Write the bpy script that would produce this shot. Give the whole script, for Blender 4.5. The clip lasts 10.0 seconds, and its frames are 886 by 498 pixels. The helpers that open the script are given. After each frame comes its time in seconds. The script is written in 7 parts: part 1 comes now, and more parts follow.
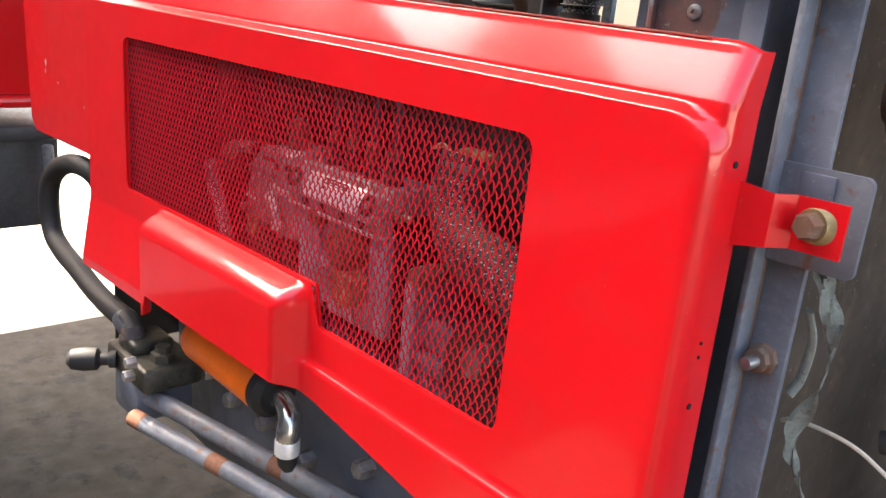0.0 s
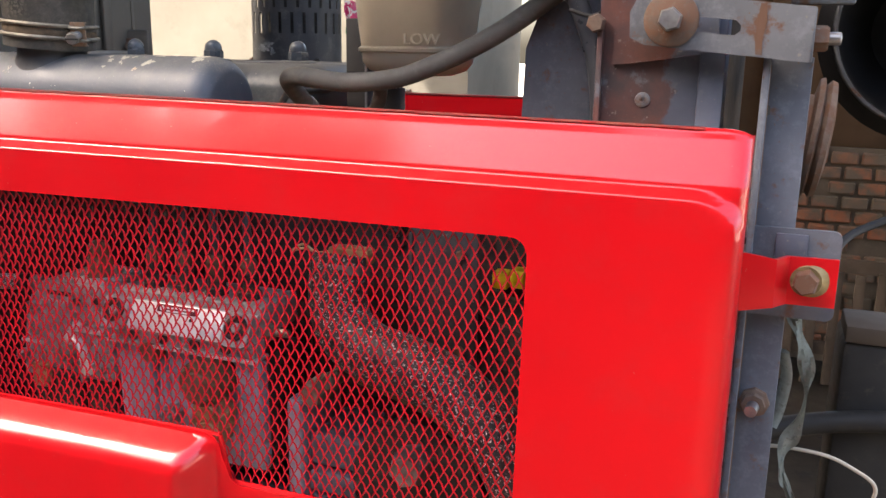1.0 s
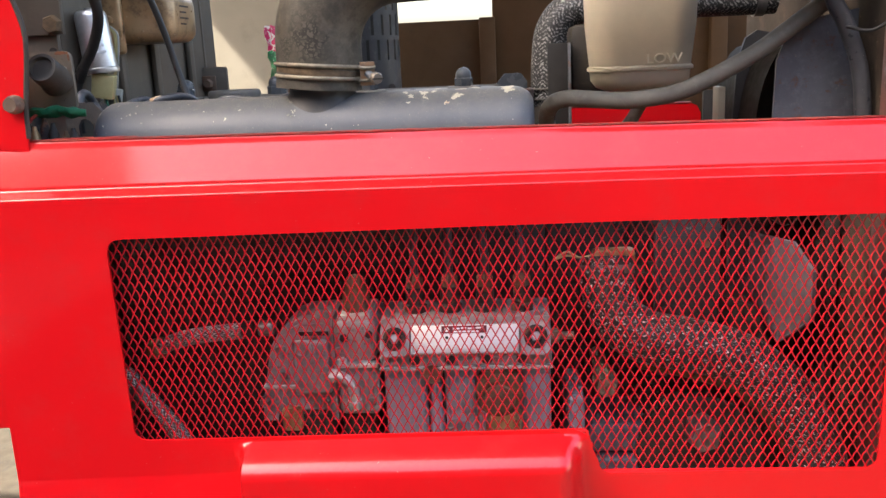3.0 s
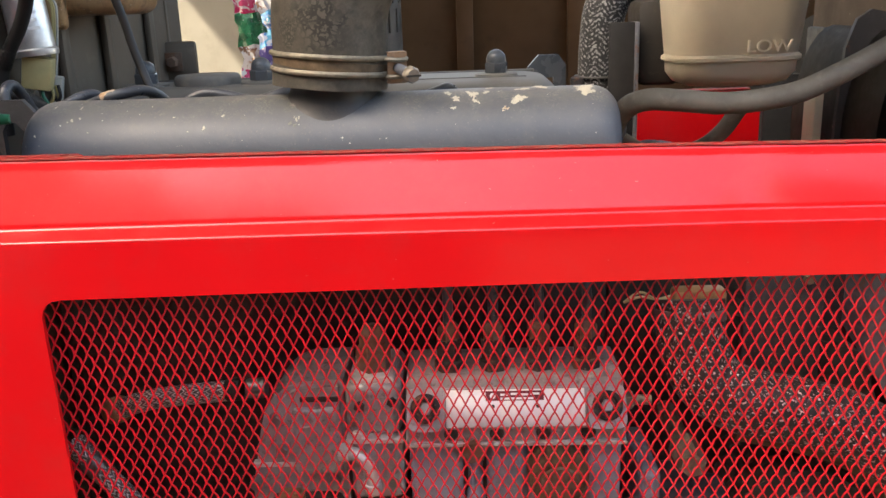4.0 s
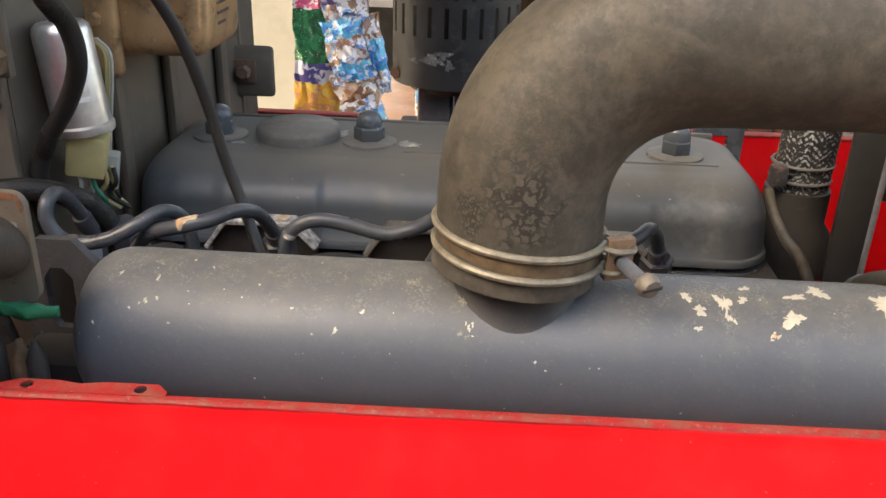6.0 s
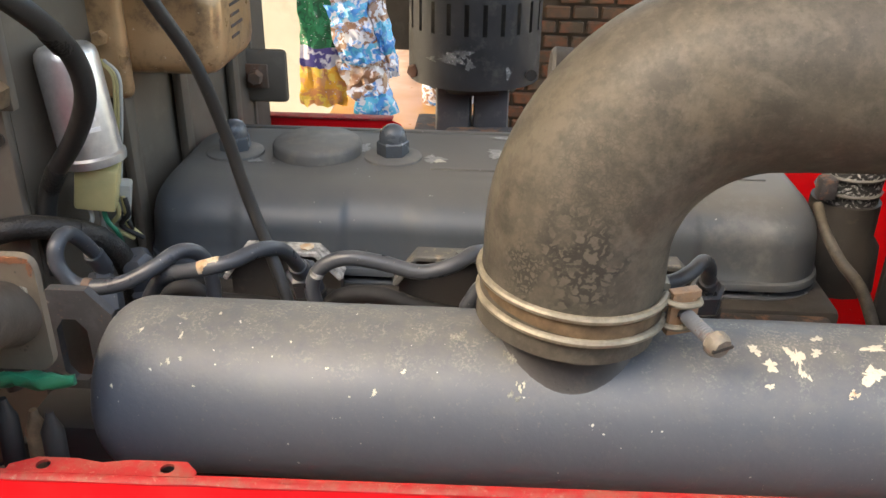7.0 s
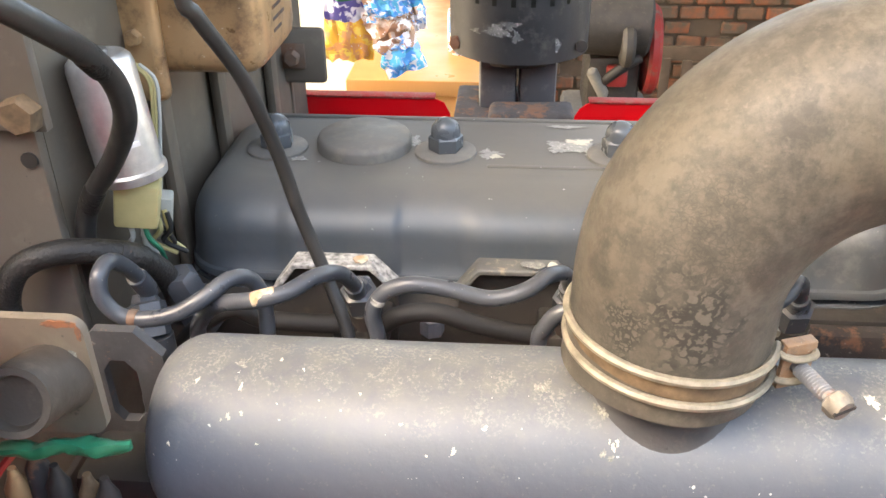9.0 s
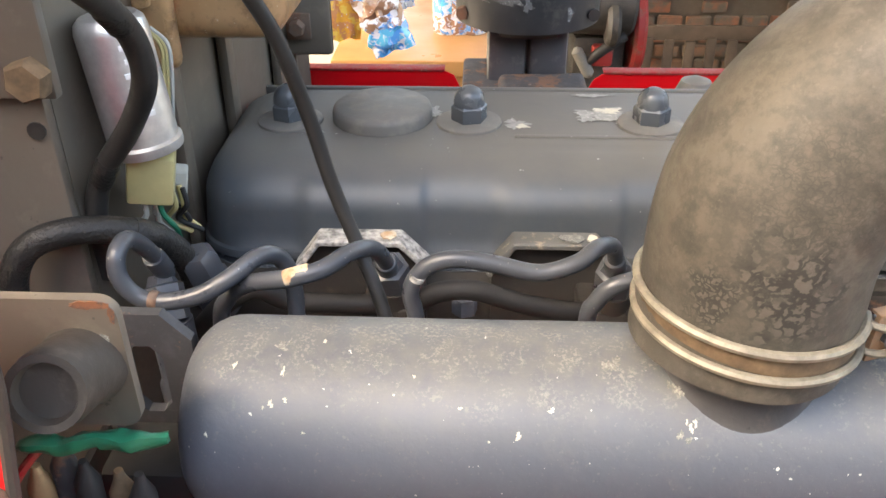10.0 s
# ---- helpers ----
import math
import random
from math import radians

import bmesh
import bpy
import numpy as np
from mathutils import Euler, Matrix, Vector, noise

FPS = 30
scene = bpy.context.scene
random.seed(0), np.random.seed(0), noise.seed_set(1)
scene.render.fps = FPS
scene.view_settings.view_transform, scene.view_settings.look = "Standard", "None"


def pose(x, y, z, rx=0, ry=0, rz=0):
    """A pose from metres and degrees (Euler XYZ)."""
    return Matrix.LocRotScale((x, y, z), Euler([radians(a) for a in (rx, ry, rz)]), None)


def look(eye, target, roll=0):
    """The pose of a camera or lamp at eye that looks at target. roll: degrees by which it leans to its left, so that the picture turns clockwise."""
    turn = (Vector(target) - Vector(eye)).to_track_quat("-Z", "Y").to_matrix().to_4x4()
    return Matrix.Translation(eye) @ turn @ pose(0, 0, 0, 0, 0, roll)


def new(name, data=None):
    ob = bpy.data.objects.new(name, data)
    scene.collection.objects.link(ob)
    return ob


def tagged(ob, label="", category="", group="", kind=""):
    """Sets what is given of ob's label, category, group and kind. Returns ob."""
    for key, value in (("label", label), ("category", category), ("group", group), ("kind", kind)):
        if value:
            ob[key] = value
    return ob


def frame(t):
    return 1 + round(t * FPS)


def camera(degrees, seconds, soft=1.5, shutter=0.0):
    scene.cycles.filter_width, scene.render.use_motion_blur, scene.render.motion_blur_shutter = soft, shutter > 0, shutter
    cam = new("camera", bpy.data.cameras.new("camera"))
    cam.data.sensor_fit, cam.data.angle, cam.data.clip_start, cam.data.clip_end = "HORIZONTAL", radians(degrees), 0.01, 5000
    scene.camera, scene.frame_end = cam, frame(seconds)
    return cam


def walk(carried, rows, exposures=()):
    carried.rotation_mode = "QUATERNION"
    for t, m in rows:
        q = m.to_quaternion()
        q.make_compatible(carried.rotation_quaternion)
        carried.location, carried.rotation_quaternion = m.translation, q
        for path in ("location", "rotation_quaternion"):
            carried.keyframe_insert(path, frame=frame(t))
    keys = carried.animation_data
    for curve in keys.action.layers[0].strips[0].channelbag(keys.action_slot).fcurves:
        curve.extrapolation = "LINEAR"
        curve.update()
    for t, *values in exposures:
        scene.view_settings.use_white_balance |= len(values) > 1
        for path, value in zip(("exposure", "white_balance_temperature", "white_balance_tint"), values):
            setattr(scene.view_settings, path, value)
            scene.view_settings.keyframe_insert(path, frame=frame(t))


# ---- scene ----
cam = camera(55.1, 10.0)
PATH = [
    (0, (0.535, -0.317, 1.068), (-0.868, 0.984, 0.488), 5.4),
    (0.3, (0.475, -0.337, 1.079), (-0.848, 1.049, 0.505), 3.0),
    (0.5, (0.44, -0.353, 1.091), (-0.738, 1.172, 0.556), 2.5),
    (1, (0.359, -0.395, 1.094), (-0.337, 1.422, 0.631), 0.9),
    (1.5, (0.281, -0.453, 1.098), (-0.107, 1.466, 0.689), -0.8),
    (2, (0.216, -0.511, 1.101), (-0.154, 1.416, 0.711), -1.6),
    (2.5, (0.106, -0.53, 1.107), (-0.168, 1.412, 0.711), -2.4),
    (2.7, (0.065, -0.532, 1.108), (-0.153, 1.413, 0.696), -2.7),
    (3.8, (-0.043, -0.421, 1.119), (-0.129, 1.506, 0.592), -1.9),
    (4, (-0.043, -0.376, 1.126), (-0.112, 1.547, 0.583), -2.0),
    (4.5, (-0.051, -0.3, 1.141), (-0.074, 1.604, 0.529), -0.8),
    (5, (-0.076, -0.26, 1.174), (-0.129, 1.614, 0.477), 0.3),
    (5.5, (-0.107, -0.228, 1.201), (-0.188, 1.617, 0.433), 1.6),
    (6, (-0.126, -0.209, 1.22), (-0.22, 1.615, 0.405), 1.7),
    (6.2, (-0.132, -0.202, 1.224), (-0.227, 1.621, 0.407), 1.7),
    (7.5, (-0.144, -0.159, 1.239), (-0.241, 1.598, 0.288), 0.4),
    (8, (-0.146, -0.14, 1.245), (-0.243, 1.585, 0.237), 0.8),
    (8.5, (-0.148, -0.13, 1.25), (-0.262, 1.591, 0.239), 0.6),
    (9, (-0.164, -0.139, 1.25), (-0.3, 1.584, 0.244), -0.4),
    (9.5, (-0.185, -0.124, 1.242), (-0.328, 1.593, 0.226), -1.1),
    (10, (-0.188, -0.125, 1.236), (-0.269, 1.583, 0.2), -0.4),
]
walk(cam, [(t, look(eye, target, roll)) for t, eye, target, roll in PATH], [(0.0, 3.06, 7000, 12), (1.0, 2.90, 7000, 12), (2.0, 3.05, 7000, 12), (2.5, 3.03, 7000, 12), (4.0, 2.92, 7600, 8), (6.0, 2.98, 7900, 8), (7.5, 3.63, 7900, 6), (9.0, 4.14, 7800, 8), (9.5, 3.92, 7650, 8), (10.0, 3.84, 7650, 8)])

# ---- world, sun, exposure ----
SUN_EL, SUN_AZ = radians(52), radians(-105)
world = bpy.data.worlds.new("world")
scene.world = world
world.use_nodes = True
wn = world.node_tree
sky = wn.nodes.new("ShaderNodeTexSky")
sky.sky_type, sky.sun_disc = "NISHITA", False
sky.sun_elevation, sky.sun_rotation = SUN_EL, SUN_AZ
sky.dust_density = 5.0
back = wn.nodes["Background"]
back.inputs["Strength"].default_value = 0.15
wn.links.new(sky.outputs["Color"], back.inputs["Color"])
sun = new("sun", bpy.data.lights.new("sun", "SUN"))
sun.data.energy, sun.data.angle, sun.data.color = 5.0, radians(0.6), (1.0, 0.93, 0.82)
sun_from = Vector((math.sin(SUN_AZ) * math.cos(SUN_EL), math.cos(SUN_AZ) * math.cos(SUN_EL), math.sin(SUN_EL)))
sun.matrix_world = look(sun_from * 10, (0, 0, 0))


# ---- materials ----
class Nodes:
    """A small builder for node materials."""

    def __init__(self, name):
        self.mat = bpy.data.materials.new(name)
        self.mat.use_nodes = True
        self.tree = self.mat.node_tree
        self.bsdf = self.tree.nodes["Principled BSDF"]
        geo = self.tree.nodes.new("ShaderNodeNewGeometry")
        self.pos = geo.outputs["Position"]

    def put(self, socket, value):
        if hasattr(value, "is_linked"):
            self.tree.links.new(value, socket)
        else:
            socket.default_value = value

    def noise(self, scale, detail=4.0, rough=0.55, dist=0.0, at=None):
        n = self.tree.nodes.new("ShaderNodeTexNoise")
        self.put(n.inputs["Vector"], at or self.pos)
        n.inputs["Scale"].default_value, n.inputs["Detail"].default_value = scale, detail
        n.inputs["Roughness"].default_value, n.inputs["Distortion"].default_value = rough, dist
        return n.outputs["Fac"]

    def voronoi(self, scale, feature="F1", at=None, out="Distance"):
        n = self.tree.nodes.new("ShaderNodeTexVoronoi")
        n.feature = feature
        self.put(n.inputs["Vector"], at or self.pos)
        n.inputs["Scale"].default_value = scale
        return n.outputs[out]

    def stretch(self, sx, sy, sz):
        n = self.tree.nodes.new("ShaderNodeMapping")
        self.put(n.inputs["Vector"], self.pos)
        n.inputs["Scale"].default_value = (sx, sy, sz)
        return n.outputs["Vector"]

    def ramp(self, fac, lo, hi, a=0.0, b=1.0):
        n = self.tree.nodes.new("ShaderNodeMapRange")
        self.put(n.inputs["Value"], fac)
        for key, v in zip(("From Min", "From Max", "To Min", "To Max"), (lo, hi, a, b)):
            n.inputs[key].default_value = v
        return n.outputs["Result"]

    def math(self, op, a, b):
        n = self.tree.nodes.new("ShaderNodeMath")
        n.operation = op
        self.put(n.inputs[0], a)
        self.put(n.inputs[1], b)
        return n.outputs[0]

    def mix(self, fac, a, b):
        n = self.tree.nodes.new("ShaderNodeMix")
        n.data_type = "RGBA"
        self.put(n.inputs[0], fac)
        for s, v in ((n.inputs[6], a), (n.inputs[7], b)):
            self.put(s, v if hasattr(v, "is_linked") else (*v, 1.0))
        return n.outputs[2]

    def bump(self, height, strength=0.3, dist=0.001):
        n = self.tree.nodes.new("ShaderNodeBump")
        n.inputs["Strength"].default_value, n.inputs["Distance"].default_value = strength, dist
        self.put(n.inputs["Height"], height)
        self.put(self.bsdf.inputs["Normal"], n.outputs["Normal"])
        return self

    def done(self, color, rough=0.5, metal=0.0, coat=0.0, spec=0.5):
        b = self.bsdf.inputs
        self.put(b["Base Color"], color if hasattr(color, "is_linked") else (*color, 1.0))
        self.put(b["Roughness"], rough)
        self.put(b["Metallic"], metal)
        b["Coat Weight"].default_value = coat
        b["Coat Roughness"].default_value = 0.04
        b["Specular IOR Level"].default_value = spec
        return self.mat


def painted(name, color, worn, scale=30.0, rough=0.5, dust=None, dust_lo=0.5, dust_hi=0.75, speck=None, bump=0.15, metal=0.0, spec=0.4):
    """Paint with a second tone in large patches, dust in finer ones and small chips."""
    n = Nodes(name)
    c = n.mix(n.ramp(n.noise(scale), 0.35, 0.7), color, worn)
    if dust:
        c = n.mix(n.ramp(n.noise(scale * 2.7, 8, 0.68), dust_lo, dust_hi), c, dust)
    if speck:
        c = n.mix(n.ramp(n.noise(scale * 14, 3), 0.70, 0.73), c, speck)
    n.bump(n.noise(scale * 16, 3), bump, 0.0006)
    return n.done(c, n.ramp(n.noise(scale * 4), 0.3, 0.7, rough - 0.08, rough + 0.1), metal, 0.0, spec)


def red_paint():
    n = Nodes("red_enamel")
    c = n.mix(n.ramp(n.noise(5, 3), 0.35, 0.65), (0.74, 0.007, 0.012), (0.67, 0.005, 0.010))
    c = n.mix(n.ramp(n.noise(34, 8, 0.72), 0.50, 0.80, 0.0, 0.30), c, (0.62, 0.045, 0.040))
    c = n.mix(n.ramp(n.noise(330, 3), 0.735, 0.76, 0.0, 0.6), c, (0.62, 0.16, 0.12))
    n.bump(n.math("ADD", n.noise(14, 2), n.math("MULTIPLY", n.noise(38, 2), 0.35)), 0.22, 0.003)
    mat = n.done(c, n.ramp(n.noise(60, 3), 0.3, 0.7, 0.28, 0.36), 0.0, 0.9, 0.2)
    n.put(n.bsdf.inputs["Coat Roughness"], n.ramp(n.noise(11, 6, 0.65), 0.35, 0.7, 0.05, 0.15))
    return mat


def dusty_red():
    n = Nodes("dusty_red_enamel")
    c = n.mix(n.ramp(n.noise(160, 6, 0.7), 0.42, 0.68), (0.27, 0.012, 0.013), (0.21, 0.062, 0.044))
    c = n.mix(n.ramp(n.noise(420, 4, 0.7), 0.58, 0.70, 0.0, 0.5), c, (0.30, 0.17, 0.13))
    return n.done(c, 0.6, 0, 0, 0.3)


def tank_paint():
    """Blue-grey enamel with a film of pale dust grains lying along the crown and reflected dark toned into the lower
    flank.
    """
    n = Nodes("worn_blue_grey_enamel")
    c = n.mix(n.ramp(n.noise(18), 0.35, 0.7), (0.058, 0.069, 0.090), (0.077, 0.086, 0.104))
    c = n.mix(n.ramp(n.noise(60, 9, 0.72), 0.55, 0.85, 0.0, 0.7), c, (0.125, 0.122, 0.115))
    up = n.tree.nodes.new("ShaderNodeSeparateXYZ")
    n.put(up.inputs[0], n.pos)
    lie = n.ramp(up.outputs["Z"], 1.067, 1.0855)
    c = n.mix(n.math("MULTIPLY", lie, n.ramp(n.noise(130, 8, 0.7), 0.30, 0.62, 0.15, 0.75)), c, (0.130, 0.126, 0.112))
    grain = n.ramp(n.noise(900, 4, 0.7), 0.50, 0.58)
    blot = n.math("MULTIPLY", n.ramp(n.math("ADD", n.noise(95, 9, 0.74), n.math("MULTIPLY", lie, 0.11)), 0.57, 0.66), grain)
    blot = n.math("MULTIPLY", blot, n.ramp(up.outputs["Z"], 1.074, 1.084, 0.10, 0.60))
    c = n.mix(blot, c, (0.24, 0.23, 0.19))
    c = n.mix(n.ramp(n.noise(700, 3, 0.6), 0.62, 0.72, 0.0, 0.45), c, (0.17, 0.165, 0.15))
    c = n.mix(n.ramp(n.noise(430, 2), 0.748, 0.765), c, (0.55, 0.53, 0.47))
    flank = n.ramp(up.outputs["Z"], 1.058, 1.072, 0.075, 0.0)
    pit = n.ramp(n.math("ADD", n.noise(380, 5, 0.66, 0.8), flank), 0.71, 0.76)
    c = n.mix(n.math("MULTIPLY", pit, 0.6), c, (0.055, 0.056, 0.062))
    # lower flank darkened in colour, as if mirroring the dark below
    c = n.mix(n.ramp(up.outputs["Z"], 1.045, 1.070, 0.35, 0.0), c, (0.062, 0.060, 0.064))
    n.bump(n.math("SUBTRACT", n.math("ADD", n.noise(240, 5), n.math("MULTIPLY", n.noise(45, 3), 2.0)), n.math("MULTIPLY", pit, -3.0)), 0.22, 0.0007)
    return n.done(c, n.ramp(n.noise(90, 5), 0.3, 0.7, 0.44, 0.58), 0, 0, 0.62)


def rubber_dusty():
    """Old hose rubber: mottled dust, and a patch above the clamp where the dust has cracked into cells."""
    n = Nodes("dusty_hose_rubber")
    c = n.mix(n.ramp(n.noise(20, 6, 0.65), 0.30, 0.68), (0.060, 0.053, 0.043), (0.096, 0.084, 0.066))
    c = n.mix(n.ramp(n.noise(17, 7, 0.66, 0.8), 0.46, 0.70, 0.0, 0.46), c, (0.150, 0.122, 0.084))
    c = n.mix(n.ramp(n.noise(26, 6, 0.68, 0.5), 0.50, 0.66, 0.0, 0.50), c, (0.124, 0.112, 0.094))
    c = n.mix(n.ramp(n.noise(75, 8, 0.72), 0.46, 0.62, 0.0, 0.80), c, (0.040, 0.036, 0.030))
    c = n.mix(n.ramp(n.noise(34, 7, 0.7, 1.5), 0.52, 0.66, 0.0, 0.65), c, (0.125, 0.112, 0.088))
    c = n.mix(n.ramp(n.noise(190, 8, 0.75), 0.47, 0.60, 0.0, 0.60), c, (0.056, 0.049, 0.040))
    warp = n.tree.nodes.new("ShaderNodeTexNoise")
    n.put(warp.inputs["Vector"], n.pos)
    warp.inputs["Scale"].default_value = 330
    shift = n.tree.nodes.new("ShaderNodeVectorMath")
    shift.operation = "MULTIPLY_ADD"
    n.put(shift.inputs[0], warp.outputs["Color"])
    shift.inputs[1].default_value = (0.0055, 0.0055, 0.0055)
    n.put(shift.inputs[2], n.pos)

    def zone(centre, inner, outer):
        d = n.tree.nodes.new("ShaderNodeVectorMath")
        d.operation = "DISTANCE"
        n.put(d.inputs[0], n.pos)
        d.inputs[1].default_value = centre
        return n.ramp(n.math("ADD", d.outputs["Value"], n.ramp(n.noise(110, 4), 0.3, 0.7, -0.009, 0.009)), inner, outer, 1.0, 0.0)

    def cracked(c, where, scale, width, share):
        edge = n.voronoi(scale, "DISTANCE_TO_EDGE", shift.outputs[0])
        edge = n.math("ADD", edge, n.ramp(n.noise(230, 3), 0.3, 0.7, -0.055, 0.035))
        vein = n.ramp(edge, width * 0.5, width, 1.0, 0.0)
        c = n.mix(n.math("MULTIPLY", where, 0.60 * share), c, (0.112, 0.101, 0.082))
        return n.mix(n.math("MULTIPLY", n.math("MULTIPLY", where, vein), share), c, (0.026, 0.024, 0.021))

    c = cracked(c, zone((-0.116, 0.041, 1.122), 0.008, 0.018), 270, 0.18, 0.90)
    c = cracked(c, zone((-0.132, 0.046, 1.118), 0.004, 0.011), 560, 0.18, 0.80)
    c = cracked(c, zone((-0.110, 0.045, 1.148), 0.006, 0.020), 480, 0.12, 0.28)
    c = n.mix(n.ramp(n.noise(560, 3, 0.6), 0.62, 0.72, 0.0, 0.30), c, (0.15, 0.13, 0.10))
    c = n.mix(n.ramp(n.noise(120, 3, 0.5, 3.0, n.stretch(1, 1, 0.25)), 0.75, 0.78, 0.0, 0.7), c, (0.24, 0.21, 0.17))
    n.bump(n.noise(380, 6, 0.7), 0.25, 0.0006)
    return n.done(c, n.ramp(n.noise(70, 4), 0.3, 0.7, 0.46, 0.66), 0, 0, 0.34)


def braid(name, dark, light, columns, pitch, metal=0.0, fill=0.5, broken=0.45, lean=1.7):
    """Herringbone weave in the tube's own coordinates, with gaps and fuzz."""
    n = Nodes(name)
    uv = n.tree.nodes.new("ShaderNodeUVMap").outputs["UV"]
    sep = n.tree.nodes.new("ShaderNodeSeparateXYZ")
    n.put(sep.inputs[0], uv)
    tri = n.math("PINGPONG", n.math("MULTIPLY", sep.outputs["X"], columns), 0.5)
    along = n.math("ADD", n.math("MULTIPLY", sep.outputs["Y"], 1 / pitch), n.math("MULTIPLY", tri, lean))
    along = n.math("ADD", along, n.ramp(n.noise(300, 2), 0.3, 0.7, -0.25, 0.25))
    s = n.math("FRACT", along, 0.0)
    w = n.math("MULTIPLY", n.ramp(n.math("PINGPONG", s, 0.5), fill * 0.42, fill * 0.62), n.ramp(n.noise(430, 3, 0.6), broken, broken + 0.10))
    c = n.mix(w, dark, light)
    n.bump(n.math("ADD", w, n.noise(700, 3)), 0.5, 0.0010)
    return n.done(c, 0.45, metal, 0, 0.5)


def rusty(name, paint, amount=0.5, rough=0.6):
    """Worn paint over steel: two tones, rust patches, rust freckles and pale scratches."""
    n = Nodes(name)
    f = n.noise(70, 7, 0.68)
    c = n.mix(n.ramp(n.noise(16, 6, 0.6), 0.35, 0.68), paint, tuple(v * 0.58 for v in paint))
    c = n.mix(n.ramp(n.noise(120, 8, 0.72), 0.50, 0.72, 0.0, 0.5), c, tuple(v * 1.5 + 0.01 for v in paint))
    c = n.mix(n.ramp(f, amount, amount + 0.10), c, (0.155, 0.080, 0.048))
    c = n.mix(n.ramp(n.noise(330, 4, 0.6), 0.66, 0.72, 0.0, 0.8), c, (0.17, 0.10, 0.065))
    c = n.mix(n.ramp(n.noise(260, 4), 0.68, 0.74, 0.0, 0.8), c, (0.24, 0.22, 0.19))
    n.bump(f, 0.25, 0.0008)
    return n.done(c, n.ramp(n.noise(90, 5), 0.3, 0.7, rough - 0.1, rough + 0.12), 0.0, 0, 0.4)


def plain(name, color, rough=0.5, metal=0.0, vary=0.15, scale=80.0):
    n = Nodes(name)
    dark = tuple(v * (1 - vary * 1.6) for v in color)
    c = n.mix(n.ramp(n.noise(scale, 5, 0.6), 0.3, 0.7), color, dark)
    n.bump(n.noise(scale * 4, 3), 0.12, 0.0005)
    return n.done(c, rough, metal)


RED, RED_DUST = red_paint(), dusty_red()
RED_MESH = plain("red_screen_enamel", (0.58, 0.011, 0.024), 0.35, 0, 0.1)
RED_OLD = painted("faded_dark_red_paint", (0.30, 0.025, 0.022), (0.20, 0.02, 0.018), 12, 0.55, (0.14, 0.10, 0.075), 0.50, 0.68)
TANK, RUBBER = tank_paint(), rubber_dusty()
RUBBER_PALE = painted("dust_coated_hose_rubber", (0.185, 0.165, 0.132), (0.130, 0.116, 0.095), 45, 0.6, (0.25, 0.225, 0.18), 0.54, 0.8)
GREY = painted("engine_grey_enamel", (0.075, 0.084, 0.092), (0.095, 0.102, 0.108), 14, 0.25, (0.17, 0.16, 0.14), 0.60, 0.95)
CASE_BLUE = painted("crankcase_blue_grey", (0.10, 0.115, 0.145), (0.075, 0.085, 0.105), 12, 0.4, (0.06, 0.055, 0.05), 0.58, 0.8)
GREY_DUST = painted("dusty_engine_grey", (0.120, 0.116, 0.106), (0.150, 0.140, 0.122), 40, 0.6, (0.20, 0.18, 0.145), 0.5, 0.8)
PIPE = painted("pipe_grey_enamel", (0.050, 0.054, 0.063), (0.068, 0.071, 0.077), 40, 0.34, (0.15, 0.12, 0.09), 0.70, 0.76, (0.30, 0.28, 0.24), 0.08, 0.0, 0.5)
DARK = painted("dark_oily_iron", (0.029, 0.026, 0.023), (0.044, 0.038, 0.032), 40, 0.6, (0.075, 0.060, 0.046), 0.56, 0.8)
FIRE = painted("bulkhead_dark_paint", (0.122, 0.100, 0.077), (0.150, 0.125, 0.098), 25, 0.46, (0.195, 0.165, 0.128), 0.55, 0.9, (0.085, 0.070, 0.056))
FIRE_DARK = painted("sooty_bulkhead_paint", (0.112, 0.092, 0.070), (0.140, 0.117, 0.090), 18, 0.5, (0.185, 0.155, 0.120), 0.55, 0.85)
FLAKED = painted("flaked_white_and_grey_paint", (0.50, 0.48, 0.44), (0.085, 0.083, 0.078), 330, 0.6, (0.20, 0.10, 0.06), 0.64, 0.72)
TYRE = plain("dusty_tyre_rubber", (0.014, 0.013, 0.012), 0.85, 0, 0.3)
OLIVE = painted("oily_olive_casting", (0.034, 0.032, 0.023), (0.060, 0.056, 0.040), 45, 0.4, (0.018, 0.017, 0.015), 0.48, 0.62, (0.14, 0.12, 0.085))
BLACK = plain("black_rubber", (0.018, 0.0165, 0.016), 0.66, 0, 0.3)
BLACK_CAN = painted("black_heat_paint", (0.062, 0.062, 0.066), (0.092, 0.090, 0.090), 30, 0.46, (0.15, 0.145, 0.135), 0.55, 0.78, None)
RUST_EDGE = painted("orange_rust_edge", (0.24, 0.095, 0.045), (0.15, 0.070, 0.042), 200, 0.75, (0.08, 0.06, 0.05), 0.52, 0.64)
SCUFF = painted("pale_scuffed_heat_paint", (0.17, 0.17, 0.165), (0.09, 0.09, 0.09), 160, 0.6, (0.30, 0.30, 0.29), 0.54, 0.66)
RUST = rusty("rusty_steel", (0.185, 0.125, 0.090), 0.45, 0.75)
RUST_DARK = rusty("scorched_rusty_iron", (0.060, 0.055, 0.056), 0.50, 0.8)
FRAME = rusty("frame_grey_rust_edges", (0.155, 0.166, 0.190), 0.575, 0.5)
FLANGE = painted("flange_grey_flaking", (0.085, 0.083, 0.078), (0.125, 0.12, 0.105), 70, 0.5, (0.30, 0.24, 0.17), 0.58, 0.72)
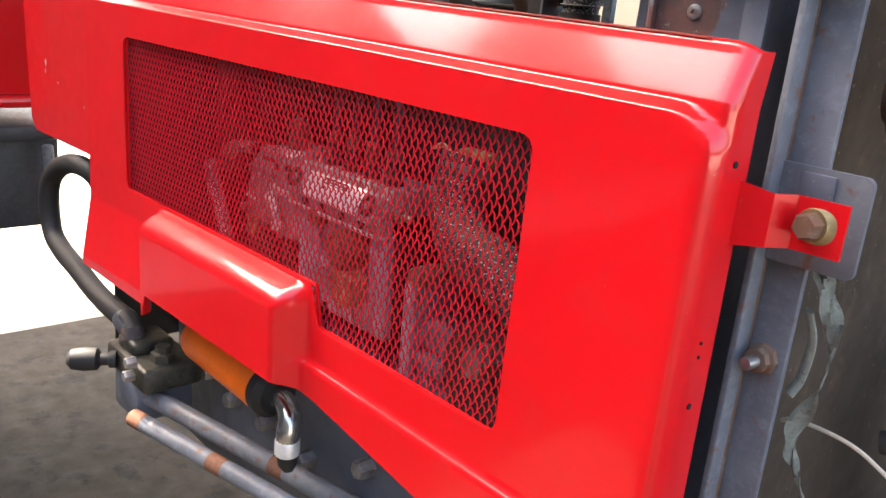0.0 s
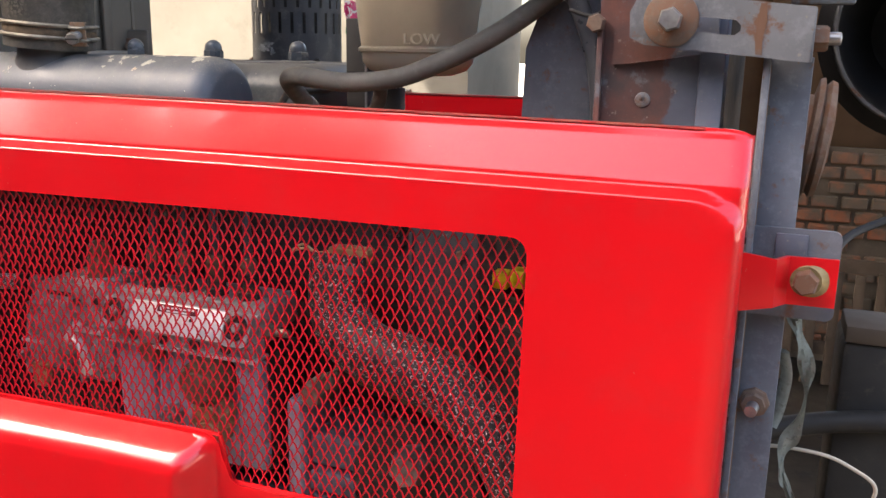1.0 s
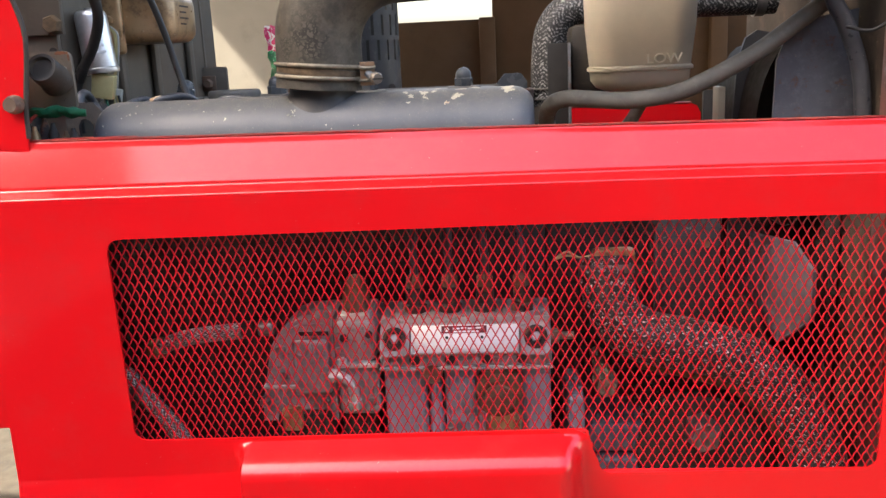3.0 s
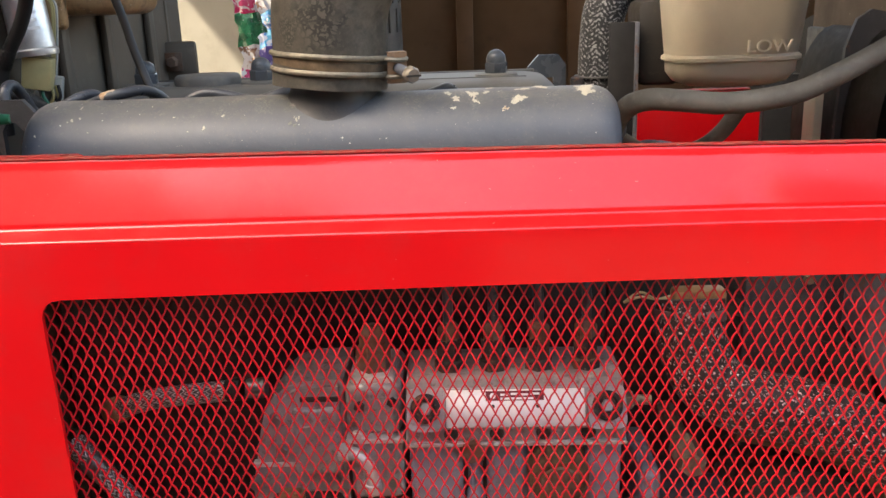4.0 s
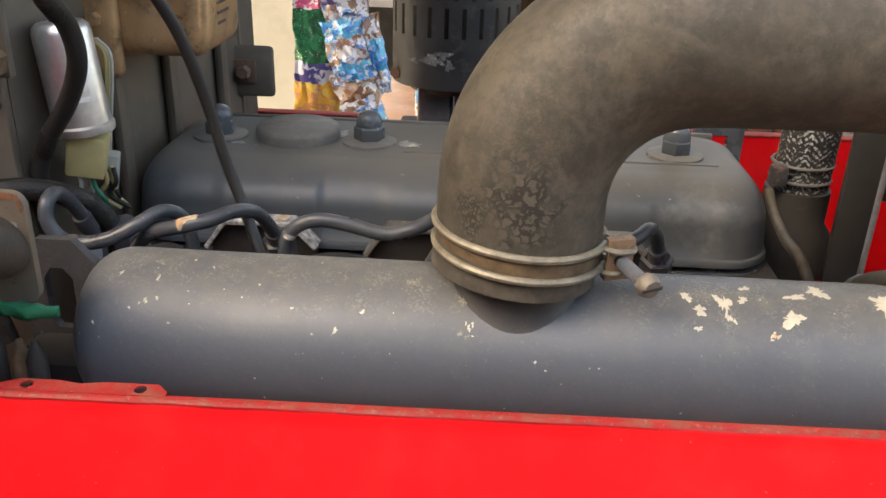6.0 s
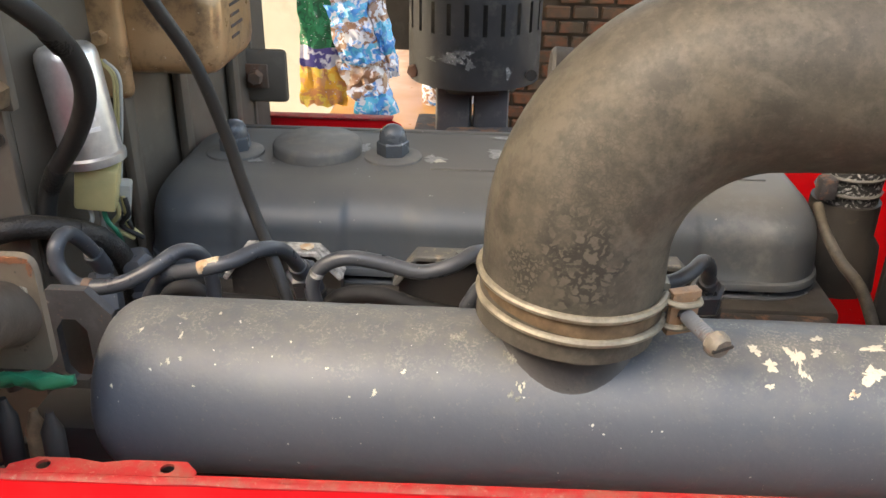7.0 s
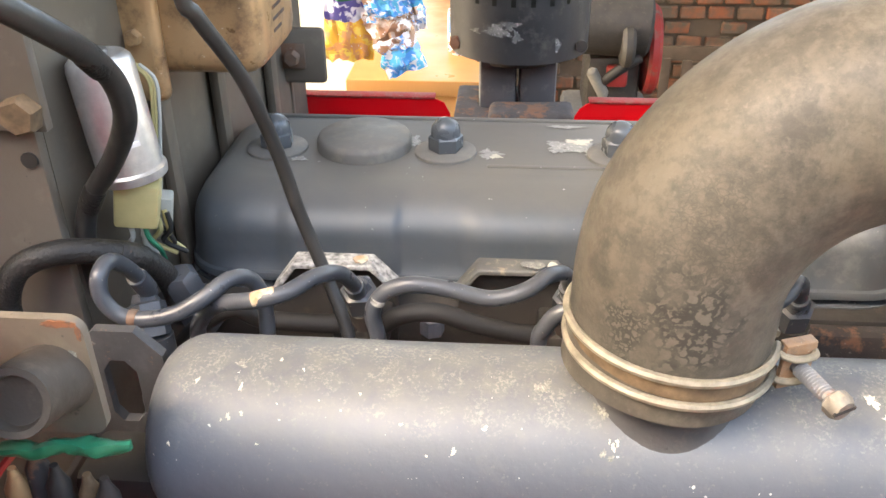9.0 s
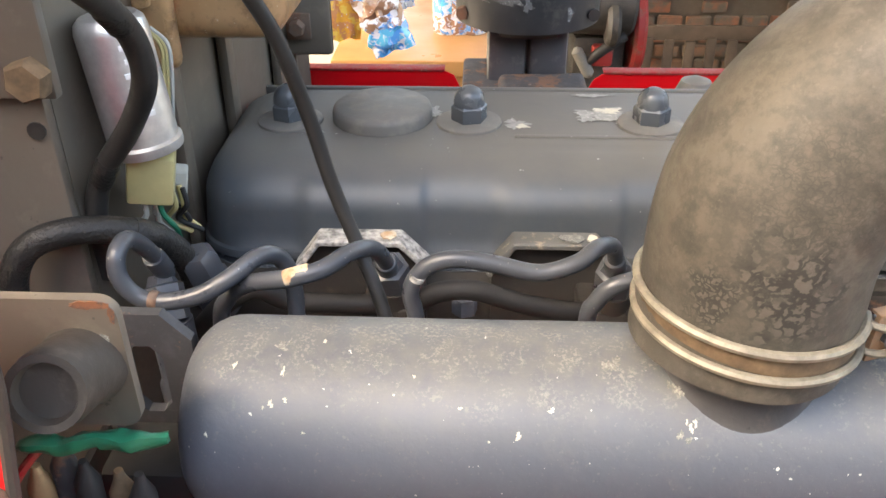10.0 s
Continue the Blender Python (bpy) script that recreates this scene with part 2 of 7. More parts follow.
OLDRUB = painted("old_brown_black_rubber", (0.040, 0.033, 0.027), (0.058, 0.048, 0.040), 60, 0.6, (0.085, 0.070, 0.056), 0.55, 0.75)
SOOT = painted("sooty_brown_iron", (0.070, 0.053, 0.039), (0.048, 0.037, 0.028), 14, 0.85, (0.115, 0.082, 0.058), 0.55, 0.75, (0.17, 0.13, 0.09), 0.2, 0.0, 0.2)
# neck enamel darkened to hold the shadow below the hose
STUB_SHADED = painted("shaded_neck_enamel", (0.045, 0.044, 0.046), (0.064, 0.060, 0.056), 40, 0.5, (0.10, 0.085, 0.065), 0.58, 0.8, (0.03, 0.03, 0.03))
LUG = painted("dull_orange_rust", (0.27, 0.185, 0.125), (0.30, 0.165, 0.085), 130, 0.6, (0.16, 0.115, 0.08), 0.52, 0.7, (0.42, 0.36, 0.28))
HEAD = painted("dusty_zinc", (0.21, 0.19, 0.16), (0.15, 0.13, 0.105), 200, 0.5, (0.27, 0.22, 0.16), 0.55, 0.7, None, 0.2, 0.3)
PITCH = plain("unlit_hole", (0.004, 0.003, 0.003), 0.9, 0, 0.1)
TAPE = painted("wrinkled_cloth_tape", (0.012, 0.011, 0.010), (0.020, 0.018, 0.016), 50, 0.5, (0.050, 0.043, 0.035), 0.54, 0.75, None, 1.0, 0.0, 0.4)
RUST_BOSS = rusty("rust_blotched_casting", (0.050, 0.044, 0.042), 0.53, 0.7)
ARM = rusty("steel_arm_grey", (0.185, 0.190, 0.200), 0.55, 0.45)
CLAMP = plain("galvanised_clamp_wire", (0.30, 0.265, 0.20), 0.5, 0.35, 0.3, 200)
BRASS = plain("yellow_passivated_zinc", (0.42, 0.31, 0.15), 0.45, 0.5, 0.35, 160)
STEEL = plain("dull_steel", (0.42, 0.41, 0.40), 0.36, 0.75, 0.25, 160)
ALU = painted("oily_cast_aluminium", (0.44, 0.43, 0.44), (0.30, 0.285, 0.275), 70, 0.40, (0.11, 0.088, 0.070), 0.54, 0.72, (0.70, 0.69, 0.67), 0.25, 0.25, 0.6)
ALU_BRIGHT = plain("spun_aluminium", (0.93, 0.92, 0.90), 0.38, 0.55, 0.08, 230)
CAN = plain("brushed_aluminium_can", (0.84, 0.83, 0.81), 0.36, 0.84, 0.10, 300)
CHROME = plain("scuffed_bright_plating", (0.75, 0.74, 0.72), 0.18, 0.95, 0.25, 120)
OCHRE = plain("rust_stained_rubber", (0.17, 0.11, 0.06), 0.8, 0, 0.4, 160)
CHIP = painted("bare_primer_chip", (0.50, 0.47, 0.37), (0.43, 0.40, 0.33), 300, 0.65, (0.30, 0.28, 0.235), 0.60, 0.70)
CHIP_OCHRE = painted("grey_worn_primer", (0.27, 0.27, 0.25), (0.20, 0.20, 0.185), 260, 0.65, (0.38, 0.37, 0.34), 0.52, 0.62)
WORN = painted("dusty_worn_enamel", (0.20, 0.195, 0.17), (0.12, 0.12, 0.11), 500, 0.65, (0.30, 0.29, 0.25), 0.52, 0.62)
CHIP_ORANGE = painted("orange_stained_primer", (0.52, 0.46, 0.36), (0.42, 0.24, 0.11), 160, 0.6, (0.30, 0.17, 0.09), 0.55, 0.7)
CABLE = painted("scuffed_black_sheath", (0.020, 0.019, 0.018), (0.030, 0.028, 0.026), 60, 0.42, (0.070, 0.062, 0.05), 0.62, 0.72, None, 0.1, 0.0, 0.5)
BRONZE = painted("oily_bronze_paint", (0.36, 0.22, 0.105), (0.48, 0.31, 0.165), 26, 0.34, (0.12, 0.070, 0.042), 0.50, 0.70, (0.60, 0.50, 0.37), 0.15, 0.30, 0.6)
PLASTIC_Y = plain("yellowed_nylon", (0.55, 0.47, 0.22), 0.4, 0, 0.12)
PLASTIC_W = plain("grey_white_plastic", (0.42, 0.42, 0.38), 0.5, 0, 0.15)
RESERVOIR = plain("aged_translucent_plastic", (0.64, 0.57, 0.44), 0.38, 0, 0.14, 18)
# paler than the bottle so that the raised letters stand out
RESERVOIR_PALE = plain("pale_raised_plastic", (0.86, 0.80, 0.66), 0.4, 0, 0.1, 60)
# darker copy of the frame grey; the shadow on these sheets is in its colour
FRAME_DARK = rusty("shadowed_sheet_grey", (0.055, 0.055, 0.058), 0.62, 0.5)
SLEEVE = braid("heat_sleeve_weave", (0.045, 0.043, 0.042), (0.70, 0.69, 0.67), 26, 0.0042, 0.0, 0.5, 0.53)
PUMP_GREY = painted("pale_blue_casting", (0.36, 0.39, 0.47), (0.26, 0.275, 0.32), 45, 0.34, (0.13, 0.10, 0.085), 0.60, 0.75, (0.5, 0.48, 0.46), 0.15, 0.0, 0.7)
SLEEVE_OLD = braid("oily_sleeve_weave", (0.020, 0.018, 0.017), (0.11, 0.105, 0.10), 10, 0.0050, 0.0, 0.5, 0.50)
SILVER_BRAID = braid("silver_braid", (0.16, 0.15, 0.14), (0.95, 0.93, 0.88), 12, 0.0040, 0.1, 0.6, 0.33)
BRAID = braid("braided_steel_hose", (0.034, 0.033, 0.032), (0.40, 0.39, 0.37), 7, 0.0036, 0.1, 0.5, 0.47, 3.2)
ORANGE = plain("orange_filter_paint", (0.98, 0.17, 0.010), 0.32, 0, 0.10, 60)
YELLOW = plain("yellow_plastic", (0.92, 0.70, 0.02), 0.4, 0, 0.12, 200)
GREEN = plain("green_tape", (0.012, 0.16, 0.085), 0.35, 0, 0.2)
RAG = painted("dirty_grey_green_cloth", (0.40, 0.42, 0.36), (0.24, 0.25, 0.21), 90, 0.9, (0.15, 0.14, 0.11), 0.54, 0.7, None, 0.8)
LABEL = plain("silver_label_plate", (0.96, 0.96, 0.95), 0.34, 0.30, 0.03)
LABEL_RED = plain("dark_red_print", (0.20, 0.02, 0.03), 0.5)
PLASTER = painted("pale_plaster", (0.235, 0.222, 0.190), (0.195, 0.183, 0.155), 3.0, 0.9, (0.15, 0.135, 0.11), 0.55, 0.9)
# oil stains, on a base darkened for shade; the yard is paled for sun
CONCRETE = painted("shaded_oil_stained_concrete", (0.022, 0.016, 0.010), (0.013, 0.010, 0.006), 5.5, 0.9, (0.006, 0.005, 0.004), 0.54, 0.62, (0.035, 0.028, 0.019))
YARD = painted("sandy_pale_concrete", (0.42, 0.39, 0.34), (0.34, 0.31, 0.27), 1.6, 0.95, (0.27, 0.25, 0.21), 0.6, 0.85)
# dark colour for the added, unseen walls that hold back sky light
MASK_WALL = painted("dark_mask_wall", (0.10, 0.09, 0.078), (0.065, 0.058, 0.05), 2.0, 0.9, (0.09, 0.075, 0.06), 0.6, 0.85)
WOOD = painted("brown_plywood", (0.115, 0.062, 0.028), (0.080, 0.042, 0.019), 3.0, 0.7, (0.060, 0.032, 0.016), 0.55, 0.8)
WOOD_TABLE = painted("varnished_pale_wood", (0.40, 0.20, 0.070), (0.33, 0.16, 0.055), 5, 0.35)
WOOD_GREY = painted("weathered_slat_wood", (0.12, 0.085, 0.058), (0.075, 0.054, 0.038), 8, 0.85)
MORTAR = painted("grey_mortar", (0.165, 0.125, 0.088), (0.115, 0.090, 0.066), 8, 0.95, (0.21, 0.17, 0.125), 0.56, 0.8)
ROOF = plain("roof_sheet", (0.30, 0.29, 0.28), 0.6, 0.2, 0.2, 5)
WHEEL = painted("cream_wheel_paint", (0.32, 0.31, 0.28), (0.25, 0.24, 0.215), 10, 0.5, (0.18, 0.15, 0.12), 0.58, 0.85)


def brick_mat():
    n = Nodes("orange_brick")
    info = n.tree.nodes.new("ShaderNodeObjectInfo").outputs["Random"]
    c = n.mix(info, (0.40, 0.13, 0.06), (0.27, 0.145, 0.085))
    c = n.mix(n.ramp(n.noise(9, 7, 0.65), 0.40, 0.56), c, (0.165, 0.125, 0.088))
    n.bump(n.noise(90, 4), 0.4, 0.002)
    return n.done(c, 0.9)


BRICK = brick_mat()


def column_paint():
    """Blue-grey enamel worn through to red-brown primer on the engine side of the column."""
    n = Nodes("radiator_frame_enamel")
    sep = n.tree.nodes.new("ShaderNodeSeparateXYZ")
    n.put(sep.inputs[0], n.pos)
    c = n.mix(n.ramp(n.noise(22, 6, 0.6), 0.35, 0.68), (0.135, 0.150, 0.190), (0.085, 0.094, 0.118))
    primer = n.mix(n.ramp(n.noise(30, 7, 0.65), 0.38, 0.64), (0.150, 0.064, 0.050), (0.062, 0.046, 0.046))
    edge = n.math("ADD", sep.outputs["X"], n.ramp(n.noise(45, 5, 0.6), 0.3, 0.7, -0.012, 0.012))
    c = n.mix(n.ramp(edge, 0.308, 0.312, 1.0, 0.0), c, primer)
    c = n.mix(n.ramp(n.noise(75, 7, 0.7), 0.56, 0.66, 0.0, 0.8), c, (0.150, 0.155, 0.170))
    c = n.mix(n.ramp(n.noise(280, 4), 0.66, 0.72, 0.0, 0.8), c, (0.26, 0.23, 0.20))
    n.bump(n.noise(160, 5), 0.2, 0.0006)
    return n.done(c, n.ramp(n.noise(60, 4), 0.3, 0.7, 0.28, 0.46), 0, 0, 0.55)


FRAME_BLUE = column_paint()


def cover_paint():
    """Grey enamel whose flat top holds a film of settled dust with a ragged edge."""
    n = Nodes("cover_enamel_dusty_top")
    c = n.mix(n.ramp(n.noise(14), 0.35, 0.7), (0.052, 0.061, 0.070), (0.068, 0.076, 0.083))
    c = n.mix(n.ramp(n.noise(55, 8, 0.7), 0.50, 0.72, 0.0, 0.5), c, (0.085, 0.088, 0.086))
    sep = n.tree.nodes.new("ShaderNodeSeparateXYZ")
    n.put(sep.inputs[0], n.pos)
    lie = n.math("ADD", n.ramp(sep.outputs["Z"], 1.070, 1.0787, -0.22, 0.50), n.math("MULTIPLY", n.noise(38, 9, 0.74), 0.75))
    c = n.mix(n.ramp(lie, 0.10, 0.95), c, (0.122, 0.116, 0.102))
    d = n.tree.nodes.new("ShaderNodeVectorMath")
    d.operation = "DISTANCE"
    n.put(d.inputs[0], n.pos)
    d.inputs[1].default_value = (-0.018, 0.196, 1.068)
    rub = n.math("ADD", d.outputs["Value"], n.ramp(n.noise(120, 8, 0.7), 0.3, 0.7, -0.016, 0.016))
    c = n.mix(n.ramp(rub, 0.002, 0.020, 0.60, 0.0), c, (0.145, 0.147, 0.146))
    c = n.mix(n.ramp(n.noise(380, 2), 0.75, 0.77), c, (0.30, 0.30, 0.29))
    n.bump(n.math("ADD", n.noise(260, 4), n.math("MULTIPLY", n.noise(40, 3), 1.5)), 0.10, 0.0006)
    return n.done(c, n.ramp(lie, 0.10, 0.95, 0.44, 0.60), 0, 0, 0.50)


COVER = cover_paint()


# ---- mesh helpers ----
ROOTS = {}


def thing(name, at, label, category, group="", kind=""):
    ob = new(name)
    ob.empty_display_size = 0.02
    ob.location = at
    ROOTS[ob.name] = Vector(at)
    return tagged(ob, label, category, group, kind)


def origin(ob):
    while ob.parent:
        ob = ob.parent
    return ROOTS[ob.name]


def part(name, bm, material, parent=None, label="", smooth=40, kind=""):
    """Links a bmesh, in world metres, as one mesh object under a thing or part."""
    base = origin(parent) if parent else Vector((0, 0, 0))
    bmesh.ops.recalc_face_normals(bm, faces=bm.faces[:])
    if parent:
        bmesh.ops.translate(bm, vec=-base, verts=bm.verts[:])
    for f in bm.faces:
        f.smooth = True
    for e in bm.edges:
        if len(e.link_faces) == 2 and e.calc_face_angle(0) > radians(smooth):
            e.smooth = False
    me = bpy.data.meshes.new(name)
    bm.to_mesh(me)
    bm.free()
    me.materials.append(material)
    ob = new(name, me)
    ob.parent = parent
    if not parent:
        ROOTS[ob.name] = Vector((0, 0, 0))
    return tagged(ob, label, "", "", kind)


def solo(name, bm, material, label, category, kind="", group="", smooth=40):
    return tagged(part(name, bm, material, None, "", smooth), label, category, group, kind)


def box(bm, lo, hi, bevel=0.0, m=None, seg=2):
    r = bmesh.ops.create_cube(bm, size=1.0)
    vs = r["verts"]
    lo, hi = Vector(lo), Vector(hi)
    mat = Matrix.Translation((lo + hi) / 2) @ Matrix.Diagonal((*(hi - lo), 1))
    bmesh.ops.transform(bm, matrix=mat, verts=vs)
    if bevel:
        es = list({e for v in vs for e in v.link_edges})
        out = bmesh.ops.bevel(bm, geom=es, offset=bevel, segments=seg, affect="EDGES", profile=0.5)
        vs = list({v for f in out["faces"] for v in f.verts} | {v for v in vs if v.is_valid})
    if m is not None:
        bmesh.ops.transform(bm, matrix=m, verts=vs)
    return bm


def frame_of(p0, p1):
    d = (Vector(p1) - Vector(p0))
    q = d.to_track_quat("Z", "Y").to_matrix().to_4x4()
    return Matrix.Translation(p0) @ q, d.length


def revolve(bm, p0, p1, profile, seg=24, twist=0.0):
    """Turns (radius, share of the way) pairs about the line p0 to p1, capped."""
    m, ln = frame_of(p0, p1)
    rings = []
    for r, s in profile:
        ring = [bm.verts.new(m @ Vector((r * math.cos(a), r * math.sin(a), s * ln))) for a in (2 * math.pi * k / seg + twist for k in range(seg))]
        rings.append(ring)
    for a, b in zip(rings, rings[1:]):
        for k in range(seg):
            bm.faces.new((a[k], a[(k + 1) % seg], b[(k + 1) % seg], b[k]))
    bm.faces.new(rings[0][::-1])
    bm.faces.new(rings[-1])
    return bm


def rod(bm, p0, p1, r, seg=16, bevel=0.0):
    ln = (Vector(p1) - Vector(p0)).length
    b = min(bevel / ln, 0.45) if bevel else 0
    prof = [(r - bevel, 0), (r, b), (r, 1 - b), (r - bevel, 1)] if bevel else [(r, 0), (r, 1)]
    return revolve(bm, p0, p1, prof, seg)


def hexbolt(bm, p0, p1, r):
    ln = (Vector(p1) - Vector(p0)).length
    return revolve(bm, p0, p1, [(r, 0), (r, 0.8), (r * 0.84, 1)], 6, 0.3)


def spline(pts, res=6):
    pts = [Vector(p) for p in pts]
    ext = [2 * pts[0] - pts[1], *pts, 2 * pts[-1] - pts[-2]]
    out = []
    for i in range(1, len(ext) - 2):
        a, b, c, d = ext[i - 1:i + 3]
        for k in range(res):
            t = k / res
            out.append(0.5 * (2 * b + (c - a) * t + (2 * a - 5 * b + 4 * c - d) * t * t + (3 * b - a - 3 * c + d) * t ** 3))
    return out + [pts[-1]]


def tube(bm, pts, r, seg=10, res=6, flat=1.0, radii=None):
    """A round tube along a smooth curve through pts."""
    line = spline(pts, res) if res > 1 else [Vector(p) for p in pts]
    n = len(line)
    up, rings, dist = None, [], []
    uv = bm.loops.layers.uv.verify()
    for i, p in enumerate(line):
        d = (line[min(i + 1, n - 1)] - line[max(i - 1, 0)]).normalized()
        if up is None:
            up = d.orthogonal().normalized()
        up = (up - d * up.dot(d)).normalized()
        side = d.cross(up)
        rr = r if radii is None else np.interp(i / (n - 1), np.linspace(0, 1, len(radii)), radii)
        dist.append(dist[-1] + (p - line[i - 1]).length if i else 0.0)
        rings.append([bm.verts.new(p + (up * math.cos(a) * flat + side * math.sin(a)) * rr) for a in (2 * math.pi * k / seg for k in range(seg))])
    for i, (a, b) in enumerate(zip(rings, rings[1:])):
        for k in range(seg):
            f = bm.faces.new((a[k], a[(k + 1) % seg], b[(k + 1) % seg], b[k]))
            for lp, (u, v) in zip(f.loops, ((k, i), (k + 1, i), (k + 1, i + 1), (k, i + 1))):
                lp[uv].uv = (u / seg, dist[v])
    bm.faces.new(rings[0][::-1])
    bm.faces.new(rings[-1])
    return bm


def plate(bm, outline, depth, m=None, holes=(), bevel=0.0):
    """A flat outline in x and z (with holes), extruded by depth along y, from y = 0."""
    edges = []
    for loop in (outline, *holes):
        vs = [bm.verts.new((x, 0, z)) for x, z in loop]
        edges += [bm.edges.new((vs[i], vs[(i + 1) % len(vs)])) for i in range(len(vs))]
    got = bmesh.ops.triangle_fill(bm, edges=edges, use_beauty=True, use_dissolve=False)
    faces = [g for g in got["geom"] if isinstance(g, bmesh.types.BMFace)]
    ext = bmesh.ops.extrude_face_region(bm, geom=faces)
    vs = [g for g in ext["geom"] if isinstance(g, bmesh.types.BMVert)]
    bmesh.ops.translate(bm, vec=(0, depth, 0), verts=vs)
    if m is not None:
        every = list({v for f in faces for v in f.verts} | set(vs))
        bmesh.ops.transform(bm, matrix=m, verts=every)
    return bm


def rounded(x0, z0, x1, z1, r, seg=5):
    out = []
    for cx, cz, a0 in ((x1 - r, z1 - r, 0), (x0 + r, z1 - r, 90), (x0 + r, z0 + r, 180), (x1 - r, z0 + r, 270)):
        out += [(cx + r * math.cos(radians(a0 + 90 * k / seg)), cz + r * math.sin(radians(a0 + 90 * k / seg))) for k in range(seg + 1)]
    return out


def circle(cx, cz, r, seg=16):
    return [(cx + r * math.cos(2 * math.pi * k / seg), cz + r * math.sin(2 * math.pi * k / seg)) for k in range(seg)]


def B():
    return bmesh.new()


def soft_step(s, ease, run, rise):
    """A rise over ease + run + ease with rounded ends."""
    peak = rise / (run + ease)
    s = max(0.0, min(s, run + 2 * ease))
    if s < ease:
        return peak * s * s / (2 * ease)
    if s < ease + run:
        return peak * (ease / 2 + s - ease)
    e = run + 2 * ease - s
    return rise - peak * e * e / (2 * ease)


def smooth01(v):
    v = max(0.0, min(1.0, v))
    return v * v * (3 - 2 * v)


# ---- setting ----
ground_bm = B()
box(ground_bm, (-60, -60, -0.2), (60, 60, 0))
solo("ground", ground_bm, YARD, "pale sunlit concrete yard", "ground", "structure")
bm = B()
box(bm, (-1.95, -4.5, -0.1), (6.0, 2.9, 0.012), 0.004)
solo("floor", bm, CONCRETE, "oil-stained concrete shed floor, coloured darker for shade", "floor", "structure")

WALL_Y = 2.8
bm = B()
box(bm, (-0.62, WALL_Y, 0), (5.0, WALL_Y + 0.2, 0.78))
wall_back = solo("wall_back", bm, MORTAR, "low wall of orange bricks with thick grey mortar", "wall", "structure")
bm = B()
box(bm, (-5.5, 2.2, 0), (-0.56, 2.35, 3.0))
box(bm, (-0.71, 2.34, 0), (-0.563, 2.797, 2.995))
solo("wall_plaster", bm, PLASTER, "pale weathered plastered wall", "wall", "structure")
# unseen roof, added for shade; edges and gap decide where sun falls
bm = B()
box(bm, (-4.14, -0.45, 2.75), (1.3, 0.9, 2.80))
box(bm, (-2.05, 0.9, 2.75), (4.0, 3.3, 2.80))
box(bm, (-2.3, 2.15, 2.75), (-2.05, 3.3, 2.80))
solo("ceiling", bm, ROOF, "unseen sheet roof added to shade the machine and background", "ceiling", "structure")
# added out of view: stepped tops block sky and break up panel reflections
bm = B()
for x0, x1, top in ((-9, -4.2, 5.3), (-4.2, -2.6, 5.6), (-2.6, -1.9, 4.9), (-1.9, -0.6, 4.7), (-0.6, 0.0, 3.7), (0.0, 1.7, 4.3), (1.7, 2.2, 3.7), (2.2, 5.0, 4.5), (5.0, 9, 3.6)):
    box(bm, (x0, -4.7, 0), (x1, -4.5, top))
solo("unseen_wall_front", bm, MASK_WALL, "unseen dark wall across the yard, stepped to mask the sky", "wall", "structure")

# added out of view to cut sky light and reflections from the left
bm = B()
box(bm, (-2.7, -1.9, 0), (-2.6, -0.3, 2.6))
box(bm, (-2.7, -4.5, 0), (-2.6, -1.9, 3.8))
solo("unseen_wall_left", bm, MASK_WALL, "unseen dark wall beside the yard, masking sky on the left", "wall", "structure")

# brown boards above the bricks
bm = B()
shed = thing("board_fence", (0.4, WALL_Y, 0.78), "brown plywood boards on posts above the brick wall", "fence")
x = -0.45
for k, w in enumerate((0.42, 0.40, 0.46, 0.44, 0.5, 0.45, 0.5)):
    bm = B()
    box(bm, (x, WALL_Y + 0.03, 0.78), (x + w - 0.012, WALL_Y + 0.05, (1.235 if k < 1 else 1.75) - 0.01 * (k % 2)), 0.003)
    part("board", bm, WOOD, shed)
    bm = B()
    box(bm, (x + w - 0.05, WALL_Y - 0.01, 0.78), (x + w + 0.01, WALL_Y + 0.03, 1.24 if k < 1 else 1.75), 0.004)
    part("post", bm, WOOD, shed)
    x += w


# ---- red hood panel ----
panel = thing("hood_side_panel", (0, 0, 0.755), "glossy red sheet-metal side panel with a screened opening", "engine panel")


def bowed(bm):
    """The sheet is not quite flat: its far end bows outwards and its top edge falls towards the radiator."""
    for v in bm.verts:
        x, y, z = v.co
        run = max(0.0, min(1.0, (x + 0.30) / 0.65))
        brow, crest = max(0.0, min(1.0, (z - 1.008) / 0.022)), max(0.0, min(1.0, (z - 1.034) / 0.026))
        step, top = -0.003 * run, 0.004 - 0.0075 * run
        dz = step * brow + (top - step) * crest + 0.002 * (1 - brow) * smooth01((z - 0.93) / 0.06)
        face, rim = -0.035 * max(0.0, 0.08 - x), min(0.0355 * (x + 0.083), 0.004)
        v.co = (x * (1 - 0.036 * (1 - 0.6 * crest)) if x < 0 else x, y + face + (rim - face) * crest, z + dz)
    return bm


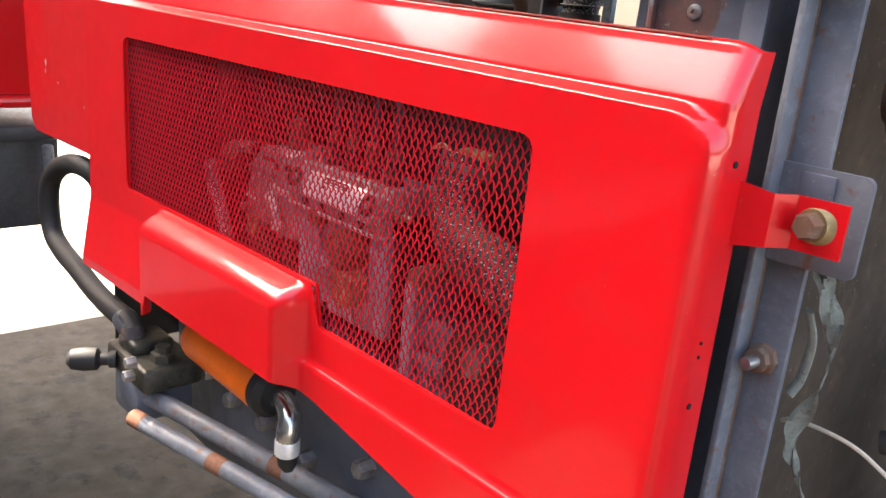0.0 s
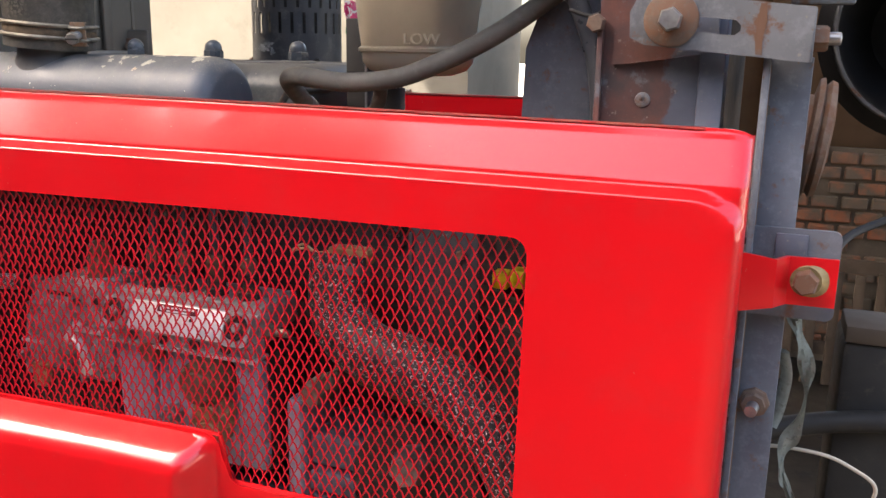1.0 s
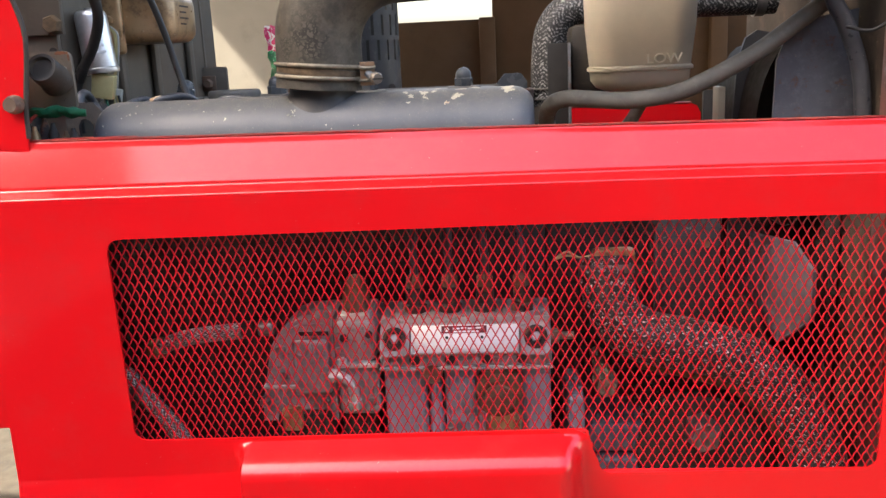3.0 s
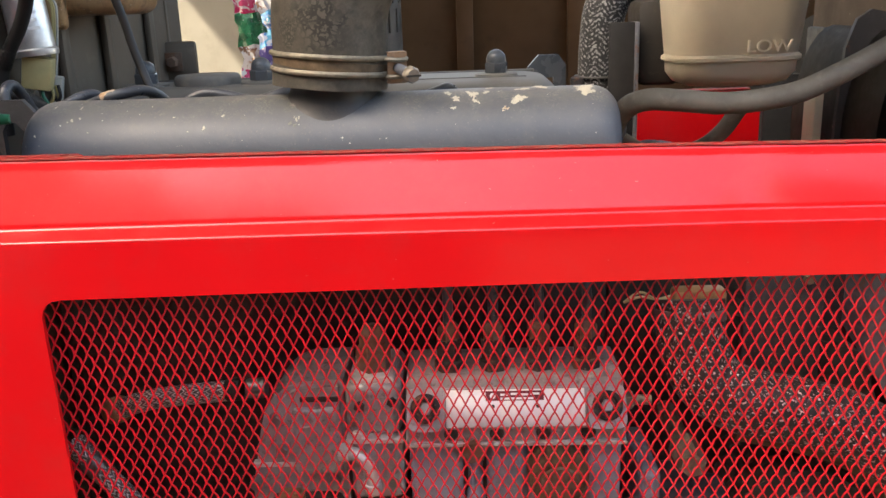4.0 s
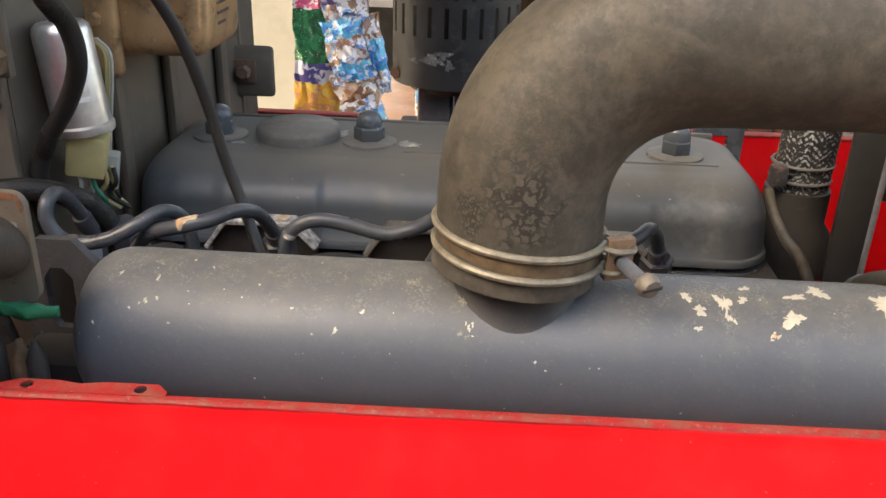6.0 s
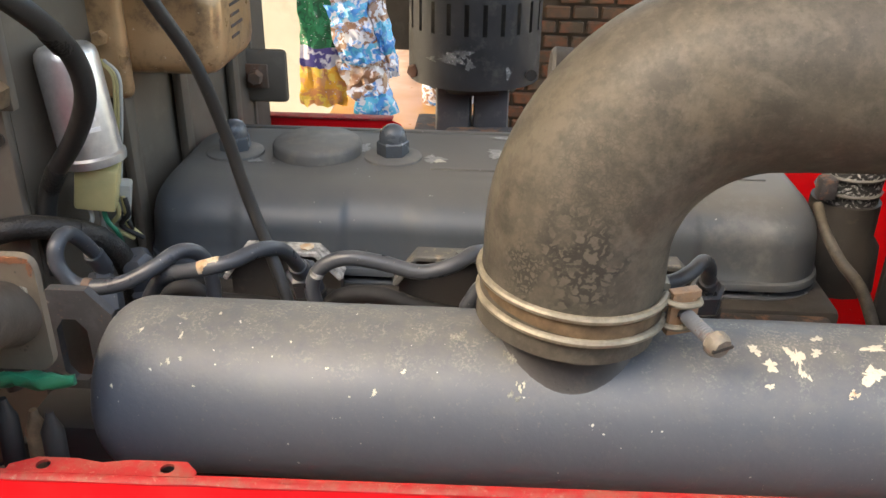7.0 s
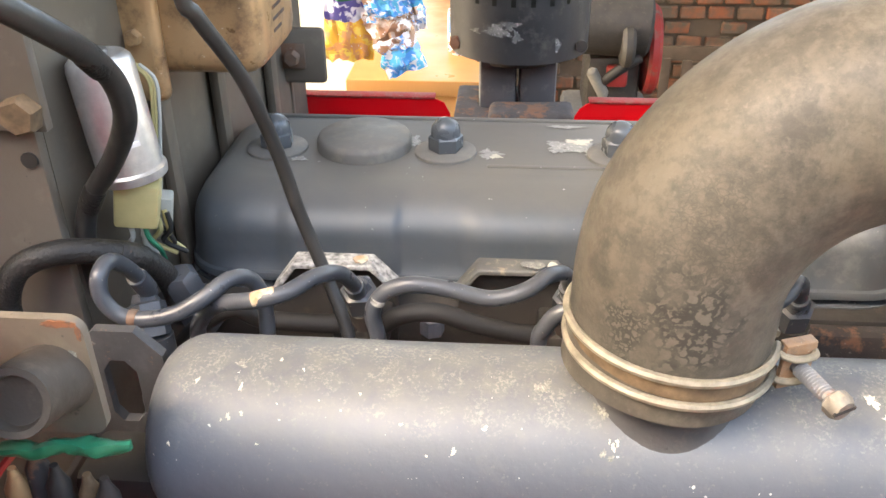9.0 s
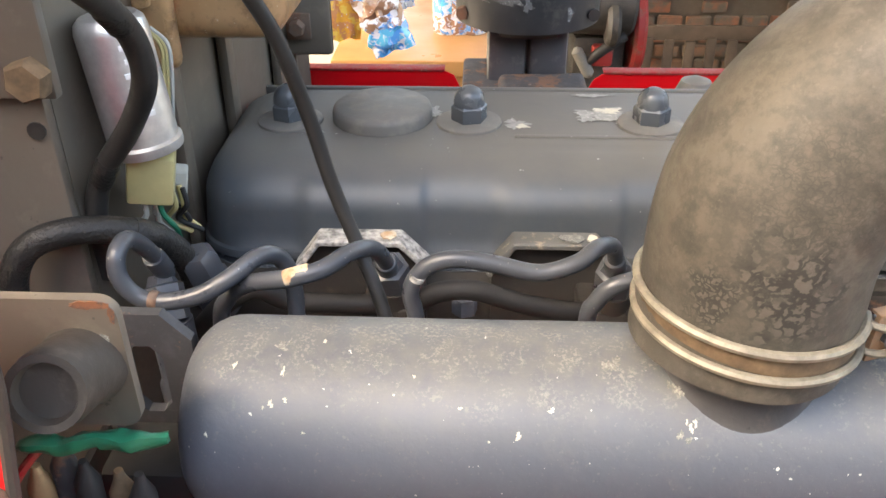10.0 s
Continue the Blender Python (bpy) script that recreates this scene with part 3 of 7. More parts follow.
def panel_face():
    xs = [(-0.338 + 0.004 * k, 0.0) for k in range(172)]
    xs = [(x, 0.0) for x, _ in xs if x <= 0.344]
    for k in range(1, 7):
        a = radians(15 * k)
        xs.append((0.345 + 0.007 * math.sin(a), 0.007 * (1 - math.cos(a))))
    xs += [(0.352, 0.007 + 0.004 * k) for k in range(1, 6)]
    prof = []
    z = 0.752
    while z < 0.8155:
        prof.append((0.0, z))
        z += 0.002
    while z < 1.0265:
        prof.append((0.0, z))
        z += 0.0011 if 0.836 < z < 0.864 else 0.004
    z = 1.0275
    while z < 1.0400:
        prof.append((0.32 * max(0.0, z - 1.037), z))
        z += 0.0006
    while z < 1.0590:
        prof.append((0.32 * max(0.0, z - 1.037), z))
        z += 0.0015
    y0, z0 = 0.0068, 1.0592
    for k in range(1, 7):
        a = radians(15 * k)
        prof.append((y0 + 0.0034 * (1 - math.cos(a)), z0 + 0.0034 * math.sin(a)))
    bm = B()
    R = 0.009

    def depth(x, y, z):
        """How far back the sheet lies: top step, lower ledge, slanted facet and boss."""
        cx, cz, r = 0.349 - 0.022, 1.030 - 0.022, 0.022
        if x > cx and z > cz:
            sd = math.hypot(x - cx, z - cz) - r
        else:
            sd = max(x - 0.349, z - 1.030)
        d = y + soft_step(sd, 0.0012, 0.0034, 0.0066)
        ledge = 0.0045 * min(1.0, max(0.0, (0.8065 - z) / 0.0042)) * smooth01((x - 0.045) / 0.02)
        facet = 0.010 * min(1.0, max(0.0, (0.838 + 0.02 * (x + 0.25) - z) / 0.062)) * smooth01((-0.150 - x) / 0.02)
        d -= ledge + facet
        wx = smooth01((x + 0.176) / 0.006) * smooth01((0.062 - x) / 0.016)
        wz = 1 - (1 - min(1.0, max(0.0, (0.861 - z) / 0.0185))) ** 2.1
        w = wx * wz
        d = d * (1 - w) + (-0.022) * w
        return d + 0.0006 * noise.noise(Vector((x * 9, 0, z * 14)))

    def corner(cx, cz, a0, a1, r=R):
        return [(cx + r * math.cos(radians(a0 + (a1 - a0) * k / 6)), cz + r * math.sin(radians(a0 + (a1 - a0) * k / 6))) for k in range(7)]

    hole = corner(0.252 - R, 1.001 - R, 0, 90)
    hole += corner(-0.252 + R, 1.001 - R, 90, 180)
    hole += corner(-0.250 + R, 0.864 + R, 180, 270)
    hole += corner(0.052, 0.850, 90, 0, 0.014)
    hole += corner(0.070 + 0.008, 0.834 + 0.006, 180, 270, 0.008)
    hole += corner(0.249 - R, 0.834 + R, 270, 360)
    sides = list(zip(hole, hole[1:] + hole[:1]))

    def inside(x, z):
        odd = False
        for (xa, za), (xb, zb) in sides:
            if (za > z) != (zb > z) and x < xa + (z - za) / (zb - za) * (xb - xa):
                odd = not odd
        return odd

    def nearest(x, z):
        best = None
        for (xa, za), (xb, zb) in sides:
            l2 = (xb - xa) ** 2 + (zb - za) ** 2
            t = 0.0 if l2 < 1e-12 else max(0.0, min(1.0, ((x - xa) * (xb - xa) + (z - za) * (zb - za)) / l2))
            px, pz = xa + t * (xb - xa), za + t * (zb - za)
            d2 = (px - x) ** 2 + (pz - z) ** 2
            if best is None or d2 < best[0]:
                best = (d2, px, pz)
        return best[1], best[2]

    rows, flat = [], []
    for x, back_off in xs:
        row = []
        low = 0.765 if x < -0.170 else 0.765 + 0.021 * smooth01((x + 0.170) / 0.008) if x < 0.045 else 0.786 - 0.006 * smooth01((x - 0.045) / 0.02) - 0.13 * max(0.0, x - 0.07)
        for y, z in prof:
            if z < 0.80:
                z = low + (z - 0.752) / 0.048 * (0.80 - low)
            if z > 1.050 and x > 0.342:
                z -= 0.0035 * ((x - 0.342) / 0.010) ** 2 * (z - 1.050) / 0.0126
            row.append((x, y, z, back_off))
        flat.append(row)
    n, m = len(xs), len(prof)
    solid = [[not inside((flat[i][k][0] + flat[i + 1][k][0]) / 2, (flat[i][k][2] + flat[i][k + 1][2]) / 2) for k in range(m - 1)] for i in range(n - 1)]
    for i in range(n):
        row = []
        for k in range(m):
            x, y, z, back_off = flat[i][k]
            near = [solid[a][c] for a in (i - 1, i) for c in (k - 1, k) if 0 <= a < n - 1 and 0 <= c < m - 1]
            if any(near) and not all(near):
                x, z = nearest(x, z)
            row.append(bm.verts.new((x, min(depth(x, y, z) + back_off, 0.030), z)) if any(near) else None)
        rows.append(row)
    for i in range(n - 1):
        for k in range(m - 1):
            if solid[i][k]:
                bm.faces.new((rows[i][k], rows[i + 1][k], rows[i + 1][k + 1], rows[i][k + 1]))
    bmesh.ops.recalc_face_normals(bm, faces=bm.faces[:])
    bmesh.ops.solidify(bm, geom=bm.faces[:], thickness=0.0012)
    return part("face", bowed(bm), RED, panel, smooth=50)


panel_face()

# hem round the opening, seen as a thin darker lip
bm = B()
lip = [(0.255, 1.004), (-0.255, 1.004), (-0.253, 0.861), (0.062, 0.861), (0.068, 0.831), (0.252, 0.831)]
for p, q in zip(lip, lip[1:] + lip[:1]):
    for k in range(12):
        a, b = [Vector((p[0], 0.0045, p[1])).lerp(Vector((q[0], 0.0045, q[1])), (k + e) / 12) for e in (0, 1)]
        rod(bm, a, b, 0.0016, 6)
part("hem", bowed(bm), RED, panel)


def screen():
    """Expanded steel: two families of crossing strands with slight unevenness."""
    bm = B()
    x0, x1, z0, z1 = -0.257, 0.257, 0.828, 1.007
    w, h = 0.0060, 0.0107
    rnd = random.Random(4)
    slope = h / w
    for fam in (1, -1):
        for c in range(-60, 150):
            pts = []
            x_start = x0 + c * w
            k = 0
            z = z0
            while z <= z1 + 1e-6:
                x = x_start + fam * (z - z0) / slope
                if x0 <= x <= x1:
                    wob = rnd.uniform(-0.00012, 0.00012)
                    pts.append((x + wob, 0.0062 + (0.00055 if k % 2 else -0.00055) + rnd.uniform(-0.0001, 0.0001), z))
                k += 1
                z += h / 4
            if len(pts) > 2:
                ring_prev = None
                for i, p in enumerate(pts):
                    a, b = 0.00038, 0.00042
                    ring = [bm.verts.new((p[0] + sx * a, p[1] + sy * b, p[2])) for sx, sy in ((-1, -1), (1, -1), (1, 1), (-1, 1))]
                    if ring_prev:
                        for q in range(4):
                            bm.faces.new((ring_prev[q], ring_prev[(q + 1) % 4], ring[(q + 1) % 4], ring[q]))
                    ring_prev = ring
    return part("screen", bowed(bm), RED_MESH, panel, "red painted diamond wire screen", 60, "stuff")


screen()

# top tab with two holes
bm = B()
tab = [(-0.283, 0.0040), (-0.227, 0.0040), (-0.227, 0.0065), (-0.231, 0.0105), (-0.248, 0.0105), (-0.256, 0.0090), (-0.264, 0.0105), (-0.276, 0.0105), (-0.283, 0.007)]
plate(bm, tab, 0.0010, Matrix.Translation((0, 0.0116, 1.0629)) @ Matrix.Rotation(radians(-89), 4, "X"), (circle(-0.236, 0.0074, 0.0021, 14), circle(-0.273, 0.0074, 0.0021, 14)))
part("tab", bowed(bm), RED_DUST, panel, "dusty red tab with two holes")
# dust lies on the rolled top edge
bm = B()
row = []
for k in range(84):
    x = -0.334 + 0.008 * k
    fray = 8 * noise.noise(Vector((x * 60, 3, 1)))
    roll = [radians(q + fray * (90 - q) / 40) for q in (50, 58, 66, 74, 82, 90)]
    row.append([bm.verts.new((x, 0.0122 + 0.0034 - 0.0036 * math.cos(q), 1.0592 + 0.0036 * math.sin(q))) for q in roll] + [bm.verts.new((x, 0.0166, 1.0628)), bm.verts.new((x, 0.0166, 1.0618))])
for a, b in zip(row, row[1:]):
    for q in range(7):
        bm.faces.new((a[q], b[q], b[q + 1], a[q + 1]))
bmesh.ops.recalc_face_normals(bm, faces=bm.faces[:])
part("top_flange", bowed(bm), RED_DUST, panel, "dusty rolled top edge")
# side tab to the bracket
bm = B()
tube_pts = [(0.349, 0.027), (0.366, 0.030), (0.372, 0.040), (0.395, 0.041)]
loop_front = []
for zz in (0.974, 0.998):
    loop_front.append([bm.verts.new((xq, yq, zz + (0.003 if xq < 0.355 and zz > 0.98 else -0.003 if xq < 0.355 else 0))) for xq, yq in tube_pts])
for k in range(3):
    bm.faces.new((loop_front[0][k], loop_front[0][k + 1], loop_front[1][k + 1], loop_front[1][k]))
bmesh.ops.recalc_face_normals(bm, faces=bm.faces[:])
bmesh.ops.solidify(bm, geom=bm.faces[:], thickness=0.002)
part("side_tab", bm, RED, panel, "bent red mounting tab")
for zz in (1.008, 0.925, 0.918, 0.893):
    bm = B()
    rod(bm, (0.3512, 0.018, zz), (0.3526, 0.018, zz), 0.0016 if zz in (1.008, 0.893) else 0.0009, 10)
    part("hole", bm, PITCH, panel)

# red cowl beyond the seam
cowl = thing("cowl_side", (-0.44, 0.01, 0.86), "red painted cowl side with scratches beside the panel", "cowl")
bm = B()
outline = [(-0.318, 0.868), (-0.318, 1.058), (-0.2930, 1.060), (-0.2920, 1.085), (-0.2855, 1.131), (-0.292, 1.160), (-0.318, 1.172), (-0.597, 1.172), (-0.572, 0.875), (-0.555, 0.862)]
plate(bm, outline, 0.0016, Matrix.Translation((0, 0.004, 0)))
part("sheet", bm, RED, cowl)
bm = B()
tube(bm, [(-0.2925, 0.005, 1.068), (-0.2913, 0.005, 1.088), (-0.2851, 0.005, 1.131), (-0.2915, 0.005, 1.160)], 0.0016, 8, 4)
part("edge_strip", bm, OLDRUB, cowl, "dark worn edge strip")
for k, (x, z, w, h) in enumerate(((-0.5105, 0.948, 5, 9), (-0.5120, 0.938, 3, 5), (-0.4700, 0.930, 4, 3), (-0.3900, 0.915, 3, 4))):
    rnd = random.Random(70 + k)
    bm = B()
    ring = [(x + w / 2000 * rnd.uniform(0.4, 1.2) * math.cos(2 * math.pi * q / 9), z + h / 2000 * rnd.uniform(0.4, 1.2) * math.sin(2 * math.pi * q / 9)) for q in range(9)]
    plate(bm, ring, 0.0004, Matrix.Translation((0, 0.0037, 0)))
    part("paint_chip", bm, CHIP, cowl)
bm = B()
revolve(bm, (-0.297, 0.005, 1.090), (-0.297, -0.004, 1.090), [(0.006, 0), (0.006, 0.5), (0.0045, 1)], 12)
part("screw", bm, RUST, cowl)


# ---- intake chamber and hose ----
TY, TZ, TR = 0.0725, 1.0545, 0.0312
chamber = thing("intake_chamber", (-0.12, TY, TZ - TR), "blue-grey painted cylindrical intake chamber with chipped paint", "engine part")
bm = B()
prof = []
L0, L1 = -0.2735, 0.0340
ln = L1 - L0
for k in range(9):
    a = radians(90 * k / 8)
    prof.append((0.004 + (TR - 0.016) + (0.012) * math.sin(a) if k else 0.006, (0.014 * (1 - math.cos(a))) / ln))
for k in range(1, 40):
    prof.append((TR, 0.014 / ln + (1 - 0.028 / ln) * k / 40))
prof += [(r, 1 - s) for r, s in prof[8::-1]]
revolve(bm, (L0, TY, TZ), (L1, TY, TZ), prof, 56)
for v in bm.verts:
    v.co += Vector((0, 0, 1)) * 0.0004 * noise.noise(v.co * 22)
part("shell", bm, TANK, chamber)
HX = -0.1133
def saddle():
    """A short pipe whose foot flares out into the crown of the shell."""
    bm = B()
    rings = []
    for k in range(12):
        f = k / 11
        ring = []
        for q in range(56):
            a = 2 * math.pi * q / 56
            r = 0.0222 + 0.0026 * (1 - f) ** 3
            foot = math.sqrt(TR ** 2 - (0.0248 * math.sin(a)) ** 2) - 0.0006
            h = foot + (0.038 - foot) * f ** 1.15
            ring.append(bm.verts.new((HX + r * math.cos(a), TY + r * math.sin(a), TZ + h)))
        rings.append(ring)
    for a, b in zip(rings, rings[1:]):
        for q in range(56):
            bm.faces.new((a[q], a[(q + 1) % 56], b[(q + 1) % 56], b[q]))
    bm.faces.new(rings[-1])
    return bm


part("stub_pipe", saddle(), STUB_SHADED, chamber, "grey neck coloured dark for the shadow under the hose")


def on_tank(x, ang):
    return Vector((x, TY - TR * math.sin(ang), TZ + TR * math.cos(ang)))


def chip(x, ang, w, h, seed, material=CHIP):
    """A flake of bare primer, a ragged outline that follows the shell."""
    rnd = random.Random(seed)
    bm = B()
    n = 44
    c = []
    for k in range(n):
        a = 2 * math.pi * k / n
        s = 0.70 + 0.22 * math.cos(2 * a + seed) + 0.15 * math.cos(3 * a + 2.1 * seed) + 0.13 * math.cos(5 * a + 3.7 * seed) + 0.10 * math.cos(9 * a + 1.3 * seed) + rnd.uniform(-0.13, 0.13)
        u, v = math.cos(a) * w / 2 * s, math.sin(a) * h / 2 * s
        p = on_tank(x + u, ang - v / TR)
        out = (p - Vector((p.x, TY, TZ))).normalized()
        c.append(bm.verts.new(p + out * 0.0004))
    p = on_tank(x, ang)
    mid = bm.verts.new(p + (p - Vector((x, TY, TZ))).normalized() * 0.00055)
    for k in range(n):
        bm.faces.new((c[k], c[(k + 1) % n], mid))
    part("paint_chip", bm, material, chamber)


big = [(-0.0063, 5.2, 11.1, 9.5), (0.0161, 14.9, 17.4, 14.5), (-0.0178, 30.9, 12.5, 8.5), (-0.0148, 11.9, 9.7, 5.2), (-0.0406, 21.1, 6.3, 12.0), (-0.04, 31.8, 3.4, 5.4), (-0.0536, 17.4, 5.8, 6.1), (-0.0494, 27.8, 7.2, 5.7), (-0.0339, 17.4, 5.8, 4.6), (-0.0318, 5.2, 5.8, 4.2), (-0.0506, 40.9, 3.4, 3.3), (0.0181, 21.1, 7.2, 8.5), (-0.0379, 34.7, 1.9, 2.9), (-0.0434, 16.1, 3.4, 3.9),
       (-0.176, 55, 2.6, 2.8), (-0.167, 42, 2.4, 2.4), (-0.192, 42, 1.6, 1.6), (-0.184, 58, 1.0, 1.2),
       (-0.2445, 42, 2.2, 3.2), (-0.2405, 40, 2, 2), (-0.2465, 44, 1.4, 1.2), (-0.242, 25, 1.6, 4), (-0.256, 22, 1.6, 3.5), (-0.235, 56, 1.3, 1.2), (-0.262, 58, 1.4, 2.2), (-0.205, 26, 1.5, 1.2), (-0.2315, 5, 2, 2)]
for k, (x, ang, w, h) in enumerate(big):
    chip(x, radians(ang), w / 1150, h / 1150, 40 + k)


for k, (x, ang, w, h, m) in enumerate(((-0.1295, 47, 2.6, 4.5, CHIP), (-0.1310, 54, 3.6, 5.0, WORN), (-0.2430, 8, 7, 6, WORN), (-0.1500, 17, 7, 8, WORN), (-0.1335, 29, 5, 6, WORN), (-0.0250, 44, 4, 4, CHIP_ORANGE))):
    for q in range(3):
        chip(x + 0.0014 * math.sin(5 * k + 2 * q), radians(ang) + 0.03 * math.cos(3 * k + 2 * q), w / 1500 * (1 - 0.25 * q), h / 1500 * (1 - 0.2 * q), 800 + 3 * k + q, m)

hose = thing("intake_hose", (HX, TY, TZ + TR), "dusty dark rubber intake elbow hose with a wire clamp", "hose")
bm = B()
path = [(HX - 0.0015, TY, 1.0895), (HX - 0.001, TY, 1.0955), (HX, TY, 1.107), (HX, TY, 1.118)]
for k in range(1, 13):
    a = radians(7.5 * k)
    path.append((HX + 0.056 * (1 - math.cos(a)), TY, 1.118 + 0.056 * math.sin(a)))
path += [(-0.03, TY, 1.1745), (0.02, TY + 0.001, 1.175), (0.08, TY + 0.003, 1.177), (0.16, TY + 0.006, 1.184), (0.25, TY + 0.02, 1.196), (0.40, TY + 0.05, 1.215)]
tube(bm, path, 0.030, 44, 3, 1.0, [0.0297, 0.0294, 0.0294, 0.0296, 0.0296, 0.0295, 0.0295, 0.0295, 0.0296, 0.0296, 0.0296, 0.0296, 0.0296, 0.0296, 0.0296])
for v in bm.verts:
    v.co += Vector((1, 1, 1)) * 0.0005 * noise.noise(v.co * 35)
part("elbow", bm, RUBBER, hose)


def clamp_ring(zc, r, tilt=0.0):
    pts = []
    for k in range(37):
        a = radians(-5 + 10 * k * 0.972)
        pts.append((HX + r * math.cos(a), TY + r * math.sin(a), zc - 0.0025 * math.cos(a)))
    return pts


for zz in (1.0975, 1.1055):
    bm = B()
    tube(bm, clamp_ring(zz, 0.0304), 0.0014, 8, 2)
    part("clamp_wire", bm, CLAMP, hose, "dull wire clamp ring")
bm = B()
revolve(bm, (HX - 0.0004, TY, 1.0986), (HX, TY, 1.1042), [(0.0297, 0), (0.0301, 0.5), (0.0297, 1)], 40)
for v in bm.verts:
    v.co.z -= 0.0025 * (v.co.x - HX) / 0.0301
part("clamp_band", bm, OCHRE, hose, "rust-stained band between clamp wires")
lug_m = Matrix.Translation((-0.0795, 0.0640, 1.0985)) @ Matrix.Rotation(radians(20), 4, "Z") @ Matrix.Rotation(radians(4), 4, "X")
bm = B()
plate(bm, rounded(-0.0050, -0.0078, 0.0050, 0.0078, 0.0012, 3), 0.0016, lug_m @ Matrix.Translation((0, -0.003, 0)), (circle(0, 0.0, 0.0024, 12),))
for zz in (0.0070, -0.0078):
    box(bm, (-0.0050, -0.0030, zz), (0.0050, 0.0006, zz + 0.0010), 0.0003, lug_m)
part("clamp_lug", bm, LUG, hose, "folded rust-stained clamp lug")
bm = B()
rod(bm, lug_m @ Vector((0, 0.004, 0)), lug_m @ Vector((0.0025, -0.0170, -0.0015)), 0.0022, 12)
for k in range(11):
    p = lug_m @ Vector((0.0003 + 0.00016 * k, -0.0042 - 0.0010 * k, -0.0002 - 0.0001 * k))
    q = lug_m @ Vector((0.0003 + 0.00016 * k, -0.0047 - 0.0010 * k, -0.0002 - 0.0001 * k))
    revolve(bm, p, q, [(0.0021, 0), (0.0026, 0.5), (0.0021, 1)], 12)
part("clamp_screw", bm, ARM, hose, "threaded grey screw")
h0, h1 = lug_m @ Vector((0.0024, -0.0160, -0.0014)), lug_m @ Vector((0.0032, -0.0208, -0.0019))
bm = B()
revolve(bm, h0, h1, [(0.0036, 0), (0.0042, 0.12), (0.0042, 0.70), (0.0034, 1)], 8)
head_ob = part("screw_head", bm, HEAD, hose, "slotted hexagonal screw head")
bm = B()
m4, ln4 = frame_of(h0, h1)
box(bm, (-0.0040, -0.0005, ln4 - 0.0004), (0.0040, 0.0005, ln4 + 0.0003), 0, m4)
part("slot", bm, DARK, head_ob)
for zz in (0.0045, -0.0045):
    bm = B()
    tube(bm, [lug_m @ Vector(p) for p in ((-0.0100, 0.0050, zz), (-0.0060, -0.0015, zz), (-0.0030, -0.0044, zz * 0.95), (0.0015, -0.0048, zz * 0.9), (0.0044, -0.0038, zz * 0.95), (0.0046, 0.0010, zz))], 0.0012, 8, 5)
    part("clamp_hook", bm, CLAMP, hose)

# ---- rocker cover ----
cover = thing("rocker_cover", (-0.145, 0.25, 1.036), "blue-grey painted rocker cover with domed cap nuts", "engine cover")


def rocker_shell():
    bm = B()
    x0, x1, y0, y1, z0, z1 = -0.313, 0.022, 0.190, 0.310, 1.0395, 1.0785
    nu = 150
    loops = []
    levels = [(-0.0022, z0), (-0.0022, 1.0415), (-0.0016, 1.0428), (0.0, 1.0434), (0.0005, 1.047), (0.0010, 1.051), (0.0016, 1.0545), (0.0022, 1.0575)]
    for k in range(1, 17):
        a = radians(90 * k / 16)
        levels.append((0.0022 + 0.0310 * (1 - math.cos(a)), 1.0575 + 0.0206 * math.sin(a)))
    levels += [(0.0360, 1.0785), (0.0385, 1.0787), (0.046, 1.0787), (0.055, 1.0787)]
    for inset, z in levels:
        r, ix = max(0.026 - 0.15 * inset, 0.004), 0.45 * inset
        loop = []
        pts = []
        for cx, cy, a0 in ((x1 - ix - r, y1 - 0.5 * inset - r, 0), (x0 + ix + r, y1 - 0.5 * inset - r, 90), (x0 + ix + r, y0 + inset + r, 180), (x1 - ix - r, y0 + inset + r, 270)):
            pts += [(cx + r * math.cos(radians(a0 + 90 * k / 8)), cy + r * math.sin(radians(a0 + 90 * k / 8))) for k in range(9)]
        # even steps along the outline
        pv = [Vector((*p, 0)) for p in pts]
        seglen = [(pv[(i + 1) % len(pv)] - pv[i]).length for i in range(len(pv))]
        # the same share of every straight side on each level
        out = []
        for i in range(len(pv)):
            m = 46 if i == 8 else 220 if i == 26 else 12 if i in (17, 35) else 1
            for k in range(m):
                out.append(pv[i].lerp(pv[(i + 1) % len(pv)], k / m))
        for p in out:
            dent = 0.0
            if p.y < 0.222 and z < 1.079:
                for c in (-0.2785, -0.1935, -0.1085, -0.0235):
                    u = p.x - c + 0.001
                    dent = max(dent, smooth01((0.0190 + u) / 0.0045) * smooth01((0.0205 - u) / 0.0095))
            fade = smooth01((1.0775 - z) / 0.009) * smooth01((z - 1.0425) / 0.004)
            loop.append(bm.verts.new((p.x, p.y + 0.0019 * dent * fade, z)))
        loops.append(loop)
    n = len(loops[0])
    for a, b in zip(loops, loops[1:]):
        for k in range(n):
            bm.faces.new((a[k], a[(k + 1) % n], b[(k + 1) % n], b[k]))
    bm.faces.new(loops[0][::-1])
    bm.faces.new(loops[-1])
    return bm


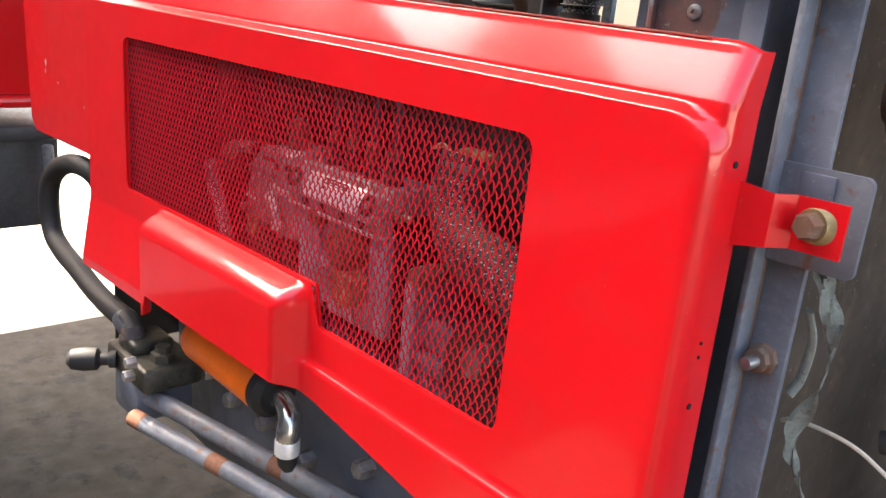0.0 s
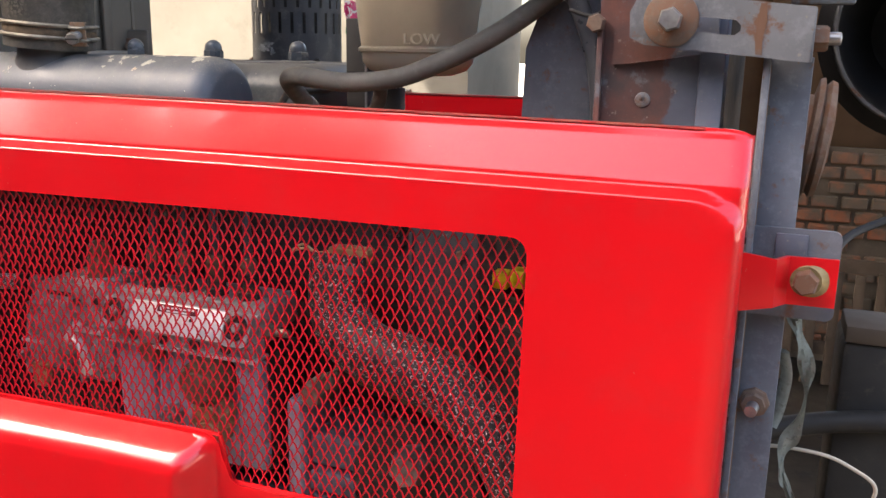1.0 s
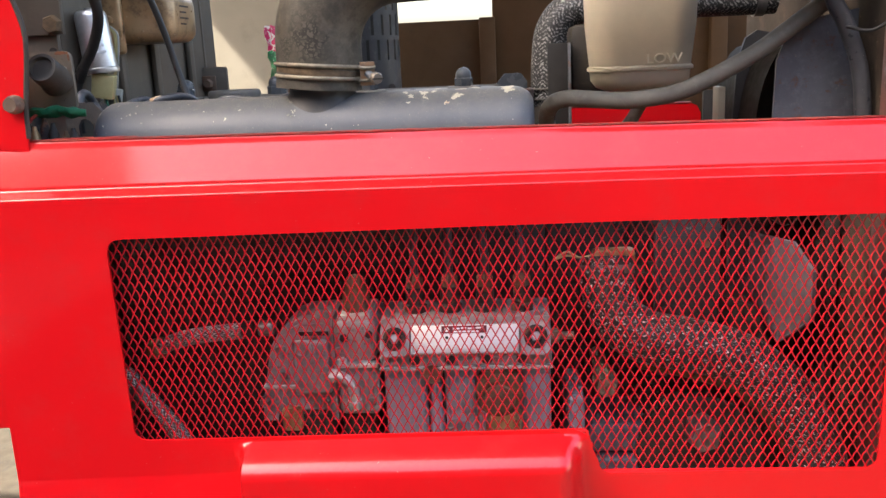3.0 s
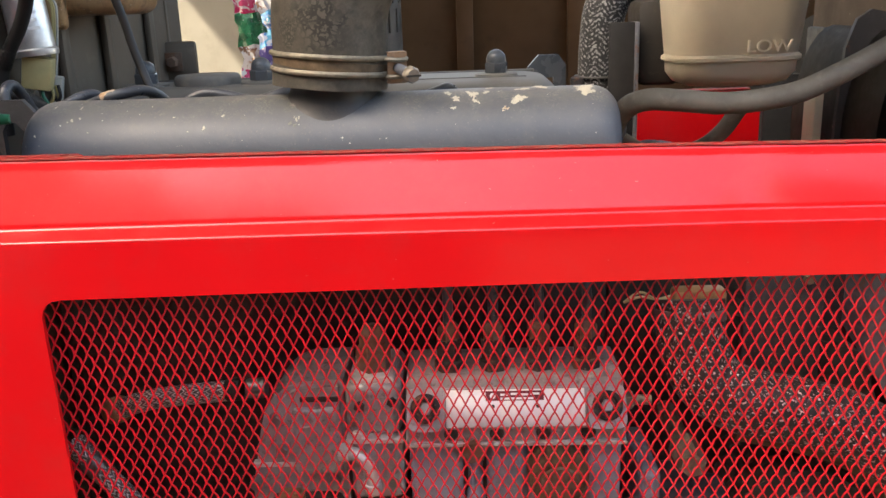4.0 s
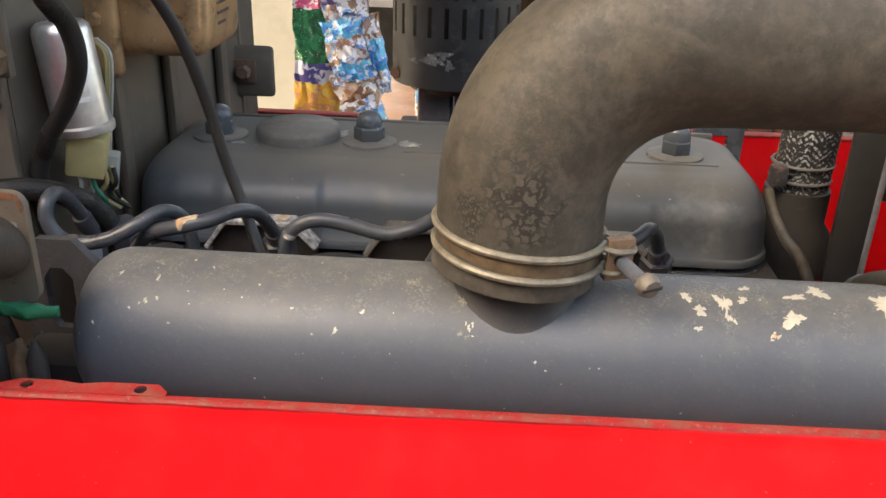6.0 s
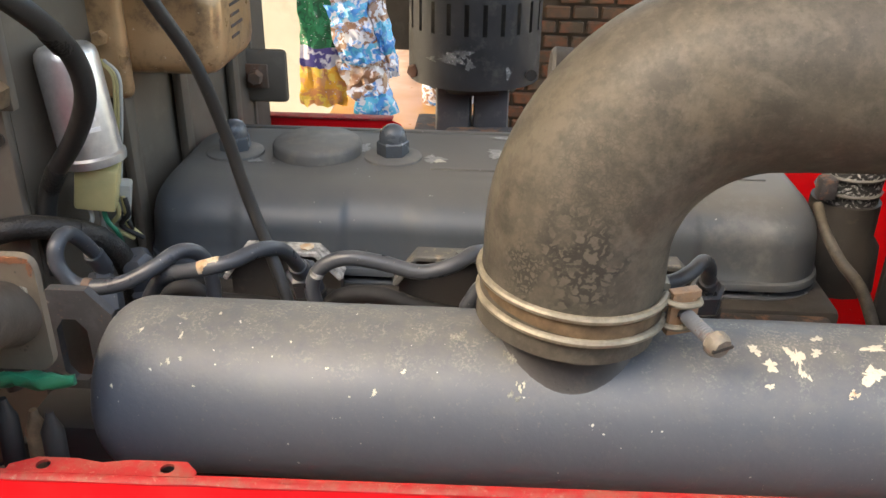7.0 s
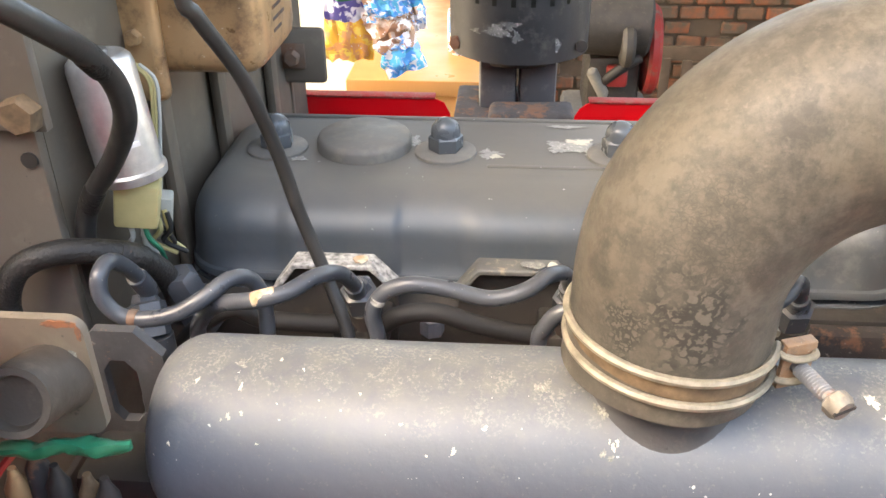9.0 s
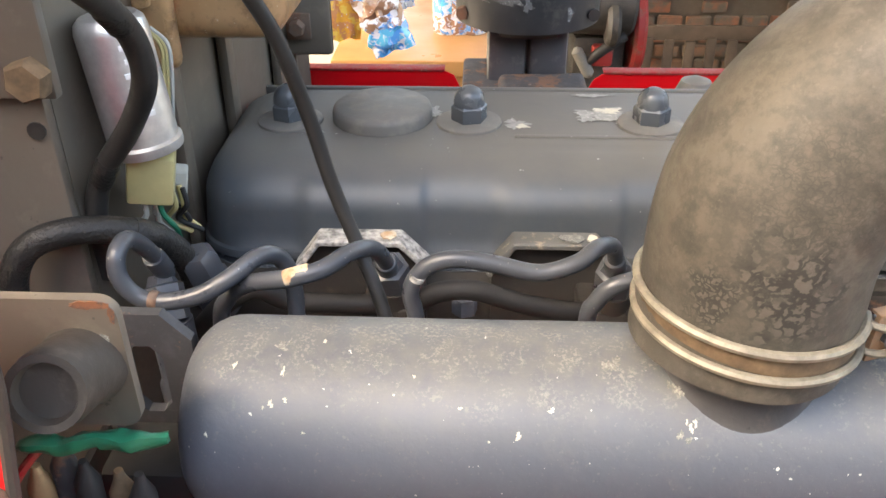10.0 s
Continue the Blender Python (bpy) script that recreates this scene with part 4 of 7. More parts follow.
part("shell", rocker_shell(), COVER, cover)
bm = B()
pl = rounded(-0.316, 0.1868, 0.025, 0.3132, 0.032, 8)
plate(bm, pl, 0.0042, Matrix.Translation((0, 0, 1.0362)) @ Matrix.Rotation(radians(90), 4, "X") @ Matrix.Diagonal((1, 1, -1, 1)) @ Matrix.Translation((0, -0.0042, 0)))
part("flange", bm, GREY, cover)
bm = B()
box(bm, (-0.300, 0.2930, 1.074), (0.008, 0.2965, 1.0796), 0.0008)
part("rear_ridge", bm, COVER, cover)
bm = B()
revolve(bm, (-0.2345, 0.2555, 1.0788), (-0.2345, 0.2555, 1.0858), [(0.0238, 0), (0.0238, 0.62), (0.0231, 0.86), (0.0217, 1.0)], 40)
part("filler_cap", bm, GREY_DUST, cover, "flat round filler disc, dusty")
for nx in (-0.278, -0.193, -0.108, -0.0225):
    bm = B()
    revolve(bm, (nx, 0.25, 1.0786), (nx, 0.25, 1.0808), [(0.0155, 0), (0.0153, 0.6), (0.0135, 1)], 28)
    w = part("washer", bm, GREY_DUST, cover)
    bm = B()
    revolve(bm, (nx, 0.25, 1.0806), (nx, 0.25, 1.0886), [(0.0082, 0), (0.0086, 0.1), (0.0086, 0.85), (0.0074, 1)], 6, 0.5 + nx * 7)
    nut = part("cap_nut", bm, GREY, cover)
    bm = B()
    revolve(bm, (nx, 0.25, 1.0882), (nx, 0.25, 1.0972), [(0.0073, 0), (0.0073, 0.22), (0.0067, 0.52), (0.0053, 0.76), (0.0030, 0.93), (0.0008, 1)], 20)
    part("dome", bm, GREY, nut)
bm = B()
box(bm, (-0.172, 0.2330, 1.0784), (-0.002, 0.2360, 1.0794), 0.0005)
part("front_ridge", bm, COVER, cover)
for k, (x, y, w, h, m) in enumerate(((-0.171, 0.249, 13, 13, CHIP_OCHRE), (-0.168, 0.246, 7, 6, CHIP), (-0.211, 0.262, 13, 16, CHIP_OCHRE), (-0.129, 0.262, 30, 20, CHIP_OCHRE), (-0.126, 0.266, 16, 9, CHIP), (-0.132, 0.286, 22, 5, CHIP_OCHRE), (-0.119, 0.252, 14, 13, CHIP_OCHRE), (-0.137, 0.255, 12, 9, CHIP_OCHRE), (-0.264, 0.237, 9, 6, CHIP_OCHRE), (-0.034, 0.246, 8, 8, CHIP_OCHRE))):
    rnd = random.Random(300 + k)
    bm = B()
    ring = []
    for q in range(46):
        a = 2 * math.pi * q / 46
        rr = 0.75 + 0.18 * math.cos(3 * a + k) + 0.13 * math.cos(7 * a + 2 * k) + 0.10 * math.cos(11 * a + 3 * k) + rnd.uniform(-0.13, 0.13)
        ring.append(bm.verts.new((x + w / 2000 * rr * math.cos(a), y + h / 2000 * rr * math.sin(a), 1.0788 + 0.00004 * k)))
    bm.faces.new(ring)
    ext = bmesh.ops.extrude_face_region(bm, geom=bm.faces[:])
    bmesh.ops.translate(bm, vec=(0, 0, 0.0002), verts=[g for g in ext["geom"] if isinstance(g, bmesh.types.BMVert)])
    part("bare_patch", bm, m, cover, "flaked bare patch")
bm = B()
revolve(bm, (-0.071, 0.322, 1.03), (-0.071, 0.322, 1.077), [(0.011, 0), (0.011, 0.8), (0.008, 0.95), (0.002, 1)], 20)
part("rear_plug", bm, GREY_DUST, cover, "dusty round plug behind the cover")
# lifting eye behind the cover's end
eye = thing("lifting_eye", (0.02, 0.325, 1.03), "grey bent steel lifting eye on the engine", "bracket")
bm = B()
plate(bm, [(0.005, 1.03), (0.005, 1.078), (0.014, 1.088), (0.030, 1.088), (0.036, 1.080), (0.036, 1.03), (0.026, 1.03), (0.026, 1.070), (0.015, 1.070), (0.015, 1.03)], 0.006, Matrix.Translation((0, 0.325, 0)))
part("plate", bm, GREY, eye)

# ---- cylinder head and block ----
head = thing("cylinder_head", (-0.145, 0.24, 0.60), "dark oily iron cylinder head and engine block", "engine block")
bm = B()
box(bm, (-0.318, 0.178, 0.985), (0.026, 0.318, 1.0355), 0.004)
part("head", bm, DARK, head)
bm = B()
box(bm, (-0.32, 0.150, 0.62), (0.045, 0.335, 0.984), 0.006)
part("block", bm, DARK, head)
bm = B()
box(bm, (-0.045, 0.168, 1.005), (0.02, 0.1785, 1.034), 0.003)
part("side_boss", bm, RUST_BOSS, head, "rust-stained casting face")
# intake flanges with flaked paint under the cover
for cx in (-0.2355, -0.156, -0.071):
    bm = B()
    plate(bm, [(cx - 0.026, 1.018), (cx - 0.026, 1.048), (cx - 0.016, 1.0594), (cx + 0.015, 1.0594), (cx + 0.026, 1.048), (cx + 0.026, 1.018)], 0.008, Matrix.Translation((0, 0.173, 0)))
    fl = part("port_flange", bm, DARK, head, "dark oily port flange")
    bm = B()
    plate(bm, [(cx - 0.0285, 1.047), (cx - 0.0175, 1.0618), (cx + 0.0165, 1.0618), (cx + 0.0285, 1.049), (cx + 0.0265, 1.0475), (cx + 0.0155, 1.0592), (cx - 0.0165, 1.0592), (cx - 0.0265, 1.0455)], 0.0110, Matrix.Translation((0, 0.1665, 0)))
    bmesh.ops.bevel(bm, geom=bm.edges[:], offset=0.0005, segments=1, affect="EDGES")
    lip = part("bent_strap", bm, FLAKED if cx < -0.2 else FLANGE, fl, "bent grey strap with flaked paint")
for x, w, seed, m in ((-0.2240, 0.005, 5, CHIP_ORANGE), (-0.1420, 0.004, 7, CHIP), (-0.1500, 0.010, 8, WORN)):
    rnd = random.Random(seed)
    bm = B()
    plate(bm, [(x + w * 0.7 * rnd.uniform(0.6, 1.1) * math.cos(q * 0.57), 0.1708 + 0.0042 * rnd.uniform(0.5, 1.0) * math.sin(q * 0.57)) for q in range(11)], 0.0006, Matrix.Translation((0, 0, 1.0622)) @ Matrix.Rotation(radians(90), 4, "X") @ Matrix.Diagonal((1, 1, -1, 1)))
    part("flake", bm, m, head, "flake of pale paint")
for cx in (-0.193, -0.113):
    bm = B()
    rod(bm, (cx, 0.165, 1.028), (cx, 0.165, 1.040), 0.002, 8)
    hexbolt(bm, (cx, 0.165, 1.030), (cx, 0.165, 1.037), 0.0055)
    part("stud_nut", bm, FRAME, head)

# ---- injector lines ----
def line(name, pts, r, material, label, category="pipe", seg=12, group="", flat=1.0):
    bm = B()
    tube(bm, pts, r, seg, 6, flat)
    return solo(name, bm, material, label, category, "", group)


def hose(name, pts, r, material, label, extras=(), category="hose", seg=14, group=""):
    """A hose or cable with fittings: extras are (name, from, to, radius, material) bands."""
    t = thing(name, pts[0], label, category, group)
    bm = B()
    tube(bm, pts, r, seg, 6)
    part("cover", bm, material, t)
    for nm, a, b, rr, m in extras:
        bm = B()
        revolve(bm, a, b, [(rr * 0.92, 0), (rr, 0.12), (rr, 0.88), (rr * 0.92, 1)], 20)
        part(nm, bm, m, t)
    return t


GI = "injector lines"
hose("injector_pipe", [(-0.305, 0.140, 1.062), (-0.305, 0.128, 1.080), (-0.3055, 0.116, 1.0915), (-0.3065, 0.108, 1.0905), (-0.306, 0.105, 1.083), (-0.301, 0.105, 1.0755), (-0.292, 0.105, 1.0740), (-0.280, 0.105, 1.0770), (-0.270, 0.108, 1.0820), (-0.262, 0.116, 1.0855), (-0.2565, 0.124, 1.080), (-0.253, 0.124, 1.068), (-0.251, 0.118, 1.045), (-0.24, 0.11, 1.00)], 0.0031, PIPE, "grey steel injector pipe with chipped paint", (("paint_chip", (-0.3070, 0.1082, 1.0903), (-0.3066, 0.1049, 1.0833), 0.0030, FLAKED), ("paint_chip", (-0.2975, 0.105, 1.0746), (-0.2945, 0.105, 1.0742), 0.0033, RUST), ("union_end", (-0.305, 0.1385, 1.0645), (-0.305, 0.1310, 1.0755), 0.0042, PIPE)), "pipe", 14, GI)
hose("injector_pipe", [(-0.280, 0.115, 1.01), (-0.280, 0.120, 1.053), (-0.276, 0.118, 1.066), (-0.266, 0.112, 1.077), (-0.250, 0.106, 1.0835), (-0.239, 0.108, 1.086), (-0.231, 0.118, 1.0865), (-0.225, 0.130, 1.081), (-0.2225, 0.143, 1.068), (-0.2225, 0.152, 1.058)], 0.0031, PIPE, "grey steel injector pipe with chipped paint", (("paint_chip", (-0.2510, 0.1055, 1.0838), (-0.2425, 0.1066, 1.0860), 0.0030, CHIP_ORANGE), ("union_end", (-0.2225, 0.1505, 1.0595), (-0.2225, 0.1450, 1.0660), 0.0042, PIPE)), "pipe", 14, GI)
hose("injector_pipe", [(-0.206, 0.115, 1.01), (-0.209, 0.120, 1.055), (-0.211, 0.120, 1.070), (-0.206, 0.120, 1.0795), (-0.196, 0.120, 1.0835), (-0.183, 0.120, 1.082), (-0.167, 0.120, 1.0785), (-0.154, 0.122, 1.0815), (-0.146, 0.130, 1.083), (-0.1385, 0.142, 1.076), (-0.135, 0.151, 1.060)], 0.0031, PIPE, "grey steel injector pipe with chipped paint", (("paint_chip", (-0.2090, 0.1193, 1.0752), (-0.2082, 0.1193, 1.0772), 0.0029, FLAKED), ("union_end", (-0.1352, 0.1500, 1.0615), (-0.1368, 0.1465, 1.0680), 0.0042, PIPE)), "pipe", 14, GI)
hose("injector_pipe", [(-0.148, 0.115, 1.01), (-0.149, 0.120, 1.056), (-0.147, 0.118, 1.068), (-0.139, 0.117, 1.077), (-0.115, 0.122, 1.078), (-0.091, 0.124, 1.0745), (-0.071, 0.121, 1.0775), (-0.061, 0.126, 1.0800), (-0.0545, 0.134, 1.0810), (-0.049, 0.143, 1.073), (-0.046, 0.152, 1.058)], 0.0031, PIPE, "grey steel injector pipe with chipped paint", (("union_end", (-0.0462, 0.1510, 1.0595), (-0.0475, 0.1470, 1.0660), 0.0042, PIPE),), "pipe", 14, GI)
for pts in ([(-0.30, 0.150, 1.030), (-0.285, 0.142, 1.048), (-0.272, 0.142, 1.055), (-0.262, 0.146, 1.047), (-0.240, 0.150, 1.043), (-0.222, 0.155, 1.040)],
            [(-0.215, 0.155, 1.038), (-0.204, 0.150, 1.049), (-0.189, 0.150, 1.0505), (-0.171, 0.150, 1.045), (-0.150, 0.152, 1.040), (-0.138, 0.158, 1.038)],
            [(-0.128, 0.155, 1.038), (-0.112, 0.150, 1.050), (-0.09, 0.15, 1.048), (-0.06, 0.155, 1.040)]):
    line("leak_off_hose", pts, 0.0042, BLACK, "thin black fuel return hose", "hose", 10, "return hoses")
for k, (x, ax) in enumerate(((-0.307, 0.010), (-0.2225, 0.002), (-0.135, 0.002), (-0.046, 0.002))):
    inj = thing("injector", (x, 0.162, 1.020), "dark grey injector with hexagonal union nut", "injector", GI.replace("lines", "set"))
    a, b = Vector((x + ax, 0.118 if k == 0 else 0.164, 1.030)), Vector((x, 0.138 if k == 0 else 0.151, 1.063))
    bm = B()
    revolve(bm, a.lerp(b, 0.55), b, [(0.0078, 0), (0.0078, 0.75), (0.0060, 0.8), (0.0045, 1.0)], 6, 0.2)
    part("union_nut", bm, PIPE, inj)
    bm = B()
    revolve(bm, a + Vector((0, 0.002, -0.03)), a.lerp(b, 0.56), [(0.0095, 0), (0.0095, 0.5), (0.0082, 0.55), (0.0082, 1)], 16)
    part("body", bm, DARK if k else PIPE, inj)
    bm = B()
    box(bm, (x - 0.012, 0.150, 1.030), (x + 0.012, 0.176, 1.040), 0.002)
    part("clamp_yoke", bm, DARK, inj)
# second union behind the first
bm = B()
revolve(bm, (-0.293, 0.160, 1.035), (-0.297, 0.150, 1.0655), [(0.010, 0), (0.010, 0.45), (0.008, 0.5), (0.008, 0.9), (0.0055, 1)], 6, 0.5)
solo("banjo_fitting", bm, PIPE, "dark grey hexagonal fuel fitting", "fitting")



# throttle rod crossing the engine
line("dipstick_cable", [(-0.262, 0.100, 1.26), (-0.259, 0.103, 1.195), (-0.256, 0.107, 1.183), (-0.249, 0.120, 1.160), (-0.243, 0.128, 1.132), (-0.2375, 0.130, 1.106), (-0.230, 0.127, 1.085), (-0.222, 0.120, 1.066), (-0.216, 0.114, 1.045), (-0.205, 0.112, 1.00)], 0.0026, CABLE, "thin black cable crossing the engine", "cable", 10)

# ---- bulkhead side ----
bulk = thing("bulkhead", (-0.36, 0.25, 0.85), "dark grey steel bulkhead beside the engine", "bulkhead", "", "structure")
bm = B()
box(bm, (-0.47, 0.130, 0.85), (-0.330, 0.136, 1.45), 0.0015)
part("front_plate", bm, FIRE, bulk)
bm = B()
box(bm, (-0.585, 0.012, 0.88), (-0.472, 0.400, 1.55), 0.010)
part("end_wall", bm, FIRE_DARK, bulk)
bm = B()
box(bm, (-0.37, 0.1255, 1.137), (-0.3225, 0.1305, 1.45), 0.001, Matrix.Translation((0, 0, 0)))
part("strip", bm, FIRE, bulk)
bm = B()
plate(bm, [(-0.266, 0), (-0.266, 0.6), (0.0, 0.6), (0.0, 0.0)], 0.004, Matrix.Translation((-0.298, 0.40, 0.85)) @ Matrix.Rotation(radians(83), 4, "Z"))
part("side_wall", bm, FIRE_DARK, bulk)
for y in (0.205, 0.262, 0.330):
    bm = B()
    box(bm, (-0.3330 + (y - 0.10) * 0.12, y, 0.90), (-0.3270 + (y - 0.10) * 0.12, y + 0.012, 1.43), 0.0025)
    part("pressed_rib", bm, FIRE_DARK, bulk)
bm = B()
box(bm, (-0.3405, 0.012, 0.66), (-0.3370, 0.200, 0.995), 0.001)
part("inner_plate", bm, DARK, bulk)
bm = B()
hexbolt(bm, (-0.329, 0.1255, 1.1445), (-0.329, 0.119, 1.1445), 0.0072)
part("bolt", bm, OCHRE, bulk, "dusty tan hexagonal bolt head")
bm = B()
rod(bm, (-0.3345, 0.1305, 1.1245), (-0.3345, 0.1292, 1.1245), 0.0032, 12)
part("threaded_hole", bm, DARK, bulk)
bm = B()
box(bm, (-0.328, 0.366, 1.072), (-0.276, 0.371, 1.107), 0.003)
part("bracket", bm, FIRE, bulk, "dark bracket with a rusty bolt")
bm = B()
box(bm, (-0.303, 0.3635, 1.082), (-0.288, 0.3660, 1.098), 0.001)
part("square_washer", bm, RUST, bulk)
bm = B()
hexbolt(bm, (-0.2955, 0.3635, 1.090), (-0.2955, 0.357, 1.090), 0.0048)
part("rusty_bolt", bm, RUST, bulk)
bm = B()
box(bm, (-0.322, 0.372, 0.98), (-0.300, 0.376, 1.30), 0.001)
part("upright", bm, FIRE, bulk)
bm = B()
hexbolt(bm, (-0.309, 0.372, 1.060), (-0.309, 0.366, 1.060), 0.004)
part("small_bolt", bm, FIRE, bulk)

bm = B()
plate(bm, [(-0.300, -0.378), (-0.262, -0.215), (-0.264, -0.182), (-0.330, -0.182), (-0.336, -0.378)], 0.014, Matrix.Translation((0, 0, 1.186)) @ Matrix.Rotation(radians(90), 4, "X"))
bmesh.ops.bevel(bm, geom=bm.edges[:], offset=0.0008, segments=1, affect="EDGES")
part("shelf", bm, FIRE, bulk, "dark sheet shelf over the box")
bm = B()
box(bm, (-0.294, 0.140, 1.180), (-0.276, 0.1415, 1.199), 0.0006)
box(bm, (-0.294, 0.140, 1.1975), (-0.276, 0.186, 1.1990), 0.0006)
part("cable_tab", bm, ARM, bulk, "bent pale grey cable tab")

box_unit = thing("horn_relay_box", (-0.297, 0.235, 1.117), "oily bronze-brown metal box on the bulkhead", "electrical unit")
bm = B()
box(bm, (-0.330, 0.205, 1.130), (-0.2665, 0.270, 1.1735), 0.011, None, 4)
part("case", bm, BRONZE, box_unit)
bm = B()
box(bm, (-0.337, 0.198, 1.121), (-0.308, 0.2065, 1.179), 0.004, None, 3)
part("flange", bm, BRONZE, box_unit)
for z, y1 in ((1.1605, 0.246), (1.1555, 0.240), (1.1505, 0.244), (1.1455, 0.238)):
    bm = B()
    box(bm, (-0.2667, 0.225, z - 0.0007), (-0.2662, y1, z + 0.0007))
    part("stamped_bar", bm, RUST_DARK, box_unit)
bm = B()
hexbolt(bm, (-0.318, 0.198, 1.150), (-0.318, 0.194, 1.150), 0.0035)
part("flange_screw", bm, BRONZE, box_unit)

reg = thing("flasher_can", (-0.309, 0.155, 1.106), "bright aluminium relay can with a yellowed plug", "relay")
ra, rb = Vector((-0.3105, 0.157, 1.1065)), Vector((-0.3150, 0.157, 1.1555))
bm = B()
revolve(bm, ra, rb, [(0.0136, 0), (0.0139, 0.03), (0.0139, 0.07), (0.0127, 0.09), (0.0125, 0.9), (0.0118, 0.96), (0.0098, 1.0)], 40)
part("can", bm, CAN, reg)
bm = B()
rod(bm, rb, rb + Vector((0, 0, 0.002)), 0.004, 12)
part("crimp", bm, STEEL, reg)
ax = (rb - ra).normalized()
side = Vector((0.62, -0.78, 0)).normalized()
up = (ax - side * ax.dot(side)).normalized()
across = up.cross(side)
for k, wlen in enumerate((0.005, 0.0035, 0.006, 0.006, 0.005, 0.007)):
    c = ra + ax * (0.041 - 0.0048 * k) + side * 0.0127
    bm = B()
    m = Matrix.Translation(c) @ Matrix((across, side, up)).transposed().to_4x4()
    box(bm, (-wlen / 2, -0.0003, -0.0009), (wlen / 2, 0.0003, 0.0009), 0, m)
    part("stamped_bar", bm, LABEL, reg)
bm = B()
mm = Matrix.Translation((-0.3105, 0.157, 1.0965)) @ Matrix.Rotation(radians(11), 4, "Y") @ Matrix.Rotation(radians(15), 4, "Z")
box(bm, (-0.0085, -0.0085, -0.0100), (0.0085, 0.0085, 0.0095), 0.0015, mm)
part("plug", bm, PLASTIC_Y, reg, "yellowed translucent plug")
bm = B()
box(bm, (0.0005, 0.004, -0.022), (0.0130, 0.013, -0.002), 0.0012, mm)
part("socket", bm, PLASTIC_W, reg, "grey-white socket")
for k, (dx, dy, material) in enumerate(((-0.004, -0.004, PLASTIC_W), (-0.001, 0.000, PLASTIC_W), (0.002, -0.003, GREEN), (0.005, 0.003, PLASTIC_Y), (0.007, 0.006, PLASTIC_Y), (0.004, 0.006, BLACK), (0.009, 0.004, BLACK))):
    bm = B()
    x, y = -0.3105 + dx, 0.157 + dy
    tube(bm, [(x, y, 1.088), (x + 0.001, y - 0.001, 1.081), (x + 0.004 * (k % 3 - 1), y + 0.001, 1.074), (x + 0.003, y + 0.006, 1.066)], 0.0011, 8, 5)
    part("wire", bm, material, reg)
for k in range(3):
    bm = B()
    x = -0.3045 - 0.0014 * k
    tube(bm, [(x - 0.006, 0.181, 1.144), (x, 0.180, 1.138), (x - 0.0005, 0.180, 1.126), (x - 0.003, 0.178, 1.105), (x - 0.004, 0.172, 1.085)], 0.0008, 8, 5)
    part("lead", bm, PLASTIC_Y if k else PLASTIC_W, reg)
hose("wiring_loom", [(-0.40, 0.04, 1.245), (-0.34, 0.05, 1.228), (-0.303, 0.062, 1.205), (-0.291, 0.080, 1.188), (-0.2885, 0.100, 1.173), (-0.2885, 0.113, 1.160), (-0.291, 0.120, 1.145), (-0.303, 0.130, 1.126), (-0.3195, 0.137, 1.105), (-0.327, 0.140, 1.085), (-0.328, 0.142, 1.06)], 0.0040, CABLE, "black taped wiring loom", (("tape_band", (-0.2890, 0.0985, 1.1745), (-0.2885, 0.107, 1.1665), 0.0043, TAPE), ("tape_band", (-0.3150, 0.1350, 1.1115), (-0.3215, 0.1380, 1.1010), 0.0043, TAPE)), "cable")
hose("loom_loop", [(-0.338, 0.112, 1.02), (-0.348, 0.115, 1.052), (-0.351, 0.117, 1.070), (-0.344, 0.119, 1.0845), (-0.331, 0.124, 1.0890), (-0.316, 0.133, 1.0850), (-0.306, 0.142, 1.0765), (-0.301, 0.150, 1.062), (-0.300, 0.155, 1.04)], 0.0050, TAPE, "black taped cable loop", (("tape_end", (-0.3130, 0.1350, 1.0835), (-0.3055, 0.1425, 1.0760), 0.0056, TAPE),), "cable")

# plate with rubber stop
stop = thing("hood_stop", (-0.285, 0.03, 1.08), "dark steel plate with a round rubber hood stop", "bracket")
bm = B()
plate(bm, rounded(-0.330, 1.083, -0.2735, 1.1225, 0.005), 0.003, Matrix.Translation((0, 0.036, 0)))
part("plate", bm, FIRE, stop)
bm = B()
revolve(bm, (-0.2850, 0.036, 1.1035), (-0.2825, 0.014, 1.1125), [(0.0112, 0), (0.0100, 0.15), (0.0097, 0.85), (0.0092, 1.0), (0.0073, 1.0), (0.0066, 0.88), (0.0005, 0.86)], 28)
part("rubber_cup", bm, OLDRUB, stop, "worn black rubber cup")
for cx, cz, w, h, seed, m in ((-0.2790, 1.1212, 0.0110, 0.0026, 3, RUST_EDGE), (-0.2747, 1.1185, 0.0018, 0.0050, 5, RUST_EDGE), (-0.2785, 1.1110, 0.0046, 0.0034, 8, WORN)):
    rnd = random.Random(seed)
    bm = B()
    plate(bm, [(cx + w / 2 * rnd.uniform(0.65, 1.1) * math.cos(q * 0.262), cz + h / 2 * rnd.uniform(0.65, 1.1) * math.sin(q * 0.262)) for q in range(24)], 0.0003, Matrix.Translation((0, 0.0357, 0)))
    part("rust_mark", bm, m, stop, "worn rusty patch")
eye2 = thing("slotted_bracket", (-0.275, 0.065, 1.03), "grey plate with an oval slot beside the chamber", "bracket")
bm = B()
